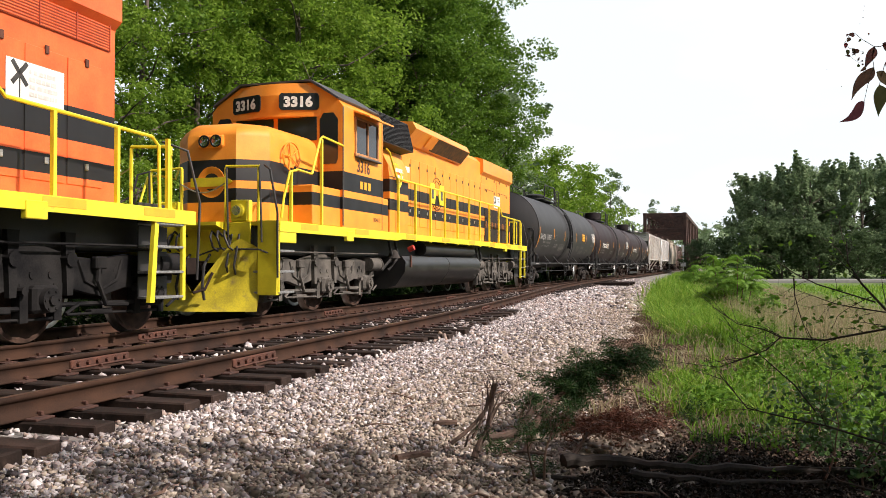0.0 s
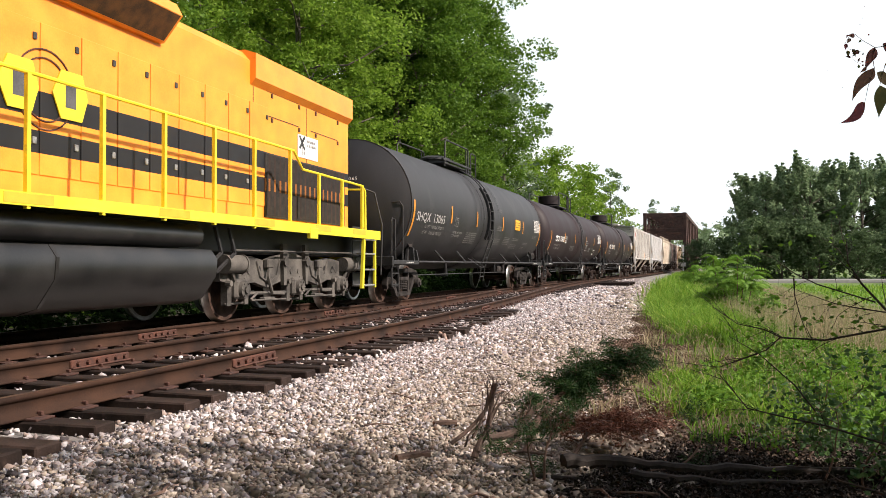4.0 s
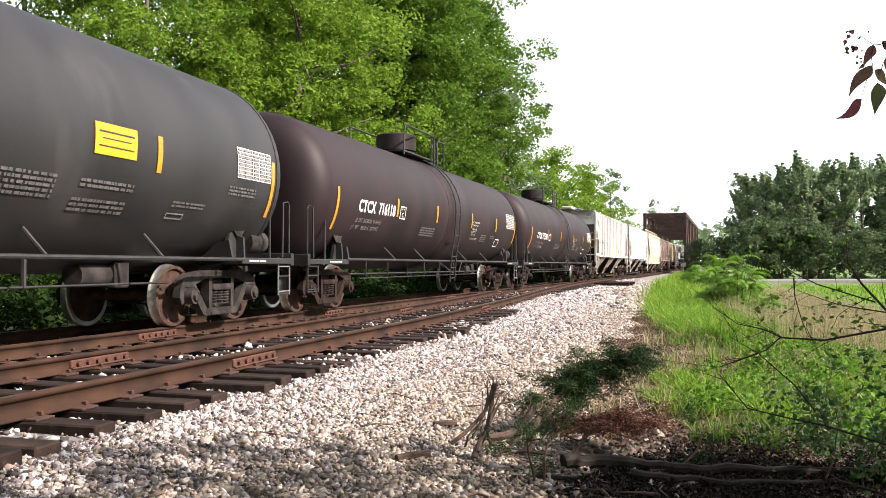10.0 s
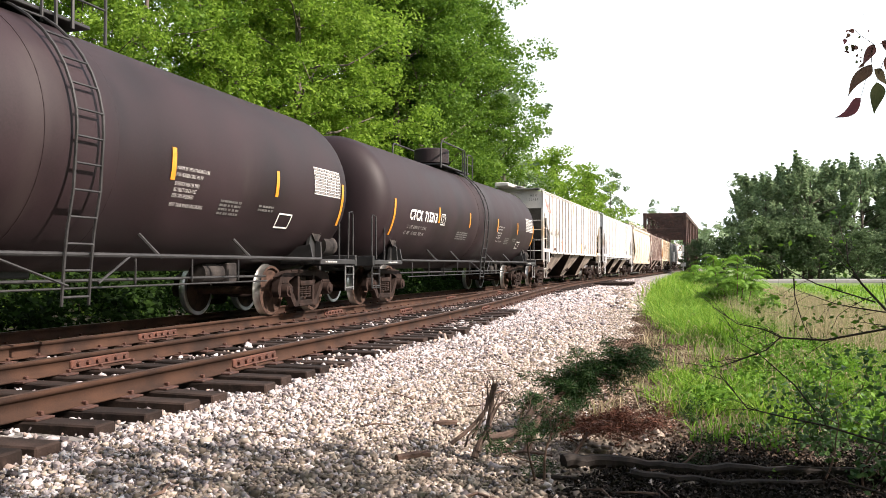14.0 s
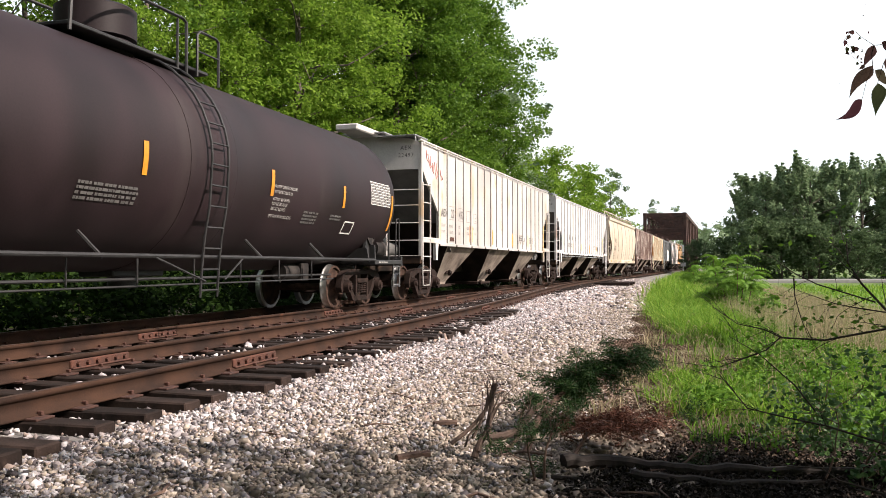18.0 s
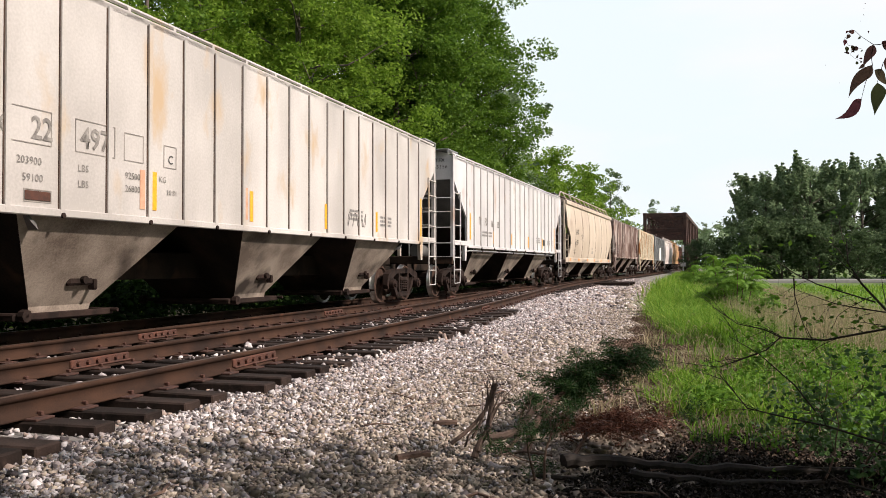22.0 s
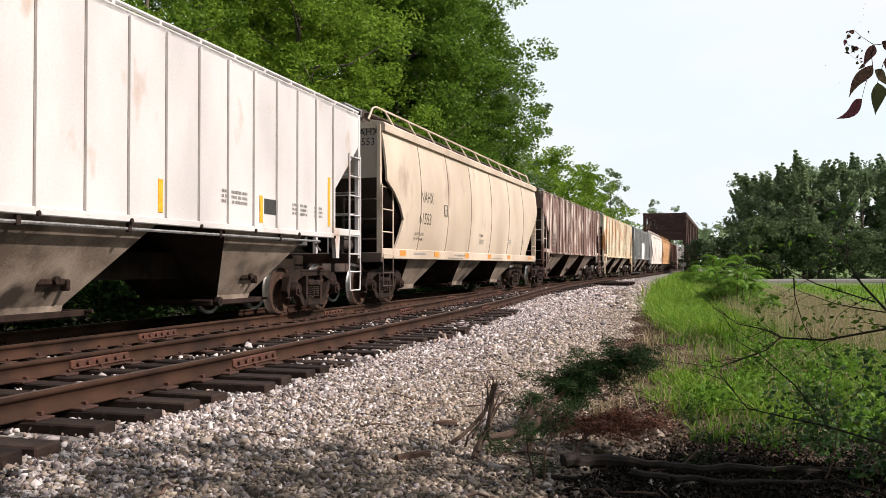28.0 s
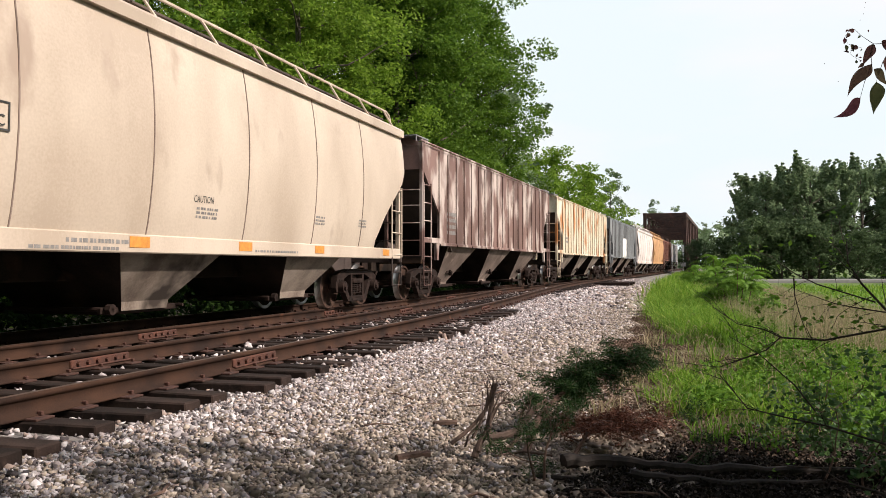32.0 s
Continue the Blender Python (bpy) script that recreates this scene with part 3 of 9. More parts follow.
def coupler(car, x, sd, z=0.88):
    g = Geo().box(x - sd * 0.75, x, -0.09, 0.09, z - 0.09, z + 0.09, 0.02)
    g.prism([(x, -0.14), (x + sd * 0.18, -0.16), (x + sd * 0.27, -0.05), (x + sd * 0.16, 0.0), (x + sd * 0.26, 0.09), (x + sd * 0.1, 0.17), (x, 0.14)], "z", z - 0.14, z + 0.14)
    g.tube([(x - sd * 0.1, 0.35, z - 0.12), (x + sd * 0.08, 0.32, z - 0.4), (x + sd * 0.25, 0.2, z - 0.45)], 0.025, 6)
    part("coupler", g, CAST_RUST, car, "rusty knuckle coupler with air hose")


def ladder(x0, x1, y, z0, z1, step=0.38, r=0.018, along="x"):
    """Two stiles and rungs."""
    g = Geo()
    for x in (x0, x1):
        p = ((x, y, z0), (x, y, z1)) if along == "x" else ((y, x, z0), (y, x, z1))
        g.tube(p, r, 6)
    n = max(int((z1 - z0) / step), 1)
    for i in range(n + 1):
        z = z0 + 0.06 + (z1 - z0 - 0.12) * i / n
        p = ((x0, y, z), (x1, y, z)) if along == "x" else ((y, x0, z), (y, x1, z))
        g.tube(p, r * 0.8, 6)
    return g


def bars(rows, x, z, height, width, bend=None, y=1.5, rng_=random.Random(3)):
    """Lines of writing too small to read, as plain dashes."""
    g = Geo()
    for r in range(rows):
        c = x
        zz = z - r * height * 1.7
        while c > x - width:
            w = min(rng_.uniform(0.03, 0.10), c - (x - width))
            if w < 0.012:
                break
            if bend:
                g.add([bend(c, zz), bend(c - w, zz), bend(c - w, zz + height), bend(c, zz + height)], [(0, 1, 2, 3)])
            else:
                g.add([(c, y, zz), (c - w, y, zz), (c - w, y, zz + height), (c, y, zz + height)], [(0, 1, 2, 3)])
            c -= w + rng_.choice((0.012, 0.012, 0.035))
    return g


# ---- tank cars ----
def tank_car(label, shell_mat, R, zc, xf, xr, writing, numbers, cast, dome, extras, hp=0.42, bulge=0.60, ladder_x=0.03, truck_x=6.98):
    car = thing("tank_car", label, "tank car", "train of freight cars")
    n = 56
    prof = []
    for i in range(15):
        a = math.pi / 2 * i / 14
        prof.append((xr - bulge * math.cos(a), max(R * math.sin(a) ** hp, 0.01)))
    xm = (xf + xr) / 2 + ladder_x
    for x in (xr + 0.1, xr + 3.0, xr + 6.0, xm - 0.62):
        prof.append((x, R))
    prof += [(xm - 0.58, R + 0.02), (xm + 0.58, R + 0.02)]
    for x in (xm + 0.62, xf - 6.0, xf - 3.0, xf - 0.1):
        prof.append((x, R))
    for i in range(15):
        a = math.pi / 2 * (1 - i / 14)
        if hp < 0.33:  # shallow dished head with a sharp weld edge
            k = 1 - i / 14
            prof.append((xf + bulge * (1 - k * k), max(R * k, 0.01)))
        else:
            prof.append((xf + bulge * math.cos(a), max(R * math.sin(a) ** hp, 0.01)))
    shell = part("tank_shell", Geo().revolve(prof, "x", (0, 0, zc), n), shell_mat, car, "long round painted steel tank", smooth=28 if hp < 0.33 else 60)
    for x in (xm - 0.58, xm + 0.58) + ((xf - 0.02, xr + 0.02) if hp < 0.33 else ()):
        band = Geo().revolve([(x - 0.03, R - 0.02), (x - 0.03, R + 0.012), (x + 0.03, R + 0.012), (x + 0.03, R - 0.02)], "x", (0, 0, zc), 48)
        part("weld_band", band, shell_mat, shell, smooth=40)

    def bend(u, w):  # u along the car, w height
        a = math.asin(max(-1, min(1, (w - zc) / (R + 0.01))))
        return Vector((u, (R + 0.012) * math.cos(a), zc + (R + 0.012) * math.sin(a)))

    def on_arc(w):  # a height by arc length from the middle
        return zc + (R + 0.012) * math.sin(w / R)

    # side pipe rail with slanted braces
    deep = R > 1.6  # a jacketed tank whose belly hangs below the side rail
    g = Geo().tube([(xf - 0.85, 1.46, 1.0 if deep else 1.03), (xr + 0.85, 1.46, 1.0 if deep else 1.03)], 0.03, 8)
    part("side_rail", g, BLACK, car)
    for x in (4.63, 2.60, -2.62, -4.75) if deep else (4.1, 2.04, -1.85, -4.25):
        foot = (x + 0.08, R * 0.74, zc - R * 0.68)
        part("brace", Geo().tube([(x, 1.46, 1.0), foot], 0.025, 6), BLACK, car)
    # brake pipes below
    if deep:
        g = Geo().tube([(xf - 2, 0.9, 0.65), (xr + 2, 0.9, 0.66)], 0.016, 6)
        for x in (2.83, -2.9):
            g.tube([(x, 0.9, 1.0), (x, 0.9, 0.65)], 0.03, 6)
    else:
        g = Geo().tube([(xf - 2, 0.9, 0.72), (xr + 2, 0.9, 0.72)], 0.022, 6)
        g.tube([(xf - 2.4, 1.05, 0.62), (xr + 2.2, 1.05, 0.64)], 0.014, 6)
        for i in range(8):
            x = xf - 3 - i * (xf - xr - 6) / 7
            g.tube([(x, 0.95, 1.0), (x, 0.95, 0.62)], 0.014, 6)
    part("brake_pipe", g, BLACK, car)
    part("bottom_outlet", Geo().cyl((xm, 0, zc - R - 0.25), (xm, 0, zc - R + 0.1), 0.22, n=16).box(xm - 0.6, xm + 0.6, -0.3, 0.3, zc - R - 0.08, zc - R + 0.08, 0.02), BLACK, car)
    g = Geo().cyl((xr + 3.6, 0.55, 0.78), (xr + 3.0, 0.55, 0.78), 0.16, n=14).box(xr + 2.7, xr + 3.0, 0.45, 0.75, 0.6, 0.95, 0.02)
    part("brake_cylinder", g, CAST, car)
    # ends: stub sill, saddle, platform, railings
    for xe, sd in ((xf, 1), (xr, -1)):
        g = Geo().box(xe - sd * 2.2, xe + sd * 0.95, -0.22, 0.22, 0.78, 1.12, 0.02)
        part("stub_sill", g, BLACK, car)
        g = Geo()
        g.prism([(-1.42, 0.98), (1.42, 0.98), (1.40, 1.35), (1.2, zc - R * 0.62), (0.7, zc - R * 0.86), (0, zc - R * 0.97), (-0.7, zc - R * 0.86), (-1.2, zc - R * 0.62), (-1.40, 1.35)], "x", xe - sd * 0.75, xe - sd * 0.70)
        g.prism([(-1.42, 0.98), (1.42, 0.98), (1.35, 1.3), (0, 1.15), (-1.35, 1.3)], "x", xe - sd * 1.1, xe - sd * 1.05)
        g.prism([(xe - sd * 0.55, 1.0), (xe - sd * 1.12, 1.0), (xe - sd * 0.90, 1.55), (xe - sd * 0.72, 1.58)], "y", 1.22, 1.28)
        g.prism([(xe - sd * 0.55, 1.0), (xe - sd * 1.12, 1.0), (xe - sd * 0.90, 1.55), (xe - sd * 0.72, 1.58)], "y", -1.22, -1.28)
        part("saddle", g, BLACK, car)
        g = Geo().box(xe - sd * 0.9, xe + sd * 0.85, -1.48, 1.48, 0.93, 1.03, 0.01)
        g.box(xe + sd * 0.8, xe + sd * 0.9, -1.48, 1.48, 0.9, 1.12, 0.01)
        part("end_platform", g, BLACK, car)
        g = Geo()
        xo = xe + sd * 0.82
        for y in (-1.42, 1.42):
            g.tube([(xe + sd * 0.1, y, 1.03), (xe + sd * 0.1, y, 2.35), (xe + sd * 0.18, y * 0.97, 2.45), (xe + sd * 0.2, y * 0.4, 2.46)], 0.02, 6)
            g.tube([(xo, y, 0.42), (xo, y, 1.95), (xo - sd * 0.05, y, 2.02), (xo - sd * 0.22, y, 2.0), (xo - sd * 0.25, y, 1.05)], 0.018, 6)
            g.tube([(xo - sd * 0.42, y, 1.05), (xo - sd * 0.42, y, 0.42), (xo, y, 0.42)], 0.018, 6)
            g.tube([(xo - sd * 0.42, y, 0.72), (xo, y, 0.72)], 0.016, 6)
        g.tube([(xe + sd * 0.2, -0.6, 2.46), (xe + sd * 0.2, 0.6, 2.46)], 0.02, 6)
        part("grab_rail", g, BLACK, car)
        part("sill_step", ladder(xo - sd * 0.42, xo, 1.43, 0.40, 0.95, 0.3, 0.014), STEEL if sd < 0 else BLACK, car)
        coupler(car, xe + sd * 0.95, sd)
        freight_truck(car, truck_x * sd, cast)
        part("end_lettering", bars(1, xe - sd * 0.35 + 0.35, 0.965, 0.03, 0.55, y=1.487), NOTICE, car, "small white lettering in plain dashes")
    g = Geo().cyl((xr + 0.25, 1.1, 1.3), (xr - 0.3, 1.1, 1.3), 0.2, n=14)
    part("brake_reservoir", g, CAST, car)
    # ladder, manway, walk and railings at the top
    g = Geo()
    for x in (xm - 0.22, xm + 0.22):
        pts = [(x, 1.35, 0.4), (x, 1.40, 0.81), (x, 1.52, 1.24), (x, R + 0.07, 1.75), (x, R + 0.1, 2.45)] if deep else [(x, 1.47, 0.45), (x, 1.50, 0.9), (x, 1.54, 1.3), (x, R + 0.05, 1.75), (x, R + 0.09, 2.42)]
        if deep:  # flat stand-off plate between the stringer and the jacket
            rim = [(R * math.cos(b), zc + R * math.sin(b)) for b in np.linspace(-0.42, 0.62, 9)]
            g.prism(rim + [(y * 1.06, zc + (z - zc) * 1.06) for y, z in reversed(rim)], "x", x - 0.008, x + 0.008)
        for a in np.linspace(0.15, 1.25, 8):
            pts.append((x, (R + 0.1) * math.cos(a), zc + (R + 0.1) * math.sin(a)))
        g.tube(pts, 0.02, 6)
    for i in range(13):
        z = 0.55 + i * 0.3
        a = math.asin(min((z - zc) / (R + 0.1), 0.99)) if z > 2.9 else None
        y = float(np.interp(z, (0.4, 0.81, 1.24, 1.75, 2.45), (1.35, 1.40, 1.52, R + 0.07, R + 0.1) if deep else (1.47, 1.49, 1.54, R + 0.05, R + 0.09))) if a is None else (R + 0.1) * math.cos(a)
        if y > 0.35:
            g.tube([(xm - 0.22, y, z), (xm + 0.22, y, z)], 0.015, 6)
    if deep:
        g.tube([(xm + 0.40, 1.0, 1.15), (xm + 0.25, 1.42, 0.84)], 0.02, 6)
        g.tube([(xm - 0.15, 1.0, 1.15), (xm - 0.20, 1.42, 0.84)], 0.02, 6)
    else:
        g.tube([(xm + 1.3, 1.46, 1.03), (xm + 0.25, 1.58, 0.68)], 0.016, 6)
        g.tube([(xm - 1.0, 1.46, 1.03), (xm - 0.25, 1.58, 0.7)], 0.016, 6)
    part("ladder", g, BLACK, car, "black side ladder curving over the tank")
    zt = zc + R
    g = Geo().box(xm - 1.1, xm + 2.0, -0.75, 0.75, zt - 0.02, zt + 0.03, 0.01)
    part("walkway", g, BLACK, car)
    for y in (-0.78, 0.78):
        g = Geo().tube([(xm - 0.45, y, zt - 0.15), (xm - 0.45, y, zt + 0.66), (xm - 0.35, y, zt + 0.70), (xm + 1.9, y, zt + 0.70), (xm + 2.0, y, zt + 0.62), (xm + 2.05, y, zt - 0.12)], 0.026, 6)
        g.tube([(xm - 0.22, y, zt - 0.15), (xm - 0.22, y, zt + 0.66)], 0.02, 6)
        part("top_railing", g, BLACK, car, "black pipe railing round the manway")
        g = Geo().tube([(xm - 1.35, y, zt - 0.15), (xm - 1.35, y, zt + 0.58), (xm - 1.27, y, zt + 0.62), (xm - 0.82, y, zt + 0.62), (xm - 0.74, y, zt + 0.55), (xm - 0.74, y, zt - 0.1)], 0.024, 6)
        g.tube([(xm - 1.35, y, zt + 0.3), (xm - 0.74, y, zt + 0.3)], 0.016, 6)
        part("top_railing", g, BLACK, car)
    if dome == "low":
        g = Geo().revolve([(zt - 0.1, 0.45), (zt + 0.22, 0.45), (zt + 0.22, 0.52), (zt + 0.28, 0.52), (zt + 0.36, 0.3), (zt + 0.36, 0.01)], "z", (xm + 0.75, 0, 0), 24)
        g.box(xm - 0.7, xm + 2.2, 0.72, 0.8, zt + 0.06, zt + 0.13, 0.01)
    else:
        g = Geo().revolve([(zt - 0.1, 0.52), (zt + 0.14, 0.52), (zt + 0.14, 0.42), (zt + 0.18, 0.56), (zt + 0.60, 0.56), (zt + 0.64, 0.5), (zt + 0.64, 0.01)], "z", (xm + 0.62, 0, 0), 28)
    part("manway_dome", g, BLACK if dome == "low" else shell_mat, car)
    # reflective stripes on the shell, each a piece of tape
    for x, lo, hi in extras["stripes"]:
        g = Geo()
        steps = 8
        lean = 0.0
        vs = []
        for i in range(steps + 1):
            w = lo + (hi - lo) * i / steps
            for u in (x + 0.05, x - 0.05):
                vs.append(bend(u, w))
        g.add(vs, [(2 * i, 2 * i + 1, 2 * i + 3, 2 * i + 2) for i in range(steps)])
        part("reflector_stripe", g, AMBER_TAPE, car, "amber reflective tape")
    # the marks and numbers, the small print as dashes
    for text, x, z, hgt, sq in writing:
        letters(text, hgt, (FADED_WHITE if deep else WHITE) if hgt > 0.1 else GREYMARK, car, None, None, None, bend=lambda a, b, x=x, z=z: bend(x - a, z + b), squeeze=sq, label="white painted car mark", bold=0.0 if hgt <= 0.1 else 0.003 if hp < 0.33 else 0.010)
    for rows, x, z, hgt, wid in numbers:
        part("small_print", bars(rows, x, z, hgt, wid, bend), DIM_MARK, car, "faded lettering in plain dashes")
    for x, z, w, hgt, kind in extras["panels"]:
        g = Geo()
        def sheet(u0, u1, z0, z1, off=0.0):
            vs = []
            for i in range(5):
                zz = z0 + (z1 - z0) * i / 4
                for u in (u0, u1):
                    p = bend(u, zz)
                    d = Vector((0, p.y, p.z - zc)).normalized()
                    vs.append(p + d * off)
            return vs, [(2 * i, 2 * i + 1, 2 * i + 3, 2 * i + 2) for i in range(4)]
        if kind == "yellow":
            g.add(*sheet(x, x - w, z - hgt, z))
            pn = part("placard", g, REFLECT, car, "yellow notice panel")
            part("small_print", Geo().add(*sheet(x - 0.06, x - w + 0.06, z - hgt * 0.30, z - hgt * 0.24, 0.004)).add(*sheet(x - 0.12, x - w + 0.12, z - hgt * 0.50, z - hgt * 0.46, 0.004)).add(*sheet(x - 0.06, x - w + 0.06, z - hgt * 0.75, z - hgt * 0.70, 0.004)), INK, pn)
        elif kind == "data":
            t = 0.014
            for r in range(9):
                zz = z - (hgt - t) * r / 8
                g.add(*sheet(x, x - w, zz - t, zz))
            for a in (0, 0.44, 0.63, 0.81, 1.0):
                g.add(*sheet(x - (w - t) * a, x - (w - t) * a - t, z - hgt, z, 0.001))
            pn = part("data_panel", g, WHITE, car, "white ruled table of test dates")
            q = Geo()
            for r in range(8):
                zz = z - hgt * (r + 0.30) / 8.1
                for a, b in ((0.03, 0.20), (0.22, 0.40), (0.48, 0.60), (0.66, 0.78), (0.85, 0.96)):
                    q.add(*sheet(x - w * a, x - w * b, zz - hgt * 0.06, zz, 0.002))
            part("small_print", q, GREYMARK, pn)
        else:
            t = 0.016 if deep else 0.025
            for a0, a1, b0, b1 in ((0, w, 0, t), (0, w, hgt - t, hgt), (0, t, t, hgt - t), (w - t, w, t, hgt - t)):
                g.add(*sheet(x - a0, x - a1, z - b1, z - b0))
            pn = part("plate_box", g, GREYMARK if deep else WHITE, car, "outlined white letter box")
            if kind:
                letters(kind, hgt * 0.38, GREYMARK if deep else WHITE, car, None, None, None, bend=lambda a, b, x=x, z=z, w=w, hgt=hgt: bend(x - w / 2 - a, z - hgt * 0.85 + b), align="CENTER")
                letters("PLATE", hgt * 0.15, GREYMARK if deep else WHITE, car, None, None, None, bend=lambda a, b, x=x, z=z, w=w, hgt=hgt: bend(x - w / 2 - a, z - hgt * 0.32 + b), align="CENTER")
    for z, line in extras.get("notice", ()):
        letters(line, 0.052, NOTICE, car, None, None, None, bend=lambda a, b, z=z: bend(-2.03 - a, z + b), squeeze=0.74, label="small white stencilled notice")
    # diamond holders for placards on the end saddles
    for xe, sd in ((xf, 1), (xr, -1)):
        xd, r_ = xe - sd * 0.72, 0.19
        g = Geo().prism([(xd - r_, 1.50), (xd, 1.50 - r_), (xd + r_, 1.50), (xd, 1.50 + r_)], "y", 1.285, 1.30)
        g.tube([(xd - r_, 1.305, 1.50), (xd, 1.305, 1.50 - r_), (xd + r_, 1.305, 1.50), (xd, 1.305, 1.50 + r_), (xd - r_, 1.305, 1.50)], 0.012, 5)
        part("placard_holder", g, CAST, car, "grey diamond placard holder")
    # number on the head
    xh = xf + bulge * 0.62
    if extras.get("head"):
        letters(extras["head"], 0.095, WHITE, car, None, None, None, label="white painted number on the tank head", gap=1.25,
                bend=lambda a, b: Vector((xf + bulge * ((1 - ((a - 0.53) ** 2 + (b + 0.56) ** 2) / R ** 2) if hp < 0.33 else math.sqrt(max(0.0, 1 - min(1, ((a - 0.53) ** 2 + (b + 0.56) ** 2) ** 0.5 / R) ** (2 / hp)))) + 0.02, a - 0.53, zc + 0.56 + b)))
    return car


SHELL_GREY = surface("charcoal_tank_paint", (0.0095, 0.009, 0.010), (0.023, 0.022, 0.024), 1.4, 0.55, 0, 0.05, 40, spots=(0.04, 0.039, 0.038), spot_scale=1.0, spot_at=0.6, streak=0.25, spec=0.55)
SHELL_BROWN = surface("brown_black_tank_paint", (0.0105, 0.0054, 0.0064), (0.024, 0.0130, 0.0155), 1.2, 0.6, 0, 0.05, 40, spots=(0.032, 0.022, 0.022), spot_scale=0.8, spot_at=0.62, streak=0.25, spec=0.3)
DIM_MARK = surface("dim_worn_stencil_paint", (0.075, 0.072, 0.07), (0.14, 0.135, 0.13), 12, 0.6, 0, 0.05, 60)
STREAK = surface("washed_grey_dirt_streak", (0.022, 0.022, 0.024), (0.05, 0.05, 0.054), 9, 0.7, 0, 0.05, 60)
FADED_WHITE = surface("chalky_faded_white_paint", (0.27, 0.26, 0.255), (0.42, 0.41, 0.40), 12, 0.6, 0, 0.05, 60)
NOTICE = surface("white_stencil_paint", (0.34, 0.33, 0.32), (0.5, 0.49, 0.47), 12, 0.6, 0, 0.05, 60)
CT_NOTICE = ((2.20, "MAXIMUM OPERATING PRESSURE"), (2.11, "FOR HEATER COILS 150 PSI"), (1.99, "EXTERIOR HEATER PIPES"), (1.91, "NO INLET OR OUTLET"), (1.83, "PIPE CAPS REQUIRED"), (1.71, "VENT TANK WHEN UNLOADING"))
CT_STRIPES = [(7.55, 1.62, 2.46), (4.30, 2.04, 2.46), (1.38, 2.05, 2.48), (-1.96, 2.05, 2.48), (-4.90, 2.05, 2.48), (-7.62, 1.7, 2.5)]
VEHICLES = []  # (thing, its middle along the line at the start, half the distance of its trucks)
t1 = tank_car("charcoal black tank car with yellow reflective stripes", SHELL_GREY, 1.625, 2.425, 7.66, -7.70,
              [("SHQX  13065", 7.27, 2.03, 0.23, 1.22), ("LD LMT  192100 LB  87100 KG", 6.52, 1.87, 0.085, 1.0), ("LT WT    93900 LB  42600 KG", 6.57, 1.72, 0.085, 1.0),
               ("THERMAL PROTECTION", 4.12, 1.82, 0.06, 1.0), ("SYSTEM EQUIPPED", 4.14, 1.73, 0.06, 1.0)],
              [(6, 2.8, 1.87, 0.034, 1.1), (2, -0.8, 2.78, 0.036, 0.46), (3, -0.6, 2.19, 0.036, 0.58), (4, -0.55, 1.78, 0.034, 0.8), (5, -1.82, 1.87, 0.033, 0.85), (2, -3.05, 1.87, 0.034, 0.95), (3, -3.0, 1.65, 0.034, 0.95), (2, -4.9, 1.75, 0.028, 0.78), (3, -6.2, 2.07, 0.03, 0.8)],
              CAST, "low", {"stripes": [(7.48, 1.64, 2.52), (4.45, 2.08, 2.56), (1.87, 2.09, 2.57), (-1.36, 2.09, 2.57), (-4.42, 2.1, 2.57), (-7.52, 1.7, 2.6)],
                            "panels": [(-3.17, 2.57, 0.77, 0.37, "yellow"), (-6.38, 2.71, 1.06, 0.47, "data"), (-4.86, 1.62, 0.40, 0.08, ""), (4.12, 2.26, 0.32, 0.24, "C")], "head": "SHQX 13065"}, 0.3, 0.42, 0.52, 6.83)
# rain-washed streaks down from the manway ring
rr = random.Random(29)
for i in range(34):
    u = 0.5 + rr.choice((-1, 1)) * rr.uniform(0.45, 1.5)
    a0, a1, w = rr.uniform(0.75, 1.15), rr.uniform(-0.1, 0.7), rr.uniform(0.008, 0.03)
    vs = []
    for k in range(7):
        a = a0 + (a1 - a0) * k / 6
        c = w * math.sin(math.pi * (k + 0.3) / 6.6)
        for e in (c, -c):
            vs.append((u + e, 1.648 * math.cos(a), 2.425 + 1.648 * math.sin(a)))
    part("dirt_streak", Geo().add(vs, [(2 * k, 2 * k + 1, 2 * k + 3, 2 * k + 2) for k in range(6)]), STREAK, t1)
t2 = tank_car("brownish black tank car with a tall manway dome", SHELL_BROWN, 1.57, 2.39, 7.76, -7.70,
              [("CTCX  716118", 6.53, 2.04, 0.25, 0.95), ("LD  LMT  201000 LB   91150 KG", 6.57, 1.82, 0.085, 0.87), ("LT   WT     85000 LB   38550 KG", 6.65, 1.67, 0.085, 0.87)], [(4, 2.5, 1.85, 0.035, 1.1), (3, 0.05, 1.62, 0.035, 0.6), (4, -3.25, 1.85, 0.035, 0.6), (2, -4.4, 1.85, 0.035, 0.5)],
              CAST_RUST, "tall", {"notice": CT_NOTICE, "stripes": CT_STRIPES, "panels": [(4.14, 2.3, 0.36, 0.3, "C"), (-6.33, 2.72, 1.15, 0.5, "data"), (-5.15, 1.8, 0.5, 0.25, "")], "head": "CTCX 716118"}, ladder_x=-0.25)
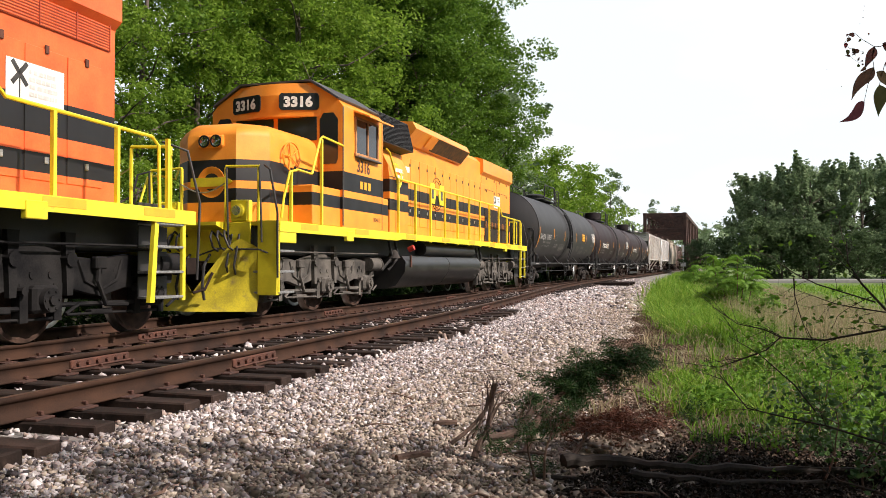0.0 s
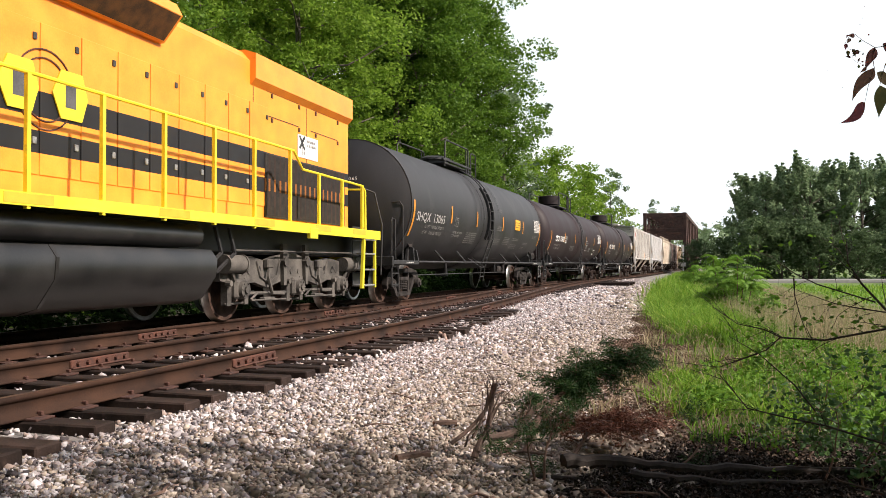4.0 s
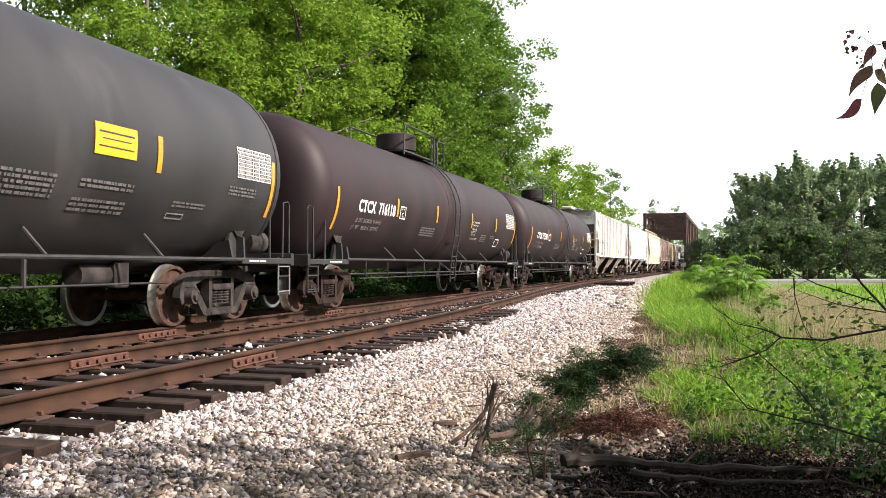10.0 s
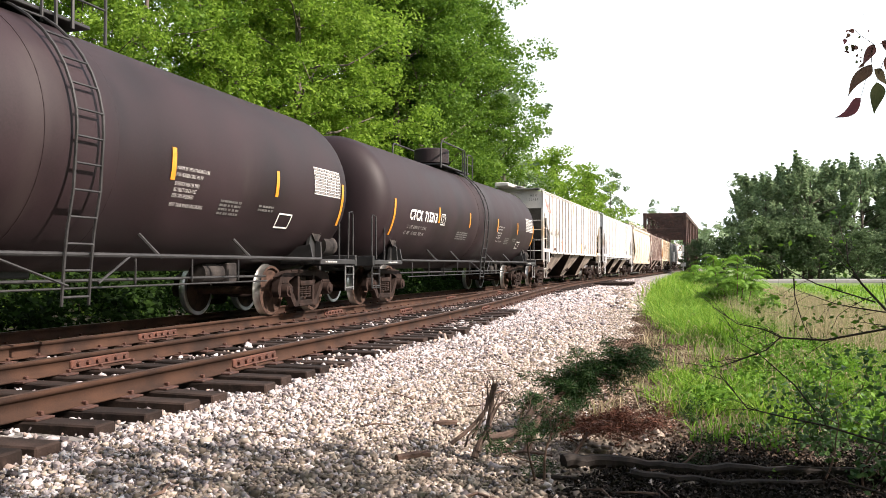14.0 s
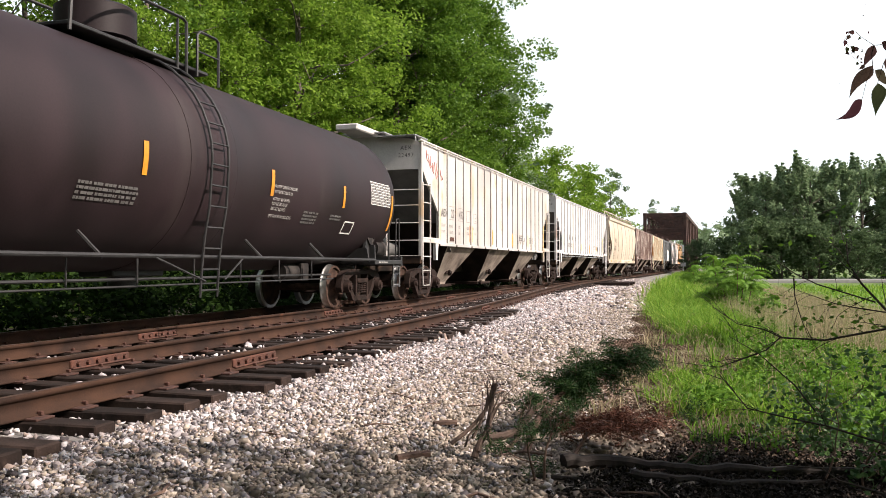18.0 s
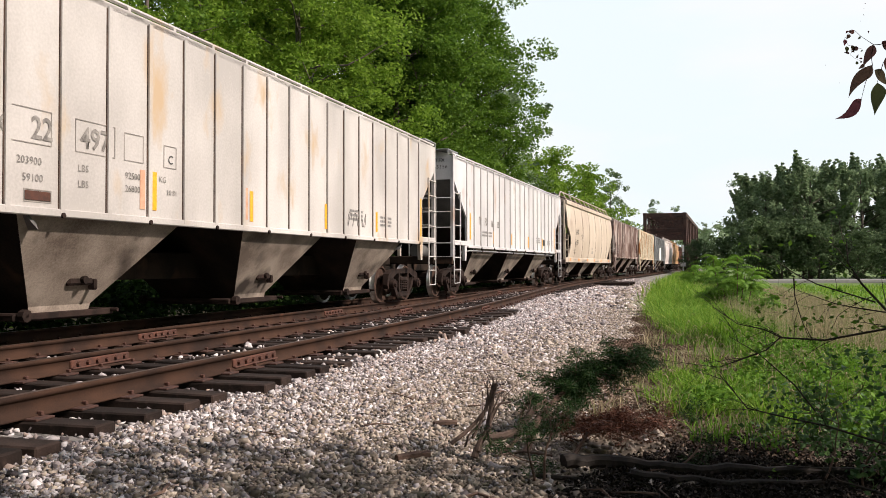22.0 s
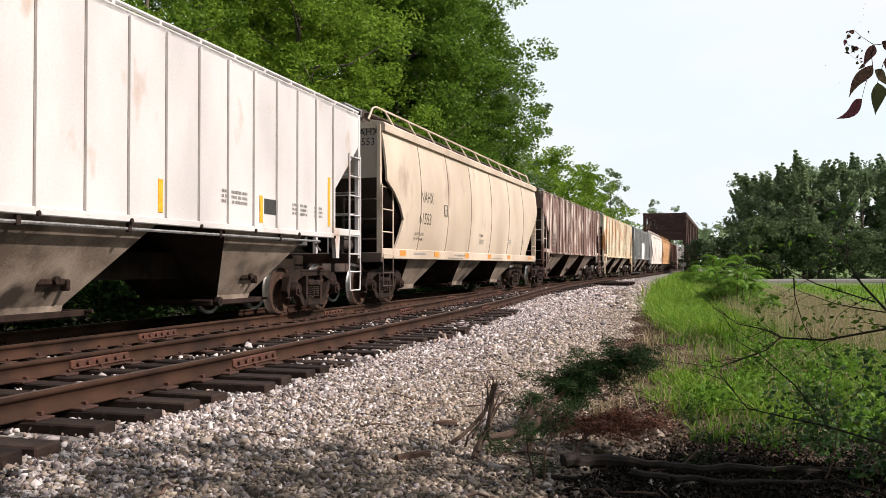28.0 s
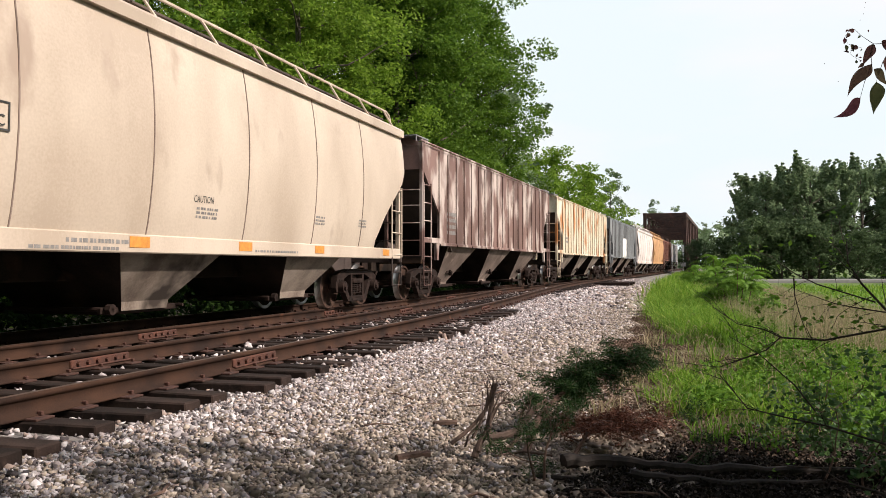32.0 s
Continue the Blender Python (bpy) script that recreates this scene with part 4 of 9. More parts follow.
t3 = tank_car("brownish black tank car behind its twin", SHELL_BROWN, 1.57, 2.39, 7.76, -7.70,
              [("CTCX  715313", 6.53, 2.04, 0.25, 0.95), ("LD  LMT  200900 LB   91100 KG", 6.57, 1.82, 0.085, 0.87), ("LT   WT     85100 LB   38600 KG", 6.65, 1.67, 0.085, 0.87)], [(4, 2.5, 1.85, 0.035, 1.1), (3, 0.05, 1.62, 0.035, 0.6), (4, -3.25, 1.85, 0.035, 0.6), (2, -4.4, 1.85, 0.035, 0.5)],
              CAST_RUST, "tall", {"notice": CT_NOTICE, "stripes": CT_STRIPES, "panels": [(4.14, 2.3, 0.36, 0.3, "C"), (-6.33, 2.72, 1.15, 0.5, "data"), (-5.15, 1.8, 0.5, 0.25, "")], "head": "CTCX 715313"}, ladder_x=-0.25)
VEHICLES += [(t1, 44.41, 6.83), (t2, 62.26, 6.98), (t3, 80.42, 6.98)]


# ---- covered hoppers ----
# Rust-flecked near-black that carries the shade below the hopper bodies in its colour.
UNDERSIDE_SHADE = surface("rusty_shade_black_underside", (0.008, 0.006, 0.005), (0.035, 0.024, 0.018), 1.6, 0.9, 0, 0.25, 40, spots=(0.07, 0.04, 0.025), spot_scale=1.4, spot_at=0.62, spec=0.15)
FADED_INK = surface("faded_black_stencil", (0.11, 0.10, 0.092), (0.29, 0.27, 0.25), 9, 0.8, 0, 0.05, 50)
# Colours of the painted rib shadows; the grey also draws stencil outlines.
RIB_SHADE_DARK = surface("rust_brown_rib_shade", (0.02, 0.012, 0.009), (0.09, 0.05, 0.035), 6, 0.9, 0, 0.2, 60)
GREY_LINE = surface("grey_rib_shade_and_outline", (0.20, 0.185, 0.17), (0.34, 0.31, 0.285), 4, 0.9, 0, 0.2, 60)


def hopper_ends(car, paint, cast, half, eave, dark):
    """Sills, slope sheets, corner posts, ladders, brake gear, trucks and couplers at both ends."""
    for sd in (1, -1):
        x = half * sd
        g = Geo().box(x - sd * 3.0, x + sd * 0.35, -0.25, 0.25, 0.75, 1.12, 0.02)
        g.box(x - sd * 0.1, x + sd * 0.06, -1.5, 1.5, 0.95, 1.16, 0.015)
        part("end_sill", g, UNDERSIDE_SHADE, car)
        g = Geo()
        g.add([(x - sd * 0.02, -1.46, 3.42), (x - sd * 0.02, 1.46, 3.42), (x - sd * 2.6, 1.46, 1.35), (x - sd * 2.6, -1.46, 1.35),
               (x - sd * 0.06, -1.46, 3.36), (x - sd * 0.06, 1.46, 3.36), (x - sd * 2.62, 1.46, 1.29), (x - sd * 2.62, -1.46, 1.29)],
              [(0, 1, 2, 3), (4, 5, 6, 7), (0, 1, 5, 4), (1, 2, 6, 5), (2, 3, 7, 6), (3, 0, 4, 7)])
        part("slope_sheet", g, dark, car, "slope sheet at the car's end, its shade painted dark")
        for y in (-1.48, 1.48):
            g = Geo().box(x - sd * 0.09, x, y - 0.06 * np.sign(y), y + 0.04 * np.sign(y), 1.05, eave, 0.012)
            part("corner_post", g, paint, car)
        for y in (-0.5, 0.5):
            part("end_post", Geo().box(x - sd * 0.07, x, y - 0.045, y + 0.045, 1.1, 3.45, 0.01), paint, car)
        for z in (1.15, 1.55, 2.0, 2.45, 2.85):
            if z > 1.6 or sd > 0:
                part("end_rung", Geo().tube([(x + sd * 0.03, 1.44, z), (x + sd * 0.05, 0.55, z)], 0.014, 6), paint, car)
                part("end_rung", Geo().tube([(x + sd * 0.03, -1.44, z), (x + sd * 0.05, -0.55, z)], 0.014, 6), paint, car)
        xs = x - sd * 0.62
        g = ladder(xs, x - sd * 0.04, 1.53, 1.08, 3.05 if sd > 0 else 3.2, 0.4, 0.02)
        part("side_ladder", g, paint, car, "painted steel corner ladder")
        if sd < 0:
            part("end_ladder", ladder(0.75, 1.4, x + sd * 0.06, 1.05, eave + 0.1, 0.4, 0.018, "y"), paint, car)
        g = Geo().tube([(xs, 1.53, 1.1), (xs, 1.53, 0.78), (xs + sd * 0.05, 1.53, 0.4), (x - sd * 0.06, 1.53, 0.4), (x - sd * 0.02, 1.53, 0.78), (x - sd * 0.04, 1.53, 1.1)], 0.016, 6)
        g.tube([(xs, 1.53, 0.78), (x - sd * 0.02, 1.53, 0.78)], 0.014, 6)
        part("sill_step", g, paint, car)
        g = Geo().box(x - sd * 1.35, x - sd * 0.05, 1.45, 1.53, 1.5, 1.64, 0.01)
        g.prism([(x - sd * 1.32, 1.5), (x - sd * 1.08, 1.5), (x - sd * 1.12, 1.05), (x - sd * 1.25, 1.05)], "y", 1.44, 1.52)
        part("side_sill_end", g, paint, car)
        part("side_sill_end", Geo().box(x - sd * 1.3, x - sd * 0.05, -1.53, -1.45, 1.5, 1.64, 0.01), paint, car)
        coupler(car, x + sd * 0.35, sd)
        freight_truck(car, 6.98 * sd, cast)
    g = Geo().cyl((half - 1.5, 0.1, 1.35), (half - 0.7, 0.1, 1.35), 0.2, n=14)
    part("air_reservoir", g, dark, car)
    part("air_reservoir", Geo().cyl((-half + 1.2, -0.3, 1.4), (-half + 0.5, -0.3, 1.4), 0.17, n=14), dark, car)
    part("brake_valve", Geo().box(-half + 0.6, -half + 1.0, 0.2, 0.6, 1.3, 1.75, 0.03), dark, car)
    g = Geo().revolve([(-half - 0.10, 0.0), (-half - 0.12, 0.05), (-half - 0.12, 0.24), (-half - 0.09, 0.27), (-half - 0.07, 0.24), (-half - 0.09, 0.05), (-half - 0.07, 0.0)], "x", (0, -0.75, 2.6), 20)
    part("hand_brake_wheel", g, dark, car)


def outlet_bays(car, paint, centres, top_half, z_top, y_top=1.47, y_low=0.74):
    for c in centres:
        rings = []
        for z, hx, hy in ((z_top + 0.6, top_half, y_top - 0.06), (z_top, top_half * 0.64, y_top - 0.03), (0.42, 0.52, y_low), (0.30, 0.50, y_low - 0.02)):
            rings.append([(c - hx, -hy, z), (c + hx, -hy, z), (c + hx, hy, z), (c - hx, hy, z)])
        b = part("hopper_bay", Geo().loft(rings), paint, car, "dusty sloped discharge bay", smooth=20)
        # Bay faces along the car get the shade-black colour; side faces keep the dust.
        b.data.materials.append(UNDERSIDE_SHADE)
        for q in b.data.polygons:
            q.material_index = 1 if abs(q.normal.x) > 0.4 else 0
        g = Geo().box(c - 0.62, c + 0.62, -0.78, 0.78, 0.25, 0.32, 0.01)
        g.cyl((c + 0.75, -0.9, 0.33), (c + 0.75, 0.95, 0.33), 0.03, n=8)
        g.cyl((c - 0.8, -0.9, 0.33), (c - 0.8, 0.95, 0.33), 0.025, n=8)
        g.box(c - 0.85, c + 0.85, 0.78, 0.84, 0.27, 0.35, 0.01)
        for y in (-0.9, 0.9):
            g.cyl((c + 0.75, y - 0.03, 0.33), (c + 0.75, y + 0.05, 0.33), 0.075, n=8)
        g.box(c - 0.32, c + 0.12, 0.86, 0.97, 0.66, 0.77, 0.03)
        g.cyl((c - 0.12, 0.9, 0.73), (c - 0.12, 1.02, 0.73), 0.05, n=10)
        g.box(c - 0.36, c - 0.30, 0.88, 1.0, 0.60, 0.74, 0.02)
        part("outlet_gate", g, CAST_RUST, b)
    part("centre_sill", Geo().box(-6.5, 6.5, -0.3, 0.3, 0.70, 1.12, 0.02), UNDERSIDE_SHADE, car)


def roof_walk(car, paint, half, eave, y_walk=0.45):
    rings = []
    for x in (-half, half):
        rings.append([(x, -1.5, eave - 0.02), (x, -1.2, eave + 0.10), (x, -0.6, eave + 0.18), (x, 0.6, eave + 0.18), (x, 1.2, eave + 0.10), (x, 1.5, eave - 0.02),
                      (x, 1.5, eave - 0.08), (x, -1.5, eave - 0.08)])
    part("roof", Geo().loft(rings), paint, car)
    g = Geo().tube([(-half, 1.46, eave + 0.06), (half, 1.46, eave + 0.06)], 0.028, 6)
    for i in range(18):
        x = -half + 0.3 + i * (2 * half - 0.6) / 17
        g.box(x - 0.03, x + 0.03, 1.42, 1.49, eave - 0.05, eave + 0.06, 0.005)
    part("eave_rail", g, paint, car)
    g = Geo()
    for y in (-y_walk, 0, y_walk):
        g.box(-half - 0.25, half + 0.25, y - 0.14, y + 0.14, eave + 0.24, eave + 0.27, 0.004)
    for i in range(14):
        x = -half + 0.5 + i * (2 * half - 1) / 13
        g.box(x - 0.02, x + 0.02, -y_walk - 0.1, y_walk + 0.1, eave + 0.16, eave + 0.24, 0.004)
    part("running_board", g, STEEL, car, "galvanised roof walkway")
    for i in range(4):
        x = -half + half * (0.45 + 0.5 * i)
        part("roof_hatch", Geo().box(x - 1.7, x + 1.7, -0.3, 0.3, eave + 0.18, eave + 0.34, 0.03), paint, car)
    for sd in (1, -1):
        x = sd * half
        g = Geo().box(x - sd * 0.65, x + sd * 0.28, 0.35, 1.45, eave + 0.13, eave + 0.16, 0.004)
        for dx in (-0.6, -0.2, 0.24):
            g.tube([(x + sd * dx, 1.43, eave), (x + sd * dx, 1.43, eave + 0.15)], 0.015, 6)
        part("end_roof_step", g, STEEL, car)
        # end sheet with its peak
        g = Geo().prism([(-1.49, 3.38), (1.49, 3.38), (1.49, eave - 0.03), (0.6, eave + 0.14), (-0.6, eave + 0.14), (-1.49, eave - 0.03)], "x", x - sd * 0.05, x - sd * 0.01)
        part("end_sheet", g, paint, car)


def ribbed_hopper(label, paint, dust, cast, dark, tapes, writing, prints, rib_shade, end_text=None, half=8.32, eave=4.07, ribs=19):
    car = thing("covered_hopper", label, "hopper car", "train of freight cars")
    yb = 1.5
    for sd in (1, -1):
        poly = [(half, eave), (half, 3.45), (6.98, 2.34), (6.98, 1.5), (-6.98, 1.5), (-6.98, 2.34), (-half, 3.45), (-half, eave)]
        part("side_sheet", Geo().prism(poly, "y", sd * yb, sd * (yb - 0.05)), paint, car, "weathered painted side sheet")
    for i in range(ribs):
        x = 6.96 - i * 13.92 / (ribs - 1)
        part("rib", Geo().prism([(x - 0.036, yb - 0.004), (x - 0.034, yb + 0.032), (x + 0.034, yb + 0.032), (x + 0.036, yb - 0.004)], "z", 1.48, eave - 0.06), paint, car)
        # A thin dark strip at the rib's forward foot, painted as its shadow.
        part("rib_seam", Geo().box(x + 0.035, x + 0.047, yb - 0.002, yb + 0.012, 1.5, eave - 0.08, 0.002), rib_shade, car)
        if i % 2 == 0:
            part("rivet_foot", Geo().cyl((x, yb + 0.02, 1.46), (x, yb + 0.05, 1.46), 0.03, n=8), CAST_RUST, car)
    part("side_sill", Geo().box(-7.0, 7.0, yb - 0.06, yb + 0.03, 1.44, 1.53, 0.01).box(-7.0, 7.0, -yb - 0.045, -yb + 0.06, 1.44, 1.53, 0.01), paint, car)
    outlet_bays(car, dust, (4.55, 0.0, -4.55), 2.24, 1.46)
    hopper_ends(car, paint, cast, half, eave, dark)
    roof_walk(car, paint, half, eave)
    for x, z0, z1 in tapes:
        part("reflector_stripe", Geo().box(x - 0.05, x + 0.05, yb + 0.002, yb + 0.01, z0, z1, 0.002), REFLECT, car, "yellow reflective tape")
    for text, x, z, h, sq in writing:
        letters(text, h, FADED_INK, car, (x, yb + 0.008, z), (-1, 0, 0), (0, 0, 1), label="faded black car mark", squeeze=sq, bold=0.006 if h > 0.15 else 0.0)
    for rows, x, z, h, w in prints:
        part("small_print", bars(rows, x, z, h, w, y=yb + 0.006), GREYMARK, car, "faded lettering in plain dashes")
    if end_text:
        for i, tx in enumerate(end_text):
            letters(tx, 0.105, INK, car, (half + 0.006, 1.085, 3.885 - 0.19 * i), (0, 1, 0), (0, 0, 1), label="black mark on the end sheet", gap=1.2, align="CENTER")
    return car


def weathered(name, dark, light, rust, at=0.6, rough=0.6):
    return surface(name, dark, light, 0.9, rough, 0, 0.08, 30, spots=rust, spot_scale=1.5, spot_at=at, streak=0.5)


OFFWHITE = weathered("off_white_hopper_paint", (0.39, 0.365, 0.345), (0.58, 0.55, 0.525), (0.46, 0.34, 0.22), 0.585)
GREYWHITE = weathered("grey_white_hopper_paint", (0.47, 0.455, 0.46), (0.61, 0.595, 0.60), (0.42, 0.31, 0.25), 0.615)
CREAM = weathered("cream_hopper_paint", (0.43, 0.35, 0.275), (0.57, 0.485, 0.395), (0.36, 0.28, 0.22), 0.6, 0.55)
BROWN = weathered("faded_brown_hopper_paint", (0.10, 0.055, 0.045), (0.22, 0.13, 0.11), (0.50, 0.42, 0.38), 0.5)
STRAW = weathered("straw_yellow_hopper_paint", (0.52, 0.44, 0.31), (0.70, 0.63, 0.51), (0.42, 0.17, 0.05), 0.52)
SLATE = weathered("slate_grey_hopper_paint", (0.13, 0.14, 0.15), (0.22, 0.23, 0.24), (0.3, 0.28, 0.26), 0.66)
PINKWHITE = weathered("pinkish_white_hopper_paint", (0.55, 0.48, 0.46), (0.72, 0.65, 0.63), (0.4, 0.25, 0.2), 0.7)
TAN = weathered("orange_tan_hopper_paint", (0.42, 0.22, 0.10), (0.55, 0.33, 0.17), (0.25, 0.1, 0.05), 0.6)
REDBROWN = weathered("red_brown_hopper_paint", (0.17, 0.07, 0.05), (0.27, 0.12, 0.09), (0.4, 0.3, 0.25), 0.66)
DUSTY = surface("grain_dusted_bay_paint", (0.12, 0.088, 0.068), (0.34, 0.28, 0.23), 1.5, 0.85, 0, 0.15, 40, spots=(0.035, 0.024, 0.018), spot_scale=0.9, spot_at=0.55)
DUSTY_DARK = surface("brown_dusted_bay_paint", (0.10, 0.07, 0.055), (0.24, 0.18, 0.15), 1.5, 0.85, 0, 0.15, 40, spots=(0.4, 0.3, 0.25), spot_scale=1.8, spot_at=0.6)
FADED_TAPE = surface("faded_salmon_tape", (0.50, 0.26, 0.16), (0.62, 0.36, 0.24), 10, 0.6, 0, 0.05, 60)
# End paints kept dark so the slope sheets hold their shade in the colour.
END_GREY = surface("shade_grey_end_paint", (0.05, 0.05, 0.05), (0.14, 0.135, 0.13), 1.5, 0.75, 0, 0.1, 40)
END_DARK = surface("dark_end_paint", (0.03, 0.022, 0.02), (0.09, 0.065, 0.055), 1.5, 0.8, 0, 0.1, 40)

h1 = ribbed_hopper("off-white ribbed covered hopper with rust stains", OFFWHITE, DUSTY, CAST_RUST, END_GREY,
                   [(6.86, 1.6, 2.5), (3.76, 1.62, 2.12), (1.29, 1.6, 2.08), (-1.47, 1.6, 2.07), (-4.08, 1.64, 2.08), (-7.12, 1.58, 2.6)],
                   [("AEX", 6.74, 2.26, 0.22, 0.98), ("LD LMT", 6.72, 1.98, 0.085, 0.9), ("LT WT", 6.72, 1.80, 0.085, 0.9), ("22", 5.86, 2.26, 0.25, 0.9), ("497", 5.12, 2.26, 0.25, 0.95), ("203900", 6.06, 1.98, 0.085, 1.0), ("59100", 5.98, 1.80, 0.085, 1.0), ("LBS", 5.16, 1.98, 0.085, 1.0), ("LBS", 5.16, 1.80, 0.085, 1.0),
                    ("92500", 4.34, 1.98, 0.085, 1.0), ("26800", 4.34, 1.82, 0.085, 1.0), ("KG", 3.66, 2.0, 0.08, 1.0), ("10 81", 3.5, 1.84, 0.075, 1.0)],
                   [(3, -2.6, 2.0, 0.05, 0.7), (3, -4.3, 1.95, 0.05, 0.7)], RIB_SHADE_DARK, ("AEX", "22497"))
# thin frames round the stencilled fields, the plate letter and a patched plate
for x0, x1, z0, z1 in ((6.14, 5.56, 2.2, 2.58), (5.2, 4.52, 2.2, 2.58), (4.36, 3.98, 2.2, 2.55), (3.56, 3.28, 2.2, 2.5), (5.96, 5.56, 1.58, 1.72)):
    g = Geo()
    for a0, a1, b0, b1 in ((x0, x1, z0, z0 + 0.012), (x0, x1, z1 - 0.012, z1), (x0, x0 - 0.012, z0 + 0.012, z1 - 0.012), (x1 + 0.012, x1, z0 + 0.012, z1 - 0.012)):
        g.box(a0, a1, 1.503, 1.507, b0, b1, 0.001)
    part("field_frame", g, GREY_LINE, h1, "thin outline of a stencilled field")
letters("C", 0.12, INK, h1, (3.47, 1.507, 2.26), (-1, 0, 0), (0, 0, 1), label="black plate letter")
part("routing_plate", Geo().box(5.94, 5.58, 1.502, 1.512, 1.60, 1.70, 0.002), RUST, h1, "rusty routing board")
for x0 in (4.0, 1.46):
    part("reflector_stripe", Geo().box(x0 - 0.05, x0 + 0.05, 1.502, 1.51, 1.62, 2.12, 0.002), FADED_TAPE, h1, "faded salmon reflective tape")
# sprayed scrawl near its front corner
g = Geo()
rr = random.Random(8)
for i in range(7):
    x0 = 7.95 - i * 0.19
    z0 = 3.72 - 0.07 * i
    pts = [(x0 - 0.08 * math.cos(a * 1.3 + i) - 0.03 * a, 1.508, z0 + 0.16 * math.sin(a + i * 0.9) + 0.05 * math.cos(3 * a)) for a in np.linspace(0, 4.5, 12)]
    g.tube(pts, 0.012, 4)
part("graffiti", g, surface("faded_red_spray_paint", (0.56, 0.24, 0.22), (0.68, 0.36, 0.33), 9, 0.7, 0, 0.05), h1, "faded red sprayed scrawl")
g = Geo()
for i in range(4):
    x0 = -2.6 - i * 0.25
    pts = [(x0 - 0.1 * math.cos(a + i), 1.508, 1.85 + 0.14 * math.sin(a * 1.7 + i)) for a in np.linspace(0, 5, 12)]
    g.tube(pts, 0.006, 4)
part("graffiti", g, FADED_INK, h1, "black sprayed tag")
h2 = ribbed_hopper("pale grey-white ribbed covered hopper, lightly stained", GREYWHITE, DUSTY, CAST_RUST, END_GREY,
                   [(6.6, 1.7, 2.5), (3.9, 1.64, 2.06), (1.32, 1.66, 2.06), (-1.4, 1.6, 2.04), (-4.09, 1.6, 2.04), (-6.75, 1.66, 2.6)],
                   [("IT", 5.66, 2.2, 0.25, 1.0), ("FX", 4.98, 2.2, 0.25, 1.0), ("165", 4.2, 2.2, 0.2, 1.0), ("356", 3.42, 2.2, 0.2, 1.0)],
                   [(2, 5.4, 1.95, 0.06, 1.3), (3, -2.9, 2.0, 0.045, 0.75), (3, -5.2, 1.95, 0.045, 0.6), (3, -6.1, 1.95, 0.045, 0.35)], GREY_LINE, ("ITFX", "165356"))
part("data_panel", Geo().box(-4.2, -4.62, 1.503, 1.508, 1.75, 2.0, 0.001), INK, h2, "dark ruled data panel")
for y in (1.47,):
    g = Geo().tube([(6.7, 1.2, 1.30), (6.5, y, 1.36), (-6.4, y, 1.36), (-6.6, 1.3, 1.30), (-6.8, 1.3, 1.2)], 0.022, 6)
    part("side_pipe", g, STEEL, h2, "grey pipe slung below the side sill")
    for x in (5.2, 3.1, 1.0, -0.8, -2.9, -4.8):
        part("pipe_bracket", Geo().box(x - 0.03, x + 0.03, y - 0.02, y + 0.03, 1.32, 1.46, 0.006), CAST_RUST, h2)
ORANGE_TAPE = surface("orange_reflective_tape", (0.5, 0.2, 0.04), (0.68, 0.3, 0.06), 14, 0.45, 0, 0.05, 80)
VEHICLES += [(h1, 98.65, 6.98), (h2, 116.92, 6.98)]


BULGE_Z = (1.30, 1.45, 1.7, 2.0, 2.3, 2.6, 2.82, 3.11, 3.4, 3.7, 3.96)
BULGE_Y = 1.48 + 0.13 * np.sin(np.clip((np.array(BULGE_Z) - 1.3) / 2.66, 0, 1) * math.pi) ** 0.8


def on_bulge(x, z, off=0.004):
    """A place on the bulged side plate."""
    return Vector((x, float(np.interp(z, BULGE_Z, BULGE_Y)) + off, z))


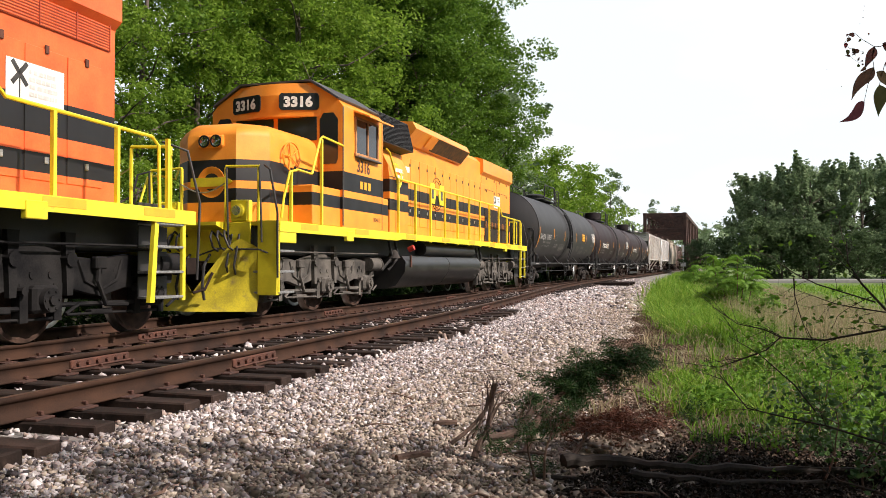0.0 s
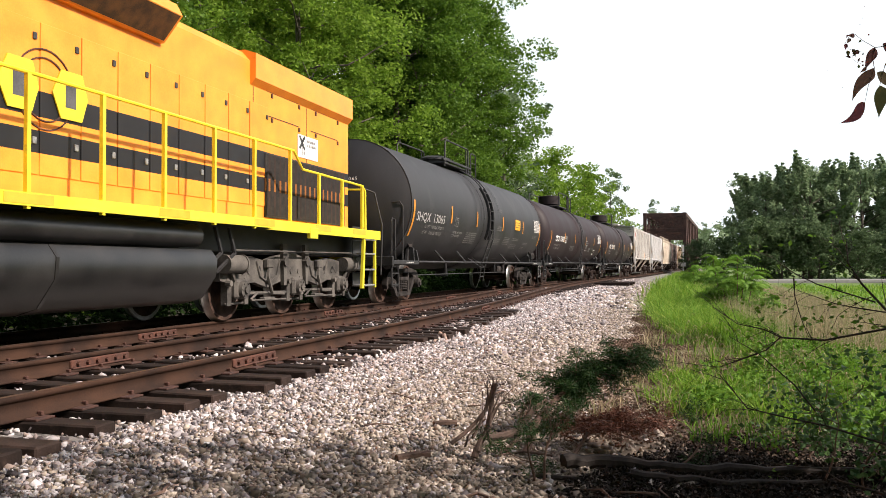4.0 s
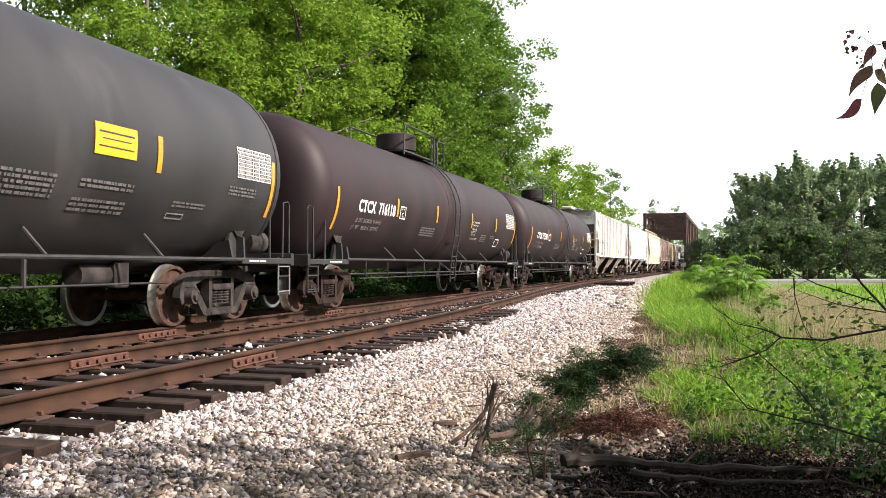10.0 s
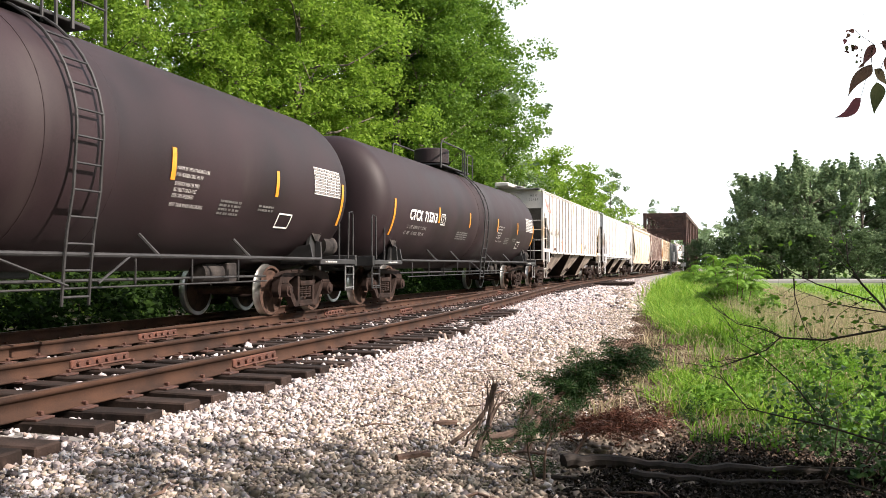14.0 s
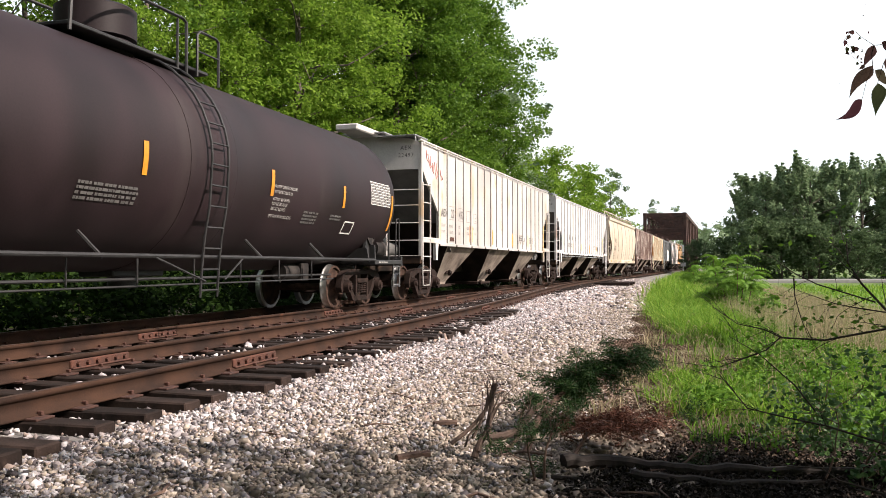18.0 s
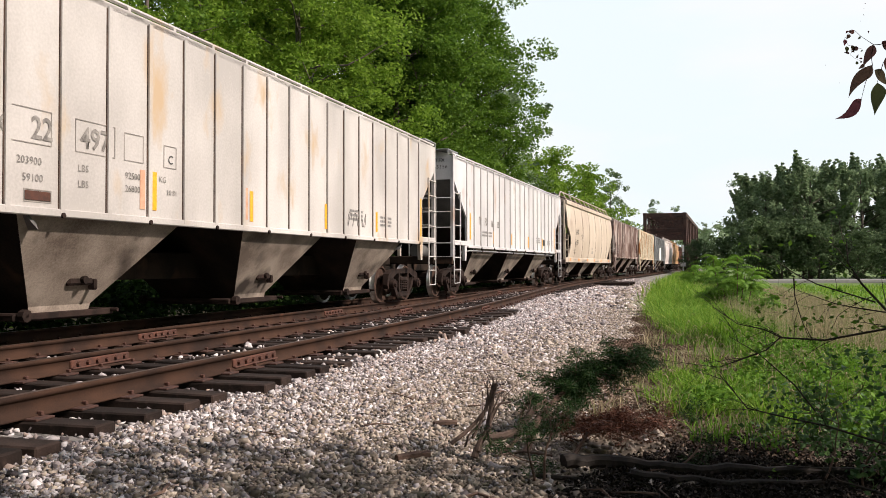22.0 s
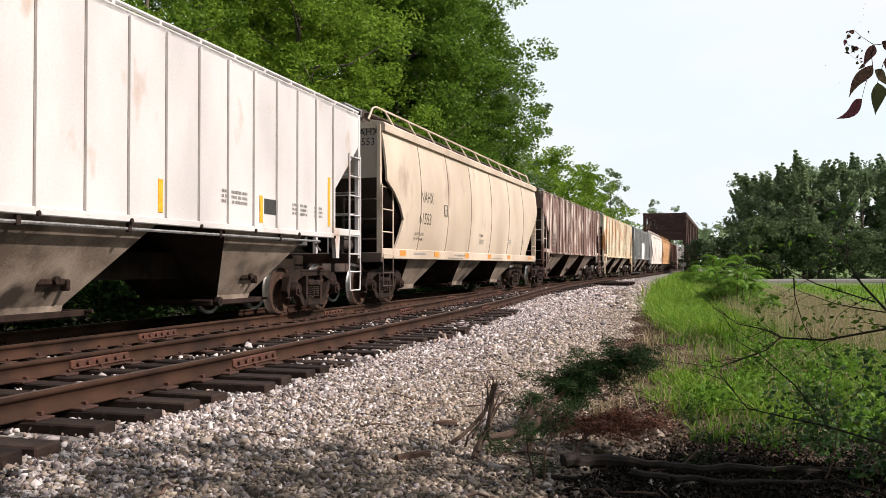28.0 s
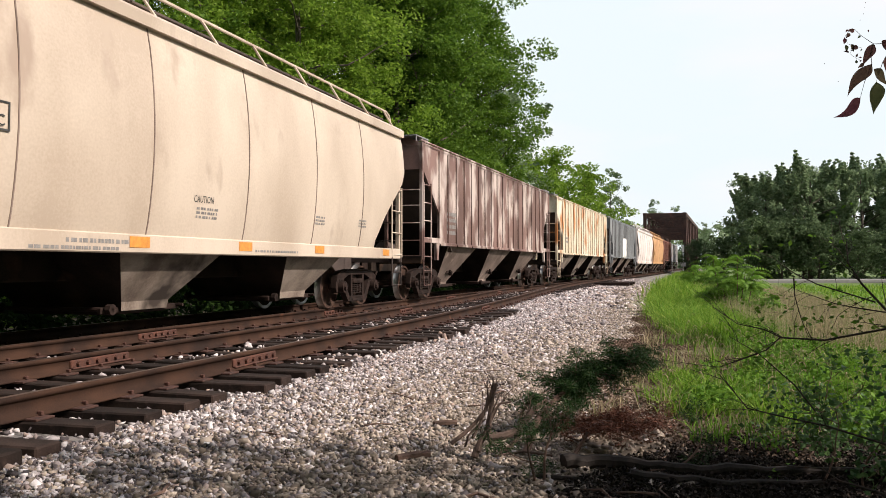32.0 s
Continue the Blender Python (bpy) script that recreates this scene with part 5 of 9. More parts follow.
def curved_hopper(label, paint, dust, cast, dark, detail=True):
    """A hopper with bulged plate sides, a deep eave band and an open roof railing."""
    car = thing("covered_hopper", label, "hopper car", "train of freight cars")
    zs = BULGE_Z
    xe = np.interp(zs, (1.30, 1.45, 2.08, 2.74, 2.81, 4.1), (7.45, 7.36, 7.06, 7.95, 8.2, 8.25))
    xb = np.interp(zs, (1.30, 1.45, 2.08, 2.82, 3.0, 4.1), (6.5, 6.5, 7.0, 8.0, 8.2, 8.25))
    ys = BULGE_Y
    for sd in (1, -1):
        vs, fs = [], []
        cols = np.linspace(-1, 1, 25)
        for z, e, r, y in zip(zs, xe, xb, ys):
            for c in cols:
                vs.append((c * (e if c > 0 else r), sd * y, z))
        for z, e, r, y in zip(zs, xe, xb, ys):
            for c in cols:
                vs.append((c * (e if c > 0 else r), sd * (y - 0.05), z))
        n, o = len(cols), len(cols) * len(zs)
        for i in range(len(zs) - 1):
            for j in range(n - 1):
                a = i * n + j
                fs.append((a, a + 1, a + 1 + n, a + n))
                fs.append((a + o, a + o + n, a + o + n + 1, a + o + 1))
            for j in (0, n - 1):
                a = i * n + j
                fs.append((a, a + n, a + n + o, a + o))
        for j in range(n - 1):
            fs.append((j, j + 1, j + 1 + o, j + o))
            k = o - n + j
            fs.append((k, k + 1, k + 1 + o, k + o))
        part("side_sheet", Geo().add(vs, fs), paint, car, "smooth bulged side plate", smooth=40)
        g = Geo().prism([(sd * 1.44, 3.95), (sd * 1.56, 3.95), (sd * 1.57, 4.10), (sd * 1.50, 4.16), (sd * 1.2, 4.22), (sd * 1.2, 4.16)], "x", -8.25, 8.25)
        part("eave_band", g, paint, car)
    for x in (5.95, 3.70, 1.46, -0.92, -3.35, -5.6):
        g = Geo()
        g.tube([(x, y + 0.001, z) for z, y in zip(zs, ys)], 0.012, 4)
        part("plate_seam", g, DUSTY_DARK, car)
    part("side_sill", Geo().box(-8.2, 8.2, 1.36, 1.5, 1.06, 1.30, 0.015).box(-8.2, 8.2, -1.5, -1.36, 1.06, 1.30, 0.015), paint, car)
    for x in (6.97, 4.43, 1.6, -1.0, -3.69, -7.2):
        w = 0.2
        part("reflector_stripe", Geo().box(x - w, x + w, 1.502, 1.508, 1.13, 1.27, 0.002), ORANGE_TAPE, car, "orange reflective tape")
    outlet_bays(car, dust, (5.1, 0.65, -3.8), 1.85, 1.10, 1.42, 0.9)
    part("roof", Geo().loft([[(x, -1.5, 4.10), (x, -0.7, 4.24), (x, 0.7, 4.24), (x, 1.5, 4.10), (x, 1.5, 4.02), (x, -1.5, 4.02)] for x in (-8.25, 8.25)]), paint, car)
    g = Geo()
    for y in (-1.2, 1.2):
        g.tube([(-8.4, y, 4.2), (-8.2, y, 4.5), (-8.0, y, 4.56), (7.9, y, 4.56), (8.1, y, 4.5), (8.35, y, 4.2)], 0.026, 6)
        for i in range(11):
            x = 7.4 - i * 1.52
            g.tube([(x, y, 4.56), (x - 0.25, y + 0.18 * np.sign(y), 4.16)], 0.022, 6)
    part("roof_railing", g, paint, car, "open pipe railing along the roof")
    g = Geo().box(-8.1, 8.0, -1.1, -0.72, 4.38, 4.42, 0.006).box(-8.1, 8.0, 0.72, 1.1, 4.38, 4.42, 0.006)
    g.box(-8.1, 8.1, -0.95, 0.95, 4.2, 4.50, 0.03)
    part("roof_hatch", g, dark, car, "dark roof trough hatches and walkway")
    for sd in (1, -1):
        x = sd * 8.2
        g = Geo().prism([(-1.46, 2.9), (1.46, 2.9), (1.46, 4.08), (0, 4.24), (-1.46, 4.08)], "x", x - sd * 0.06, x)
        part("end_sheet", g, paint, car)
        # This slope sheet too is painted dark in place of its shade.
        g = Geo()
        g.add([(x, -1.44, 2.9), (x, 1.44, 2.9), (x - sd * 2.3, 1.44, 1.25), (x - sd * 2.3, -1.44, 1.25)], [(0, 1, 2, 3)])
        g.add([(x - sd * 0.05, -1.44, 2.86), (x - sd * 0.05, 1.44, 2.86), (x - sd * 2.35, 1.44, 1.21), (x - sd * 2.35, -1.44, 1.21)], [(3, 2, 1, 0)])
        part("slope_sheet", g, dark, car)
        for y in (-1.42, 1.42):
            part("corner_post", Geo().box(x - sd * 0.02, x + sd * 0.08, y - 0.05, y + 0.05, 1.05, 4.1, 0.012), paint, car)
        g = Geo().box(x - sd * 2.5, x + sd * 0.5, -0.25, 0.25, 0.75, 1.12, 0.02).box(x - sd * 0.05, x + sd * 0.1, -1.5, 1.5, 0.98, 1.2, 0.015)
        part("end_sill", g, dark, car)
        xs = x - sd * 0.6
        part("side_ladder", ladder(xs, x + sd * 0.06, 1.5, 1.1, 2.75, 0.42, 0.02), paint, car)
        part("sill_step", Geo().tube([(xs, 1.5, 1.1), (xs, 1.5, 0.45), (x, 1.5, 0.45), (x, 1.5, 1.1)], 0.016, 6).tube([(xs, 1.5, 0.75), (x, 1.5, 0.75)], 0.014, 6), dark, car)
        for z in (1.5, 1.95, 2.4):
            for w in (1, -1):
                part("grab_iron", Geo().tube([(x + sd * 0.05, w * 1.4, z), (x + sd * 0.12, w * 1.36, z), (x + sd * 0.12, w * 0.6, z), (x + sd * 0.05, w * 0.56, z)], 0.014, 6), dark, car)
        part("brake_pipe", Geo().tube([(x, 0.5, 1.2), (x - sd * 0.1, 0.5, 2.9)], 0.03, 6), dark, car)
        part("brake_cylinder", Geo().cyl((x - sd * 0.9, 0.2, 1.45), (x - sd * 0.3, 0.2, 1.45), 0.2, n=12), dark, car)
        coupler(car, x + sd * 0.5, sd)
        freight_truck(car, 7.1 if sd > 0 else -6.5, cast)
    if detail:
        letters("NAHX", 0.3, INK, car, None, None, None, label="black stencilled car mark", squeeze=0.8, bend=lambda a, b: on_bulge(5.96 - a, 2.50 + b))
        letters("61553", 0.3, INK, car, None, None, None, label="black stencilled car number", squeeze=0.9, bend=lambda a, b: on_bulge(6.04 - a, 1.95 + b))
        letters("NAHX", 0.17, INK, car, (8.206, 0.72, 3.86), (0, 1, 0), (0, 0, 1), label="black stencilled mark on the end")
        letters("61553", 0.17, INK, car, (8.206, 0.72, 3.64), (0, 1, 0), (0, 0, 1), label="black stencilled number on the end")
        letters("LD LMT  221900", 0.075, INK, car, None, None, None, label="small black stencilled weights", squeeze=0.9, bend=lambda a, b: on_bulge(6.28 - a, 1.66 + b))
        letters("LT  WT    64100", 0.075, INK, car, None, None, None, label="small black stencilled weights", squeeze=0.9, bend=lambda a, b: on_bulge(6.32 - a, 1.53 + b))
        part("small_print", bars(1, 6.2, 1.17, 0.05, 0.9, y=1.503), GREYMARK, car)
        part("small_print", bars(1, 2.9, 1.17, 0.05, 1.1, y=1.503), GREYMARK, car)
        g = Geo()
        for a0, a1, b0, b1 in ((0, .28, 0, .02), (0, .28, .28, .3), (0, .02, .02, .28), (.26, .28, .02, .28)):
            g.box(4.1 - a0, 4.1 - a1, 1.612, 1.618, 2.55 - b1, 2.55 - b0, 0.001)
        part("plate_box", g, INK, car)
        letters("C", 0.12, INK, car, (4.0, 1.617, 2.30), (-1, 0, 0), (0, 0, 1))
    return car


h3 = curved_hopper("cream covered hopper with smooth bulged sides", CREAM, DUSTY, CAST_RUST, END_DARK)
letters("CAUTION", 0.10, INK, h3, None, None, None, label="small black warning lettering", squeeze=0.8, bend=lambda a, b: on_bulge(0.51 - a, 1.79 + b))
part("small_print", bars(3, 0.42, 1.69, 0.035, 0.55, on_bulge), GREYMARK, h3, "faded lettering in plain dashes")
part("small_print", bars(3, -3.4, 1.78, 0.035, 0.4, on_bulge), GREYMARK, h3)
part("small_print", bars(3, -5.45, 1.82, 0.035, 0.4, on_bulge), GREYMARK, h3)
part("small_print", bars(1, 3.45, 1.09, 0.04, 1.45, y=1.504), GREYMARK, h3)
part("small_print", bars(1, -1.3, 1.12, 0.035, 1.5, y=1.504), GREYMARK, h3)
h4 = ribbed_hopper("faded brown ribbed covered hopper with whitish streaks", BROWN, DUSTY_DARK, CAST_RUST, END_DARK, [], [], [(2, 6.3, 2.3, 0.1, 0.9), (2, 6.3, 1.95, 0.1, 0.8)], RIB_SHADE_DARK)
h5 = ribbed_hopper("straw yellow ribbed covered hopper streaked with rust", STRAW, DUSTY, CAST_RUST, END_DARK, [], [], [(2, 6.3, 2.2, 0.1, 0.9)], RIB_SHADE_DARK)
h6 = ribbed_hopper("slate grey ribbed covered hopper with a white sprayed tag", SLATE, DUSTY_DARK, CAST_RUST, END_DARK, [], [], [], RIB_SHADE_DARK)
g = Geo()
for i in range(3):
    g.tube([(0.9 - i * 0.8 - 0.35 * math.cos(a), 1.508, 2.2 + 0.7 * math.sin(a * 1.5 + i)) for a in np.linspace(0, 4.6, 14)], 0.09, 4)
part("graffiti", g, WHITE, h6, "white sprayed tag")
h7 = curved_hopper("pinkish white covered hopper with smooth sides", PINKWHITE, DUSTY, CAST_RUST, END_DARK, False)
h8 = curved_hopper("orange tan covered hopper with smooth sides", TAN, DUSTY_DARK, CAST_RUST, END_DARK, False)
h9 = ribbed_hopper("red-brown ribbed covered hopper", REDBROWN, DUSTY_DARK, CAST_RUST, END_DARK, [], [], [], RIB_SHADE_DARK)
h10 = ribbed_hopper("grey covered hopper at the back of the train", GREYWHITE, DUSTY, CAST_RUST, END_DARK, [], [], [], GREY_LINE)
VEHICLES += [(h3, 134.81, 6.82), (h4, 152.9, 6.98), (h5, 171.3, 6.98), (h6, 189.7, 6.98), (h7, 207.9, 6.82), (h8, 225.6, 6.82), (h9, 243.6, 6.98), (h10, 262.1, 6.98)]


# ---- six-axle road diesels ----
LOCO_WHEEL = wheelset_mesh(0.508)
TRUCK_GREY = surface("dusty_dark_grey_truck_paint", (0.03, 0.027, 0.024), (0.12, 0.108, 0.095), 3, 0.85, 0, 0.3, 45)
TRUCK_BLACK = surface("grimy_black_truck_paint", (0.005, 0.005, 0.006), (0.022, 0.021, 0.021), 3, 0.7, 0, 0.3, 45, spec=0.12)
FUEL_BLACK = surface("oily_black_fuel_tank_paint", (0.007, 0.007, 0.0075), (0.026, 0.025, 0.024), 2.0, 0.38, 0, 0.08, 40, spots=(0.07, 0.066, 0.06), spot_scale=1.5, spot_at=0.66, spec=0.6)
ROOF_GREY = surface("dark_grey_roof_paint", (0.035, 0.035, 0.038), (0.09, 0.09, 0.095), 3, 0.6, 0, 0.1, 40)
GRILLE = surface("sooty_radiator_grille", (0.012, 0.012, 0.012), (0.04, 0.034, 0.03), 8, 0.7, 0.1, 0.2, 60)
SCREEN = surface("shade_browned_orange_screen", (0.035, 0.017, 0.008), (0.12, 0.055, 0.018), 6, 0.75, 0, 0.2, 60)
GRILLE_RED = surface("red_painted_intake_slats", (0.22, 0.035, 0.016), (0.40, 0.07, 0.03), 8, 0.7, 0, 0.2, 60)
GRILLE_RUST = striped("worn_grille_bar", (0.02, 0.014, 0.012), (0.06, 0.035, 0.028), ((2.23, 2.45),), ((0.25, 0.09, 0.02), (0.4, 0.16, 0.04)), 0.7)
LENS = surface("headlight_lens", (0.45, 0.45, 0.44), (0.7, 0.7, 0.68), 40, 0.1, 0.9, 0.0)
YELLOW_WORN = surface("scraped_yellow_plow_paint", (0.42, 0.34, 0.03), (0.75, 0.62, 0.03), 2.5, 0.55, 0, 0.15, 40, spots=(0.22, 0.16, 0.07), spot_scale=3.5, spot_at=0.6)
ORANGE_BLOCK = surface("orange_sill_block_paint", (0.72, 0.34, 0.02), (0.85, 0.42, 0.03), 5, 0.5, 0, 0.05)
FRAME_BROWN = surface("worn_orange_window_frame", (0.30, 0.13, 0.05), (0.5, 0.24, 0.09), 6, 0.6, 0.1, 0.1, 50)
NUMBER_BROWN = surface("dark_brown_number_paint", (0.05, 0.02, 0.015), (0.09, 0.035, 0.025), 12, 0.6)
CAB_BANDS = ((2.04, 2.28), (2.42, 2.80))
HOOD_BANDS = ((2.20, 2.46), (2.62, 2.92))


def loco_truck_frame(cast):
    g = Geo()
    y0, y1 = 0.93, 1.06
    # the long side casting: a deep beam that dips between the axles and drops to each journal
    top = [(-2.62, 0.86), (-2.2, 0.98), (-1.6, 1.06), (-1.0, 0.98), (-0.55, 1.02), (0.0, 1.14), (0.6, 1.10), (1.1, 0.98), (1.6, 1.06), (2.2, 1.0), (2.62, 0.88)]
    low = [(2.60, 0.66), (2.0, 0.60), (1.5, 0.62), (1.05, 0.52), (0.55, 0.62), (0.0, 0.64), (-0.55, 0.62), (-1.05, 0.52), (-1.5, 0.62), (-2.0, 0.60), (-2.60, 0.66)]
    g.prism(top + low, "y", y0, y1)
    for x in (-2.06, 0.0, 2.06):
        for d in (-0.27, 0.27):
            g.prism([(x + d - 0.07, 0.7), (x + d + 0.07, 0.7), (x + d + 0.06, 0.26), (x + d - 0.06, 0.26)], "y", 0.95, 1.07)
        g.box(x - 0.21, x + 0.21, 0.98, 1.16, 0.36, 0.68, 0.04)
        g.cyl((x, 1.1, 0.51), (x, 1.22, 0.51), 0.16, 0.14, n=14)
        g.cyl((x, 1.22, 0.51), (x, 1.25, 0.51), 0.06, n=8)
        for a in range(6):
            c = a * math.pi / 3
            g.cyl((x + 0.11 * math.cos(c), 1.2, 0.51 + 0.11 * math.sin(c)), (x + 0.11 * math.cos(c), 1.235, 0.51 + 0.11 * math.sin(c)), 0.016, n=6)
        g.box(x - 0.34, x + 0.34, 1.0, 1.05, 0.27, 0.31, 0.01)
    for a, b in ((-1.75, -0.3), (0.3, 1.75)):
        g.tube([(a, 1.04, 0.42), (b, 1.04, 0.44)], 0.03, 6)
        g.box((a + b) / 2 - 0.2, (a + b) / 2 + 0.2, 1.0, 1.1, 0.30, 0.36, 0.01)
        g.tube([(a + 0.1, 1.08, 0.30), (b - 0.1, 1.08, 0.32)], 0.018, 6)
    for x in (-2.35, 2.35):
        g.cyl((x - 0.26, 1.12, 0.93), (x + 0.26, 1.12, 0.93), 0.15, n=16)
        g.cyl((x - 0.30, 1.12, 0.93), (x - 0.26, 1.12, 0.93), 0.165, n=16)
        g.tube([(x, 1.12, 0.8), (x * 0.9, 1.1, 0.5), (x * 0.93, 1.08, 0.34)], 0.035, 6)
    for x in (-1.03, 1.03):
        g.tube([(x - 0.42, 1.065, 0.98), (x - 0.3, 1.07, 0.72), (x, 1.07, 0.60), (x + 0.3, 1.07, 0.72), (x + 0.42, 1.065, 0.98)], 0.022, 6)
    for x in (-0.95, 1.1):
        g.tube([(x, 1.12, 1.02), (x + 0.05, 1.13, 0.72), (x - 0.1, 1.13, 0.42), (x - 0.55, 1.12, 0.40)], 0.03, 6)
        g.box(x - 0.11, x + 0.11, 1.06, 1.16, 0.86, 1.02, 0.02)
    for x in (-2.06, 0.0, 2.06):
        g.tube([(x - 0.36, 1.1, 0.33), (x - 0.62, 1.08, 0.44)], 0.022, 6)
        g.cyl((x + 0.34, 1.05, 0.62), (x + 0.34, 1.15, 0.62), 0.05, n=10)
    g.tube([(-2.5, 1.2, 1.17), (2.5, 1.2, 1.15)], 0.016, 6)
    for x in (-0.4, 0.5):
        g.prism([(x - 0.09, 1.3), (x + 0.09, 1.3), (x + 0.05, 0.55), (x - 0.05, 0.55)], "y", 1.06, 1.13)
        g.cyl((x, 1.05, 0.98), (x, 1.16, 0.98), 0.09, n=10)
    for x in (-1.9, -1.7, 1.7, 1.9, 0.15, -0.15):
        g.cyl((x, 1.05, 0.80), (x, 1.075, 0.80), 0.045, n=10)
    me = g.mesh("side_frame", cast, 30)
    return me


def frame_holes():
    """Black discs set on the casting for the dark inside its lightening holes."""
    g = Geo()
    for x in (-1.75, -1.35, -0.45, 0.45, 1.35, 1.75):
        g.cyl((x, 1.0, 0.84), (x, 1.0635, 0.84), 0.055, n=12)
    return g.mesh("casting_hole", TRUCK_BLACK)


def rail_bar(pts, r=0.024):
    return Geo().tube(pts, r, 7)


def locomotive(label, orange_d, orange_l, truck_paint, number, front_detail=True, tail=-9.72, bands=HOOD_BANDS, rear=-10.25, trucks=(6.88, -6.88)):
    loco = thing("diesel_locomotive", label, "locomotive", "train locomotives")
    cab_paint = striped("cab_paint", orange_d, orange_l, CAB_BANDS)
    hood_paint = striped("hood_paint", orange_d, orange_l, bands)
    plain = surface("body_paint", orange_d, orange_l, 2.2, 0.4, 0, 0.05, 40, coat=0.1, spec=0.4)
    # frame and walkway
    part("frame", Geo().box(rear, 9.5, -1.0, 1.0, 1.1, 1.6, 0.03), BLACK, loco)
    part("walkway", Geo().box(rear, 9.5, -1.5, 1.5, 1.60, 1.67, 0.01), YELLOW, loco)
    for sd in (1, -1):
        g = Geo().prism([(9.5, 1.49), (9.5, 1.672), (rear, 1.672), (rear, 1.48), (-5.0, 1.50), (-5.2, 1.53), (3.6, 1.53), (3.95, 1.49)], "y", sd * 1.47, sd * 1.515)
        sill = part("side_sill", g, YELLOW, loco, "bright yellow side sill")
        if sd > 0:
            for x in (8.4, 6.0, 3.0, 0.2, -2.4, -4.9, -7.2, -9.0):
                part("sill_block", Geo().box(x - 0.35, x + 0.35, 1.512, 1.519, 1.55, 1.66, 0.001), ORANGE_BLOCK, sill)
            for x in (6.62, -6.76):
                part("jack_pad", Geo().box(x - 0.16, x + 0.16, 1.45, 1.53, 1.40, 1.6, 0.01), YELLOW, sill)
    # short hood (nose)
    rings = []
    for z, t in ((1.67, 0.0), (3.22, 0.0), (3.38, 0.07), (3.47, 0.20)):
        rings.append([(6.7, -0.95 + t, z), (8.33 - t, -0.95 + t, z), (8.72 - t, -0.5 + t * 0.5, z), (8.72 - t, 0.5 - t * 0.5, z), (8.33 - t, 0.95 - t, z), (6.7, 0.95 - t, z)])
    part("nose", Geo().loft(rings), cab_paint, loco, "orange nose with black stripes")
    # cab
    prof = [(-1.5, 1.67), (-1.5, 4.12), (-1.38, 4.26), (-0.80, 4.62), (0.80, 4.62), (1.38, 4.26), (1.5, 4.12), (1.5, 1.67)]
    cab = part("cab", Geo().prism(prof, "x", 4.65, 6.72), cab_paint, loco, "orange cab with black stripes")
    part("cab_roof", Geo().prism([(-1.42, 4.24), (-0.80, 4.64), (0.80, 4.64), (1.42, 4.24), (1.45, 4.27), (0.82, 4.675), (-0.82, 4.675), (-1.45, 4.27)], "x", 4.62, 6.78), ROOF_GREY, loco)
    # forehead with number boards
    g = Geo().prism([(6.68, -1.15), (6.92, -0.22), (6.92, 0.22), (6.68, 1.15)], "z", 3.92, 4.36)
    g.loft([[(6.68, -1.15, 4.36), (6.92, -0.22, 4.36), (6.92, 0.22, 4.36), (6.68, 1.15, 4.36)], [(6.68, -0.8, 4.62), (6.88, -0.22, 4.60), (6.88, 0.22, 4.60), (6.68, 0.8, 4.62)]])
    part("forehead", g, plain, cab)
    for sg in (-1, 1):
        m = Matrix.Translation((6.824, sg * 0.60, 4.22)) @ Matrix.Rotation(sg * math.atan2(0.24, 0.93), 4, "Z")
        b = part("number_board", Geo().prism([(-0.40, -0.12), (-0.36, -0.17), (0.36, -0.17), (0.40, -0.12), (0.40, 0.12), (0.36, 0.17), (-0.36, 0.17), (-0.40, 0.12)], "x", 0, 0.02, m), GLASS, cab, "black number board with white digits")
        if number:
            mark = letters(number, 0.20, WHITE, b, (0.026, -0.31, -0.10), (0, 1, 0), (0, 0, 1), squeeze=1.05, bold=0.014)
            mark.data.transform(m)
    for y0, y1 in ((-0.93, -0.05), (0.05, 0.93)):
        part("windshield", Geo().box(6.715, 6.735, y0, y1, 3.44, 3.92, 0.006), GLASS, cab, "dark cab windshield")
    part("door_window", Geo().prism([(1.02, 2.95), (1.36, 2.95), (1.40, 3.05), (1.40, 3.85), (1.30, 3.98), (1.08, 3.98), (1.0, 3.85), (1.0, 3.05)], "x", 6.722, 6.735), GLASS, cab, "dark rounded door window")
    part("door_window", Geo().prism([(-1.02, 2.95), (-1.36, 2.95), (-1.40, 3.05), (-1.40, 3.85), (-1.30, 3.98), (-1.08, 3.98), (-1.0, 3.85), (-1.0, 3.05)], "x", 6.722, 6.735), GLASS, cab)
    w = part("side_window", Geo().box(5.0, 6.15, 1.5, 1.508, 3.25, 3.95, 0.004), GLASS, cab, "sliding cab window in a steel frame")
    g = Geo()
    for x in (4.98, 5.52, 6.12):
        g.box(x - 0.03, x + 0.03, 1.5, 1.53, 3.22, 3.98, 0.005)
    g.box(4.95, 6.18, 1.5, 1.55, 3.17, 3.24, 0.008).box(4.95, 6.18, 1.5, 1.53, 3.95, 4.0, 0.006)
    part("window_frame", g, FRAME_BROWN, w)
    part("arm_rest", Geo().box(4.95, 6.15, 1.5, 1.6, 3.14, 3.18, 0.01), ROOF_GREY, cab)
    part("sunshade", Geo().prism([(1.5, 4.08), (1.5, 4.12), (1.86, 3.98), (1.86, 3.95)], "x", 4.9, 6.2), plain, cab, "orange folding awning")
    part("cab_seam", Geo().box(4.7, 4.72, 1.5, 1.507, 1.7, 4.1, 0.001), INK, cab)
    part("cab_seam", Geo().box(6.68, 6.72, 1.5, 1.51, 1.7, 4.1, 0.004), INK, cab)
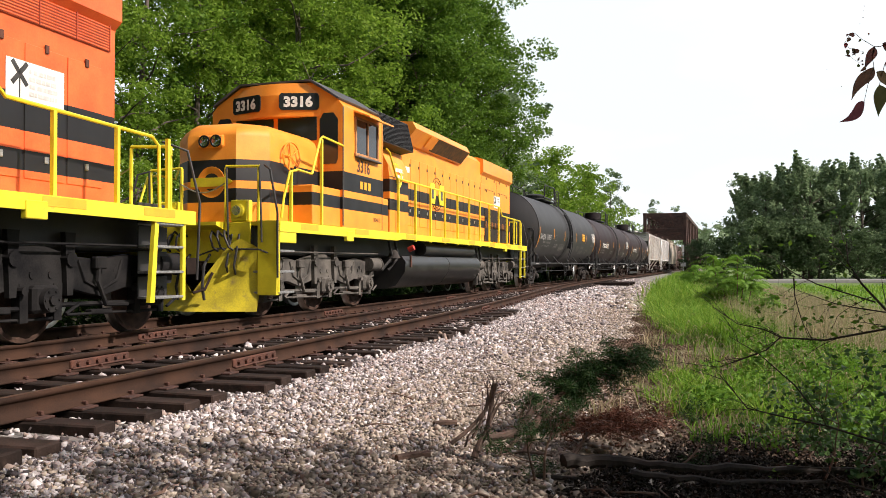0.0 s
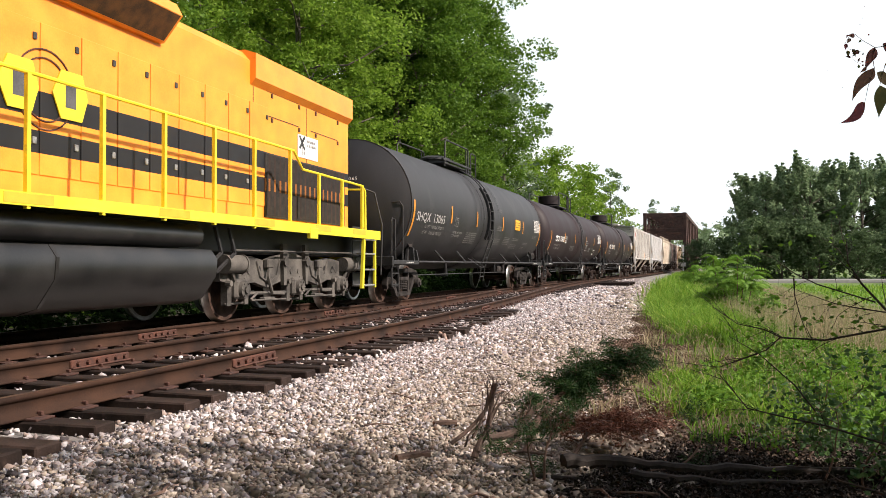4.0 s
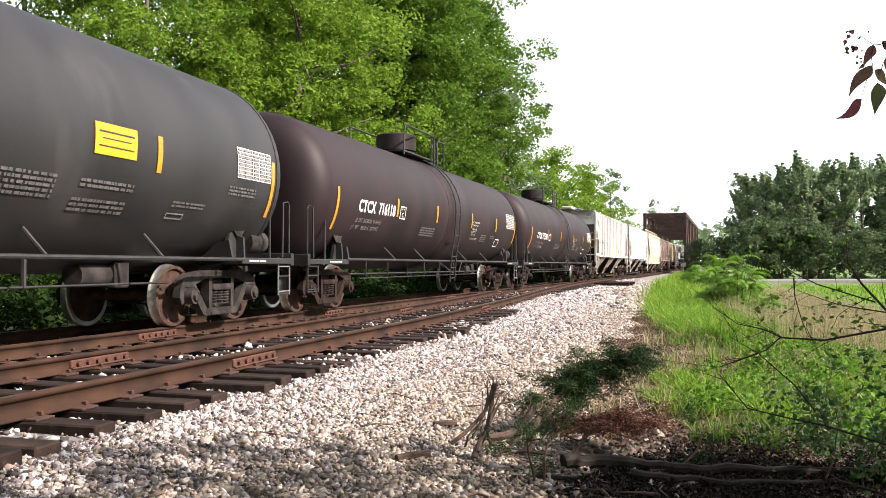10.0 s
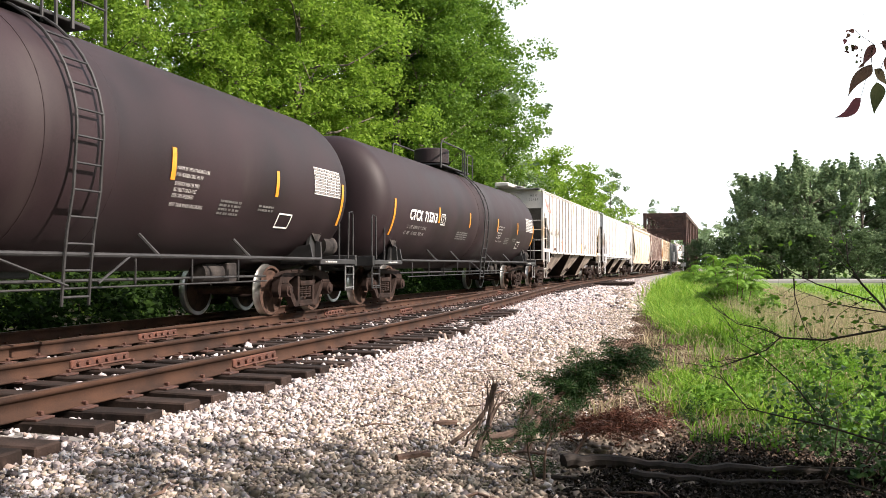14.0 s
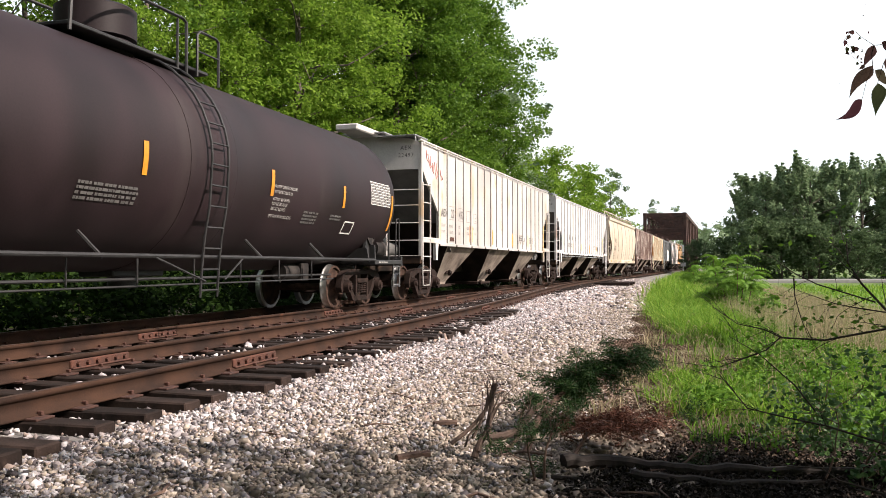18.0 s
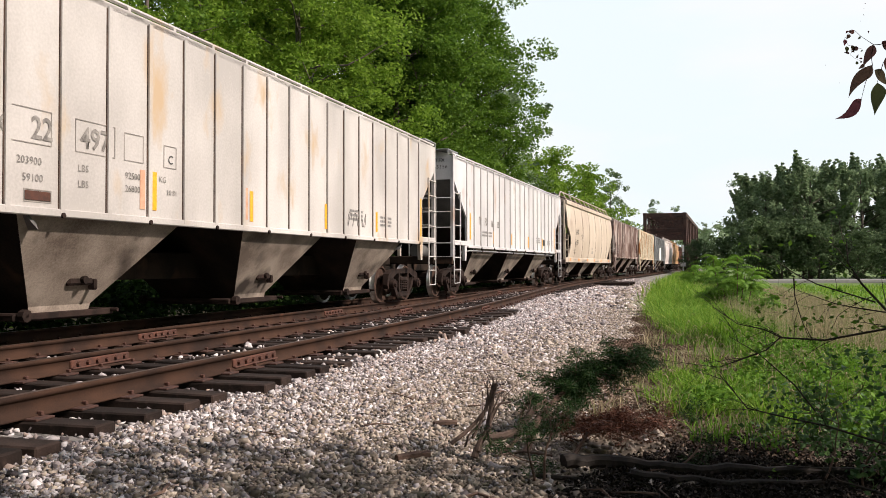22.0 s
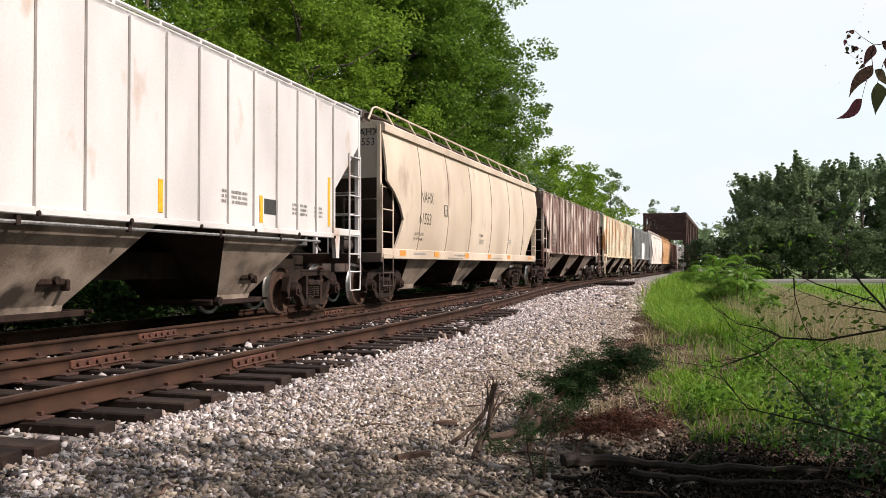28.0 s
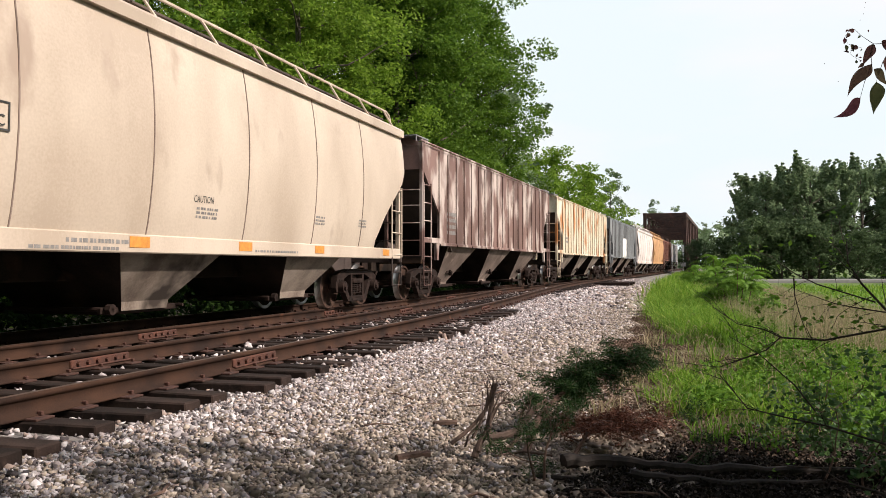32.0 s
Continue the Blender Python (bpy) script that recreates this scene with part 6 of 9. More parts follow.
    if number:
        letters(number, 0.26, NUMBER_BROWN, cab, (6.05, 1.508, 2.86), (-1, 0, 0), (0, 0, 1), label="dark brown cab number", squeeze=0.92, bold=0.008)
    letters("SD40-2", 0.09, INK, cab, (5.2, 1.508, 1.86), (-1, 0, 0), (0, 0, 1), label="small dark model lettering")
    for x in (5.35, 5.55, 5.75):
        part("owner_mark", Geo().box(x, x + 0.13, 1.5, 1.508, 2.51, 2.67, 0.001), REFLECT, cab, "plain yellow bar")
    # box between nose and sill on the walkway ahead of the cab
    part("battery_box", Geo().box(4.3, 6.68, 0.9, 1.47, 1.67, 2.42, 0.02), cab_paint, loco, "striped equipment box on the walkway")
    part("battery_box", Geo().box(6.72, 7.75, 0.96, 1.46, 1.67, 2.42, 0.02), cab_paint, loco)
    # nose fittings: headlights, herald, brake wheel
    hl = part("headlight_housing", Geo().box(8.68, 8.77, -0.26, 0.26, 3.02, 3.24, 0.03), plain, loco)
    for y in (-0.12, 0.12):
        part("headlight", Geo().revolve([(8.77, 0.0), (8.78, 0.085), (8.785, 0.095), (8.76, 0.10), (8.75, 0.0)], "x", (0, y, 3.13), 16), LENS, hl, "round clear headlight")
        part("headlight_ring", Geo().tube([(8.78, y + 0.1 * math.cos(a), 3.13 + 0.1 * math.sin(a)) for a in np.linspace(0, 2 * math.pi, 20)], 0.016, 5), TRUCK_BLACK, hl)
    g = Geo().revolve([(8.70, 0.0), (8.735, 0.28), (8.70, 0.285)], "x", (0, 0.0, 2.40), 20)
    hd = part("herald", g, plain, loco, "round orange herald with a yellow bar")
    part("herald_bar", Geo().prism([(-0.42, 2.32), (0.3, 2.32), (0.45, 2.40), (0.3, 2.48), (-0.42, 2.48)], "x", 8.73, 8.745), YELLOW, hd)
    g = Geo().revolve([(0.985, 0.0), (0.985, 0.07), (1.0, 0.07)], "y", (7.75, 0, 2.95), 12)
    ring = [(7.75 + 0.27 * math.cos(a), 1.02, 2.95 + 0.27 * math.sin(a)) for a in np.linspace(0, 2 * math.pi, 22)]
    g.tube(ring, 0.016, 6)
    for a in np.linspace(0, 2 * math.pi, 6)[:-1]:
        g.tube([(7.75, 1.0, 2.95), (7.75 + 0.27 * math.cos(a), 1.02, 2.95 + 0.27 * math.sin(a))], 0.013, 6)
    g.box(7.6, 7.9, 0.93, 0.98, 2.75, 3.15, 0.01)
    part("hand_brake_wheel", g, plain, loco, "spoked orange hand brake wheel")
    # long hood
    prof = [(-0.95, 1.67), (-0.95, 4.42), (-0.80, 4.58), (0.80, 4.58), (0.95, 4.42), (0.95, 1.67)]
    hood = part("long_hood", Geo().prism(prof, "x", 4.8, tail), hood_paint, loco, "long striped engine hood")
    part("hood_roof", Geo().box(tail + 0.2, 4.6, -0.72, 0.72, 4.58, 4.62, 0.01), ROOF_GREY, hood)
    # doors along the hood
    x = 2.9
    while x > -5.6:
        d = part("hood_door", Geo().box(x - 0.66, x, 0.948, 0.966, 1.95, 3.72, 0.006), hood_paint, hood)
        part("latch", Geo().box(x - 0.62, x - 0.56, 0.966, 0.985, 3.5, 3.58, 0.004), INK, d)
        part("latch", Geo().box(x - 0.62, x - 0.56, 0.966, 0.985, 2.3, 2.38, 0.004), STEEL, d)
        x -= 0.69
    # blower duct bulge behind the cab
    rings = []
    for z, yy in ((1.67, 1.42), (2.9, 1.42), (3.25, 1.38), (3.5, 1.25), (3.62, 1.0)):
        rings.append([(4.2, 0.94, z), (2.95, 0.94, z), (2.95, yy, z), (4.2, yy, z)])
    part("blower_duct", Geo().loft(rings), hood_paint, loco, "rounded blower duct bulge")
    # intake with upright louvres
    g = Geo().prism([(0.9, 3.72), (1.30, 3.78), (1.14, 4.50), (0.8, 4.58)], "x", 2.25, 4.62)
    gi = part("air_intake", g, GRILLE, loco, "black louvred air intake")
    for i in range(30):
        xx = 2.3 + i * 0.078
        part("louvre", Geo().prism([(1.29, 3.80), (1.325, 3.80), (1.165, 4.48), (1.13, 4.48)], "x", xx, xx + 0.022), BLACK, gi)
    g = Geo().prism([(-0.9, 3.72), (-1.30, 3.78), (-1.14, 4.50), (-0.8, 4.58)], "x", 2.25, 4.62)
    part("air_intake", g, GRILLE, loco)
    # flared dynamic-brake box; the screen under its lip is orange darkened for shade
    for sd in (1, -1):
        db = part("brake_blister", Geo().prism([(sd * 0.9, 4.06), (sd * 1.02, 4.06), (sd * 1.32, 4.42), (sd * 1.22, 4.60), (sd * 0.7, 4.64)], "x", 2.1, -2.85), plain, loco, "flared orange dynamic-brake box")
        part("screen", Geo().add([(0.3, sd * 1.045, 4.08), (-2.8, sd * 1.045, 4.08), (-2.8, sd * 1.318, 4.405), (0.3, sd * 1.318, 4.405), (0.3, sd * 1.02, 4.09), (-2.8, sd * 1.02, 4.09), (-2.8, sd * 1.29, 4.41), (0.3, sd * 1.29, 4.41)],
                                  [(0, 1, 2, 3), (7, 6, 5, 4), (0, 3, 7, 4), (1, 5, 6, 2)]), SCREEN, db)
        part("access_panel", Geo().add([(0.9, sd * 1.09, 4.12), (0.3, sd * 1.09, 4.12), (0.3, sd * 1.31, 4.39), (0.9, sd * 1.31, 4.39), (0.9, sd * 1.12, 4.10), (0.3, sd * 1.12, 4.10), (0.3, sd * 1.34, 4.37), (0.9, sd * 1.34, 4.37)],
                                        [(0, 1, 2, 3), (4, 5, 6, 7), (0, 4, 7, 3), (1, 5, 6, 2), (3, 2, 6, 7), (0, 1, 5, 4)]), plain, db)
    # radiator section at the rear: flared intakes over the corrugated grille
    for sd in (1, -1):
        part("radiator_flare", Geo().prism([(sd * 0.94, 4.0), (sd * 1.06, 4.12), (sd * 1.06, 4.55), (sd * 0.85, 4.62), (sd * 0.7, 4.62)], "x", -5.4, tail), plain, loco, "flared radiator top")
        if not front_detail:
            # upright slats of the intake at the top, plain hood doors and a notice board below
            if sd > 0:
                gi2 = part("radiator_grille", Geo().box(-5.5, tail + 0.12, 0.95, 0.97, 3.70, 4.38, 0.006), GRILLE_RED, loco, "slatted red radiator intake")
                for i in range(18):
                    part("grille_bar", Geo().box(-5.5, tail + 0.12, 0.965, 0.98, 3.715 + i * 0.0365, 3.732 + i * 0.0365, 0.003), plain, gi2)
                for i in range(6):
                    part("grille_stay", Geo().box(-5.5 - i * 0.63, -5.515 - i * 0.63, 0.965, 0.988, 3.70, 4.38, 0.003), GRILLE_RED, gi2)
                for x0 in (-5.8, -6.5, -7.2, -7.9):
                    part("hood_door", Geo().box(x0 - 0.64, x0, 0.948, 0.964, 1.9, 3.45, 0.006), hood_paint, hood)
                    part("latch", Geo().box(x0 - 0.3, x0 - 0.36, 0.964, 0.985, 2.1, 2.18, 0.004), STEEL, hood)
                    part("latch", Geo().box(x0 - 0.3, x0 - 0.36, 0.964, 0.985, 3.4, 3.5, 0.004), RUST, hood)
                nb = part("notice_board", Geo().box(-6.9, -7.82, 0.966, 0.974, 2.76, 3.23, 0.003), WHITE, loco, "white safety notice with a crossed mark")
                g = Geo()
                for a in (0.6, -0.6):
                    g.box(-0.17, 0.17, 0, 0.006, -0.028, 0.028, 0.001, m=Matrix.Translation((-7.10, 0.974, 3.08)) @ Matrix.Rotation(a * 1.4, 4, "Y"))
                g.box(-7.09, -7.11, 0.974, 0.979, 2.8, 3.08, 0.001)
                part("crossed_mark", g, INK, nb)
                part("small_print", bars(4, -7.25, 3.1, 0.05, 0.45, y=0.978), PALE_PRINT, nb)
            continue
        gr = part("radiator_grille", Geo().box(-5.9, -9.45, sd * 0.95, sd * 0.985, 1.76, 2.90, 0.006), striped("grille_paint", (0.012, 0.012, 0.012), (0.035, 0.03, 0.028), ((2.23, 2.45),), ((0.25, 0.09, 0.02), (0.4, 0.16, 0.04)), 0.7) if sd > 0 else GRILLE, loco, "corrugated black radiator grille")
        if sd > 0:
            for i in range(50):
                xx = -5.93 - i * 0.0695
                part("grille_bar", Geo().prism([(xx, 0.984), (xx - 0.02, 1.015), (xx - 0.035, 0.984)], "z", 1.79, 2.88), GRILLE_RUST if i % 3 == 1 else GRILLE, gr)
            for x0, z0 in ((-5.85, 4.02), (-7.7, 4.02), (-5.85, 3.58), (-7.7, 3.58)):
                part("panel_line", Geo().box(x0 - 0.1, x0 - 1.42, 0.95, 0.957, z0 - 0.008, z0 + 0.008, 0.001), RUST, hood)
                part("hinge", Geo().box(x0 - 0.3, x0 - 0.36, 0.95, 0.97, z0 - 0.1, z0 - 0.02, 0.004), RUST, hood)
                part("hinge", Geo().box(x0 - 1.4, x0 - 1.46, 0.95, 0.97, z0 - 0.1, z0 - 0.02, 0.004), RUST, hood)
            nb = part("notice_board", Geo().box(-7.22, -8.12, 0.952, 0.962, 3.0, 3.44, 0.003), WHITE, loco, "white safety notice with a crossed mark")
            g = Geo()
            for a in (0.6, -0.6):
                g.box(-0.17, 0.17, 0, 0.006, -0.028, 0.028, 0.001, m=Matrix.Translation((-7.40, 0.962, 3.29)) @ Matrix.Rotation(a * 1.4, 4, "Y"))
            g.box(-7.39, -7.41, 0.962, 0.967, 3.04, 3.29, 0.001)
            part("crossed_mark", g, INK, nb)
            part("small_print", bars(2, -7.62, 3.32, 0.05, 0.42, y=0.966).cyl((-7.5, 0.962, 3.10), (-7.5, 0.967, 3.10), 0.035, n=12), GREYMARK, nb)
    for i in range(3):
        xx = -6.2 - i * 1.2
        part("roof_fan", Geo().cyl((xx, 0, 4.6), (xx, 0, 4.72), 0.55, n=24), ROOF_GREY, loco)
    part("exhaust_stack", Geo().box(-0.6, 0.2, -0.25, 0.25, 4.6, 4.78, 0.02), ROOF_GREY, loco)
    part("horn", Geo().tube([(4.2, 0.3, 4.6), (4.2, 0.3, 4.8), (4.5, 0.3, 4.82)], 0.04, 8), ROOF_GREY, loco)
    for sd, y in ((1, 0.82), (1, -0.82)):
        part("marker_light", Geo().cyl((tail, y, 4.05), (tail - 0.1, y, 4.05), 0.07, n=10), plain, loco)
    if front_detail:
        g = Geo()
        for rad in (0.47, 0.37):
            g.tube([(rad * math.cos(a) - 0.62, 0.972, 2.95 + rad * math.sin(a)) for a in np.linspace(0, 2 * math.pi, 33)], 0.011, 4)
        m = part("emblem", g, RUST, loco, "round emblem with two yellow shields")
        for x0 in (0.02, -0.80):
            part("shield", Geo().prism([(x0 - 0.06, 2.66), (x0 + 0.08, 2.95), (x0 - 0.06, 3.24), (x0 - 0.42, 3.24), (x0 - 0.52, 2.95), (x0 - 0.42, 2.66)], "y", 0.972, 0.99), YELLOW, m)
            part("shield_mark", Geo().prism([(x0 - 0.13, 2.80), (x0 - 0.13, 3.10), (x0 - 0.31, 3.10), (x0 - 0.31, 2.80)], "y", 0.988, 0.993), ROOF_GREY, m)
        for x0, z0 in ((2.55, 3.48), (1.95, 3.42)):
            part("notice", Geo().box(x0 - 0.3, x0, 0.966, 0.972, z0 - 0.09, z0 + 0.06, 0.001), WHITE, loco, "small white notice on a hood door")
        g = Geo().tube([(3.62 + 0.14 * math.sin(a), 1.43 - 0.10 * max(0, math.cos(a)), 3.05 + 0.28 * math.cos(a)) for a in np.linspace(0, 2 * math.pi, 22)], 0.03, 4)
        part("ribbon_sign", g, YELLOW, loco, "yellow looped ribbon sign on the duct")
        part("ribbon_print", bars(2, 3.85, 3.12, 0.09, 0.5, y=1.432), WHITE, loco)
        letters("Our Goal Every Day", 0.06, RUST, loco, (3.95, 1.428, 2.72), (-1, 0, 0), (0, 0, 1), label="small brown motto lettering", squeeze=0.9)
        part("duct_seam", Geo().box(2.95, 4.2, 1.415, 1.425, 2.97, 2.985, 0.001), INK, loco)
        part("duct_seam", Geo().box(2.95, 4.2, 1.415, 1.425, 2.40, 2.415, 0.001), INK, loco)
        for x0 in (-5.5, -7.6):
            part("hood_seam", Geo().box(x0 - 0.015, x0, 0.95, 0.957, 1.7, 4.0, 0.001), RUST, hood)
        part("roof_horn", Geo().tube([(-2.9, 0.45, 4.6), (-2.9, 0.5, 4.75), (-3.3, 0.5, 4.77)], 0.07, 8).tube([(-3.3, 0.5, 4.6), (-3.3, 0.5, 4.72), (-3.7, 0.5, 4.74)], 0.06, 8), ROOF_GREY, loco, "dark roof horn")
    # handrails
    posts = (9.05, 7.85, 3.8, 2.61, 1.43, 0.2, -0.98, -2.2, -3.42, -4.6, -5.86, -7.05, -8.15, -9.22)
    for sd in (1, -1):
        y = 1.48 * sd
        for x in posts:
            top = {9.05: 2.55, 7.85: 3.3}.get(x, 2.93 if x > -6 else 2.62)
            g = Geo().prism([(x - 0.026, y - 0.025 * sd), (x + 0.026, y - 0.025 * sd), (x + 0.026, y + 0.025 * sd), (x - 0.026, y + 0.025 * sd)], "z", 1.5 if x > -6 else 1.5, top)
            part("handrail_post", g, YELLOW, loco)
        part("handrail", rail_bar([(9.4, y, 1.72), (9.3, y, 2.1), (9.1, y, 2.55), (8.8, y, 2.62), (8.25, y, 2.6), (7.9, y, 3.3), (7.8, y, 3.36), (6.95, y * 1.02, 3.3)]), YELLOW, loco, "yellow pipe handrail")
        part("handrail", rail_bar([(4.6, y * 1.02, 3.55), (4.35, y, 3.5), (3.95, y, 3.0), (3.8, y, 2.95), (-6.0, y, 2.93), (-6.35, y, 2.64), (rear + 1.0, y, 2.60), (rear + 0.85, y, 2.5), (rear + 0.82, y, 1.6)]), YELLOW, loco, "yellow pipe handrail")
    # ends: footplates, steps, plow, coupler gear
    for sd, xe in ((1, 9.5), (-1, rear)):
        for y in (-1, 1):
            if sd > 0:
                g = Geo().box(xe, xe + 0.08, y * 1.12, y * 1.5, 0.40, 1.68, 0.012)
                g.box(xe - 0.62, xe + 0.02, y * 1.46, y * 1.5, 1.30, 1.66, 0.01)
                st = part("step_panel", g, YELLOW, loco, "yellow step well panel")
                for z in (0.42, 0.78, 1.14):
                    part("step", Geo().box(xe - 0.55, xe + 0.05, y * 0.95, y * 1.5, z, z + 0.04, 0.006), STEEL, st)
                part("step_side", Geo().prism([(xe - 0.02, 0.42), (xe + 0.06, 0.42), (xe + 0.06, 1.66), (xe - 0.02, 1.66)], "y", y * 1.47, y * 1.5), YELLOW, st)
            else:
                xl = xe + 0.25
                st = part("step_ladder", Geo().box(xl - 0.03, xl + 0.04, y * 1.44, y * 1.5, 0.42, 1.6, 0.01).prism([(xl + 0.60, 1.6), (xl + 0.68, 1.6), (xl + 0.80, 0.42), (xl + 0.70, 0.42)], "y", y * 1.44, y * 1.5), YELLOW, loco, "yellow stile step ladder")
                for z in (0.46, 0.80, 1.14, 1.45):
                    part("step", Geo().box(xl, xl + 0.66, y * 1.2, y * 1.5, z, z + 0.035, 0.006), STEEL, st)
                    part("riser", Geo().box(xl, xl + 0.66, y * 1.2, y * 1.22, z, z + 0.3, 0.006), BLACK, st)
            part("corner_grab", rail_bar([(xe + sd * 0.06, y * 1.5, 0.7), (xe + sd * 0.1, y * 1.52, 1.8), (xe + sd * 0.05, y * 1.35, 2.55), (xe - sd * 0.2, y * 1.1, 2.66)], 0.02), BLACK, loco, "black corner grab iron")
        for y in (-1.1, -0.45, 0.45, 1.1):
            part("end_post", Geo().tube([(xe, y, 1.67), (xe, y, 2.62)], 0.028, 6), YELLOW, loco)
        part("end_handrail", rail_bar([(xe, -1.12, 2.62), (xe, -0.45, 2.64)]), YELLOW, loco)
        part("end_handrail", rail_bar([(xe, 0.45, 2.64), (xe, 1.12, 2.62)]), YELLOW, loco)
        g = Geo()
        g.tube([(xe + sd * 0.02, -0.45 + 0.9 * i / 10, 2.35 - 0.16 * math.sin(math.pi * i / 10)) for i in range(11)], 0.012, 5)
        part("safety_chain", g, STEEL, loco)
        g = Geo().prism([(xe + sd * 0.02, 1.67), (xe + sd * 0.30, 1.66), (xe + sd * 0.30, 1.60), (xe + sd * 0.02, 1.52)], "y", -0.45, 0.45)
        part("drop_step", g, YELLOW, loco)
        part("end_sheet", Geo().box(xe - sd * 0.02, xe + sd * 0.05, -0.95, 0.95, 0.95, 1.66, 0.01), YELLOW, loco)
        # plow, bowed forward to its tip
        if sd > 0:
            vs, fs = [], []
            cols = np.linspace(-1.12, 1.12, 17)
            for k, z in enumerate((0.12, 0.45, 0.85, 1.22)):
                for c in cols:
                    fall = max(0.0, 1 - abs(c) / 0.62)
                    wing = 0.16 * max(0.0, 1 - abs(abs(c) - 0.86) / 0.26)
                    vs.append((xe + 0.10 + (0.34 - 0.08 * k / 3) * (1 - abs(c) / 1.25) - 0.12 * math.sin(k / 3 * math.pi), c, z + (wing - 0.80 * fall if k == 3 else -0.48 * fall if k == 2 else -0.16 * fall if k == 1 else 0)))
            n = len(cols)
            for k in range(3):
                for j in range(n - 1):
                    fs.append((k * n + j, k * n + j + 1, (k + 1) * n + j + 1, (k + 1) * n + j))
            o = len(vs)
            vs += [(x - 0.04, y, z) for x, y, z in vs]
            fs += [tuple(i + o for i in f[::-1]) for f in fs]
            part("plow", Geo().add(vs, fs), YELLOW_WORN, loco, "scraped yellow snow plow", smooth=40)
            # black hoses looped over the pilot, the cut lever and bent grab irons
            for y in (0.30, 0.42, 0.55, -0.3, -0.45):
                part("mu_hose", Geo().tube([(xe + 0.05, y, 1.42), (xe + 0.20, y, 1.50), (xe + 0.30, y * 1.12, 1.40), (xe + 0.28, y * 1.25, 1.22), (xe + 0.14, y * 1.3, 1.16)], 0.02, 6), BLACK, loco, "black rubber hose")
            for y in (0.2, -0.2):
                part("hose", Geo().tube([(xe + 0.1, y, 1.1), (xe + 0.34, y * 1.2, 0.9), (xe + 0.42, y * 1.3, 0.55), (xe + 0.36, y * 1.3, 0.32)], 0.026, 6), BLACK, loco, "black rubber hose")
            part("cut_lever", Geo().tube([(xe + 0.12, 1.35, 1.12), (xe + 0.16, 1.2, 1.18), (xe + 0.18, 0.4, 1.2), (xe + 0.3, 0.1, 1.08)], 0.016, 6), BLACK, loco)
            for y in (0.47, 1.12, -1.12):
                part("grab_iron", rail_bar([(xe - 0.02, y, 2.64), (xe + 0.05, y + 0.02, 2.58), (xe + 0.16, y + 0.12, 1.75), (xe + 0.14, y + 0.12, 1.3)], 0.018), BLACK, loco, "bent black grab iron")
        coupler(loco, xe + sd * 0.35, sd, 0.9)
        for y in (-0.75, -0.6, 0.6, 0.75):
            part("air_hose", Geo().tube([(xe + sd * 0.05, y, 1.45), (xe + sd * 0.18, y * 1.05, 1.2), (xe + sd * 0.22, y, 0.9), (xe + sd * 0.1, y * 0.95, 0.75)], 0.022, 6), BLACK, loco)
        if sd > 0:
            for y in (-0.72, 0.72):
                g = Geo().cyl((xe + 0.02, y, 1.86), (xe + 0.10, y, 1.86), 0.12, n=16)
                g.box(xe - 0.16, xe + 0.02, y - 0.17, y + 0.17, 1.67, 2.05, 0.02)
                dl = part("ditch_light_box", g, YELLOW, loco, "yellow ditch light box")
                part("ditch_light", Geo().cyl((xe + 0.10, y, 1.86), (xe + 0.115, y, 1.86), 0.085, n=14), LENS, dl)
    # the cab end sits a little further forward than the hood's spacing
    for ob in [o for o in bpy.data.objects if o.type == "MESH" and (o.parent == loco or (o.parent and (o.parent.parent == loco or (o.parent.parent and o.parent.parent.parent == loco))))]:
        if ob.data.users == 1:
            co = np.zeros(len(ob.data.vertices) * 3)
            ob.data.vertices.foreach_get("co", co)
            co = co.reshape(-1, 3)
            if 4.2 < co[:, 0].min() and co[:, 0].max() < 9.1 and ob.name.split(".")[0] not in ("handrail", "handrail_post", "sill_block", "jack_pad"):
                co[:, 0] = np.interp(co[:, 0], (4.3, 4.65, 6.72, 8.36, 9.2), (4.4, 4.8, 6.95, 8.9, 9.74))
                ob.data.vertices.foreach_set("co", co.ravel())
                ob.data.update()
    # fuel tank, reservoirs, gear below the frame
    prof = [(-1.35, 1.14), (-1.46, 1.0), (-1.44, 0.75), (-1.2, 0.42), (-0.9, 0.34), (0.9, 0.34), (1.2, 0.42), (1.44, 0.75), (1.46, 1.0), (1.35, 1.14)]
    ft = part("fuel_tank", Geo().prism(prof, "x", 3.25, -3.55), FUEL_BLACK, loco, "rounded black fuel tank", smooth=50)
    part("tank_band", Geo().prism([(y * 1.006, z if z > 0.4 else z - 0.01) for y, z in prof], "x", -0.25, -0.3), FUEL_BLACK, ft)
    g = Geo().cyl((1.3, 1.15, 1.34), (-3.4, 1.15, 1.34), 0.17, n=18)
    part("air_reservoir", g, FUEL_BLACK, loco, "long black air reservoir")
    part("fuel_filler", Geo().cyl((2.6, 1.3, 1.3), (2.6, 1.44, 1.36), 0.07, n=12), surface("red_filler_cap", (0.5, 0.03, 0.02), (0.65, 0.06, 0.04), 9, 0.5), loco, "red fuel filler cap")
    part("sight_glass", Geo().box(2.86, 2.93, 1.44, 1.49, 0.86, 1.16, 0.01), RUST, loco)
    part("bell", Geo().revolve([(1.28, 0.05), (1.24, 0.09), (1.16, 0.12), (1.08, 0.17), (1.07, 0.0)], "z", (3.5, 1.25, 0), 16), CAST, loco)
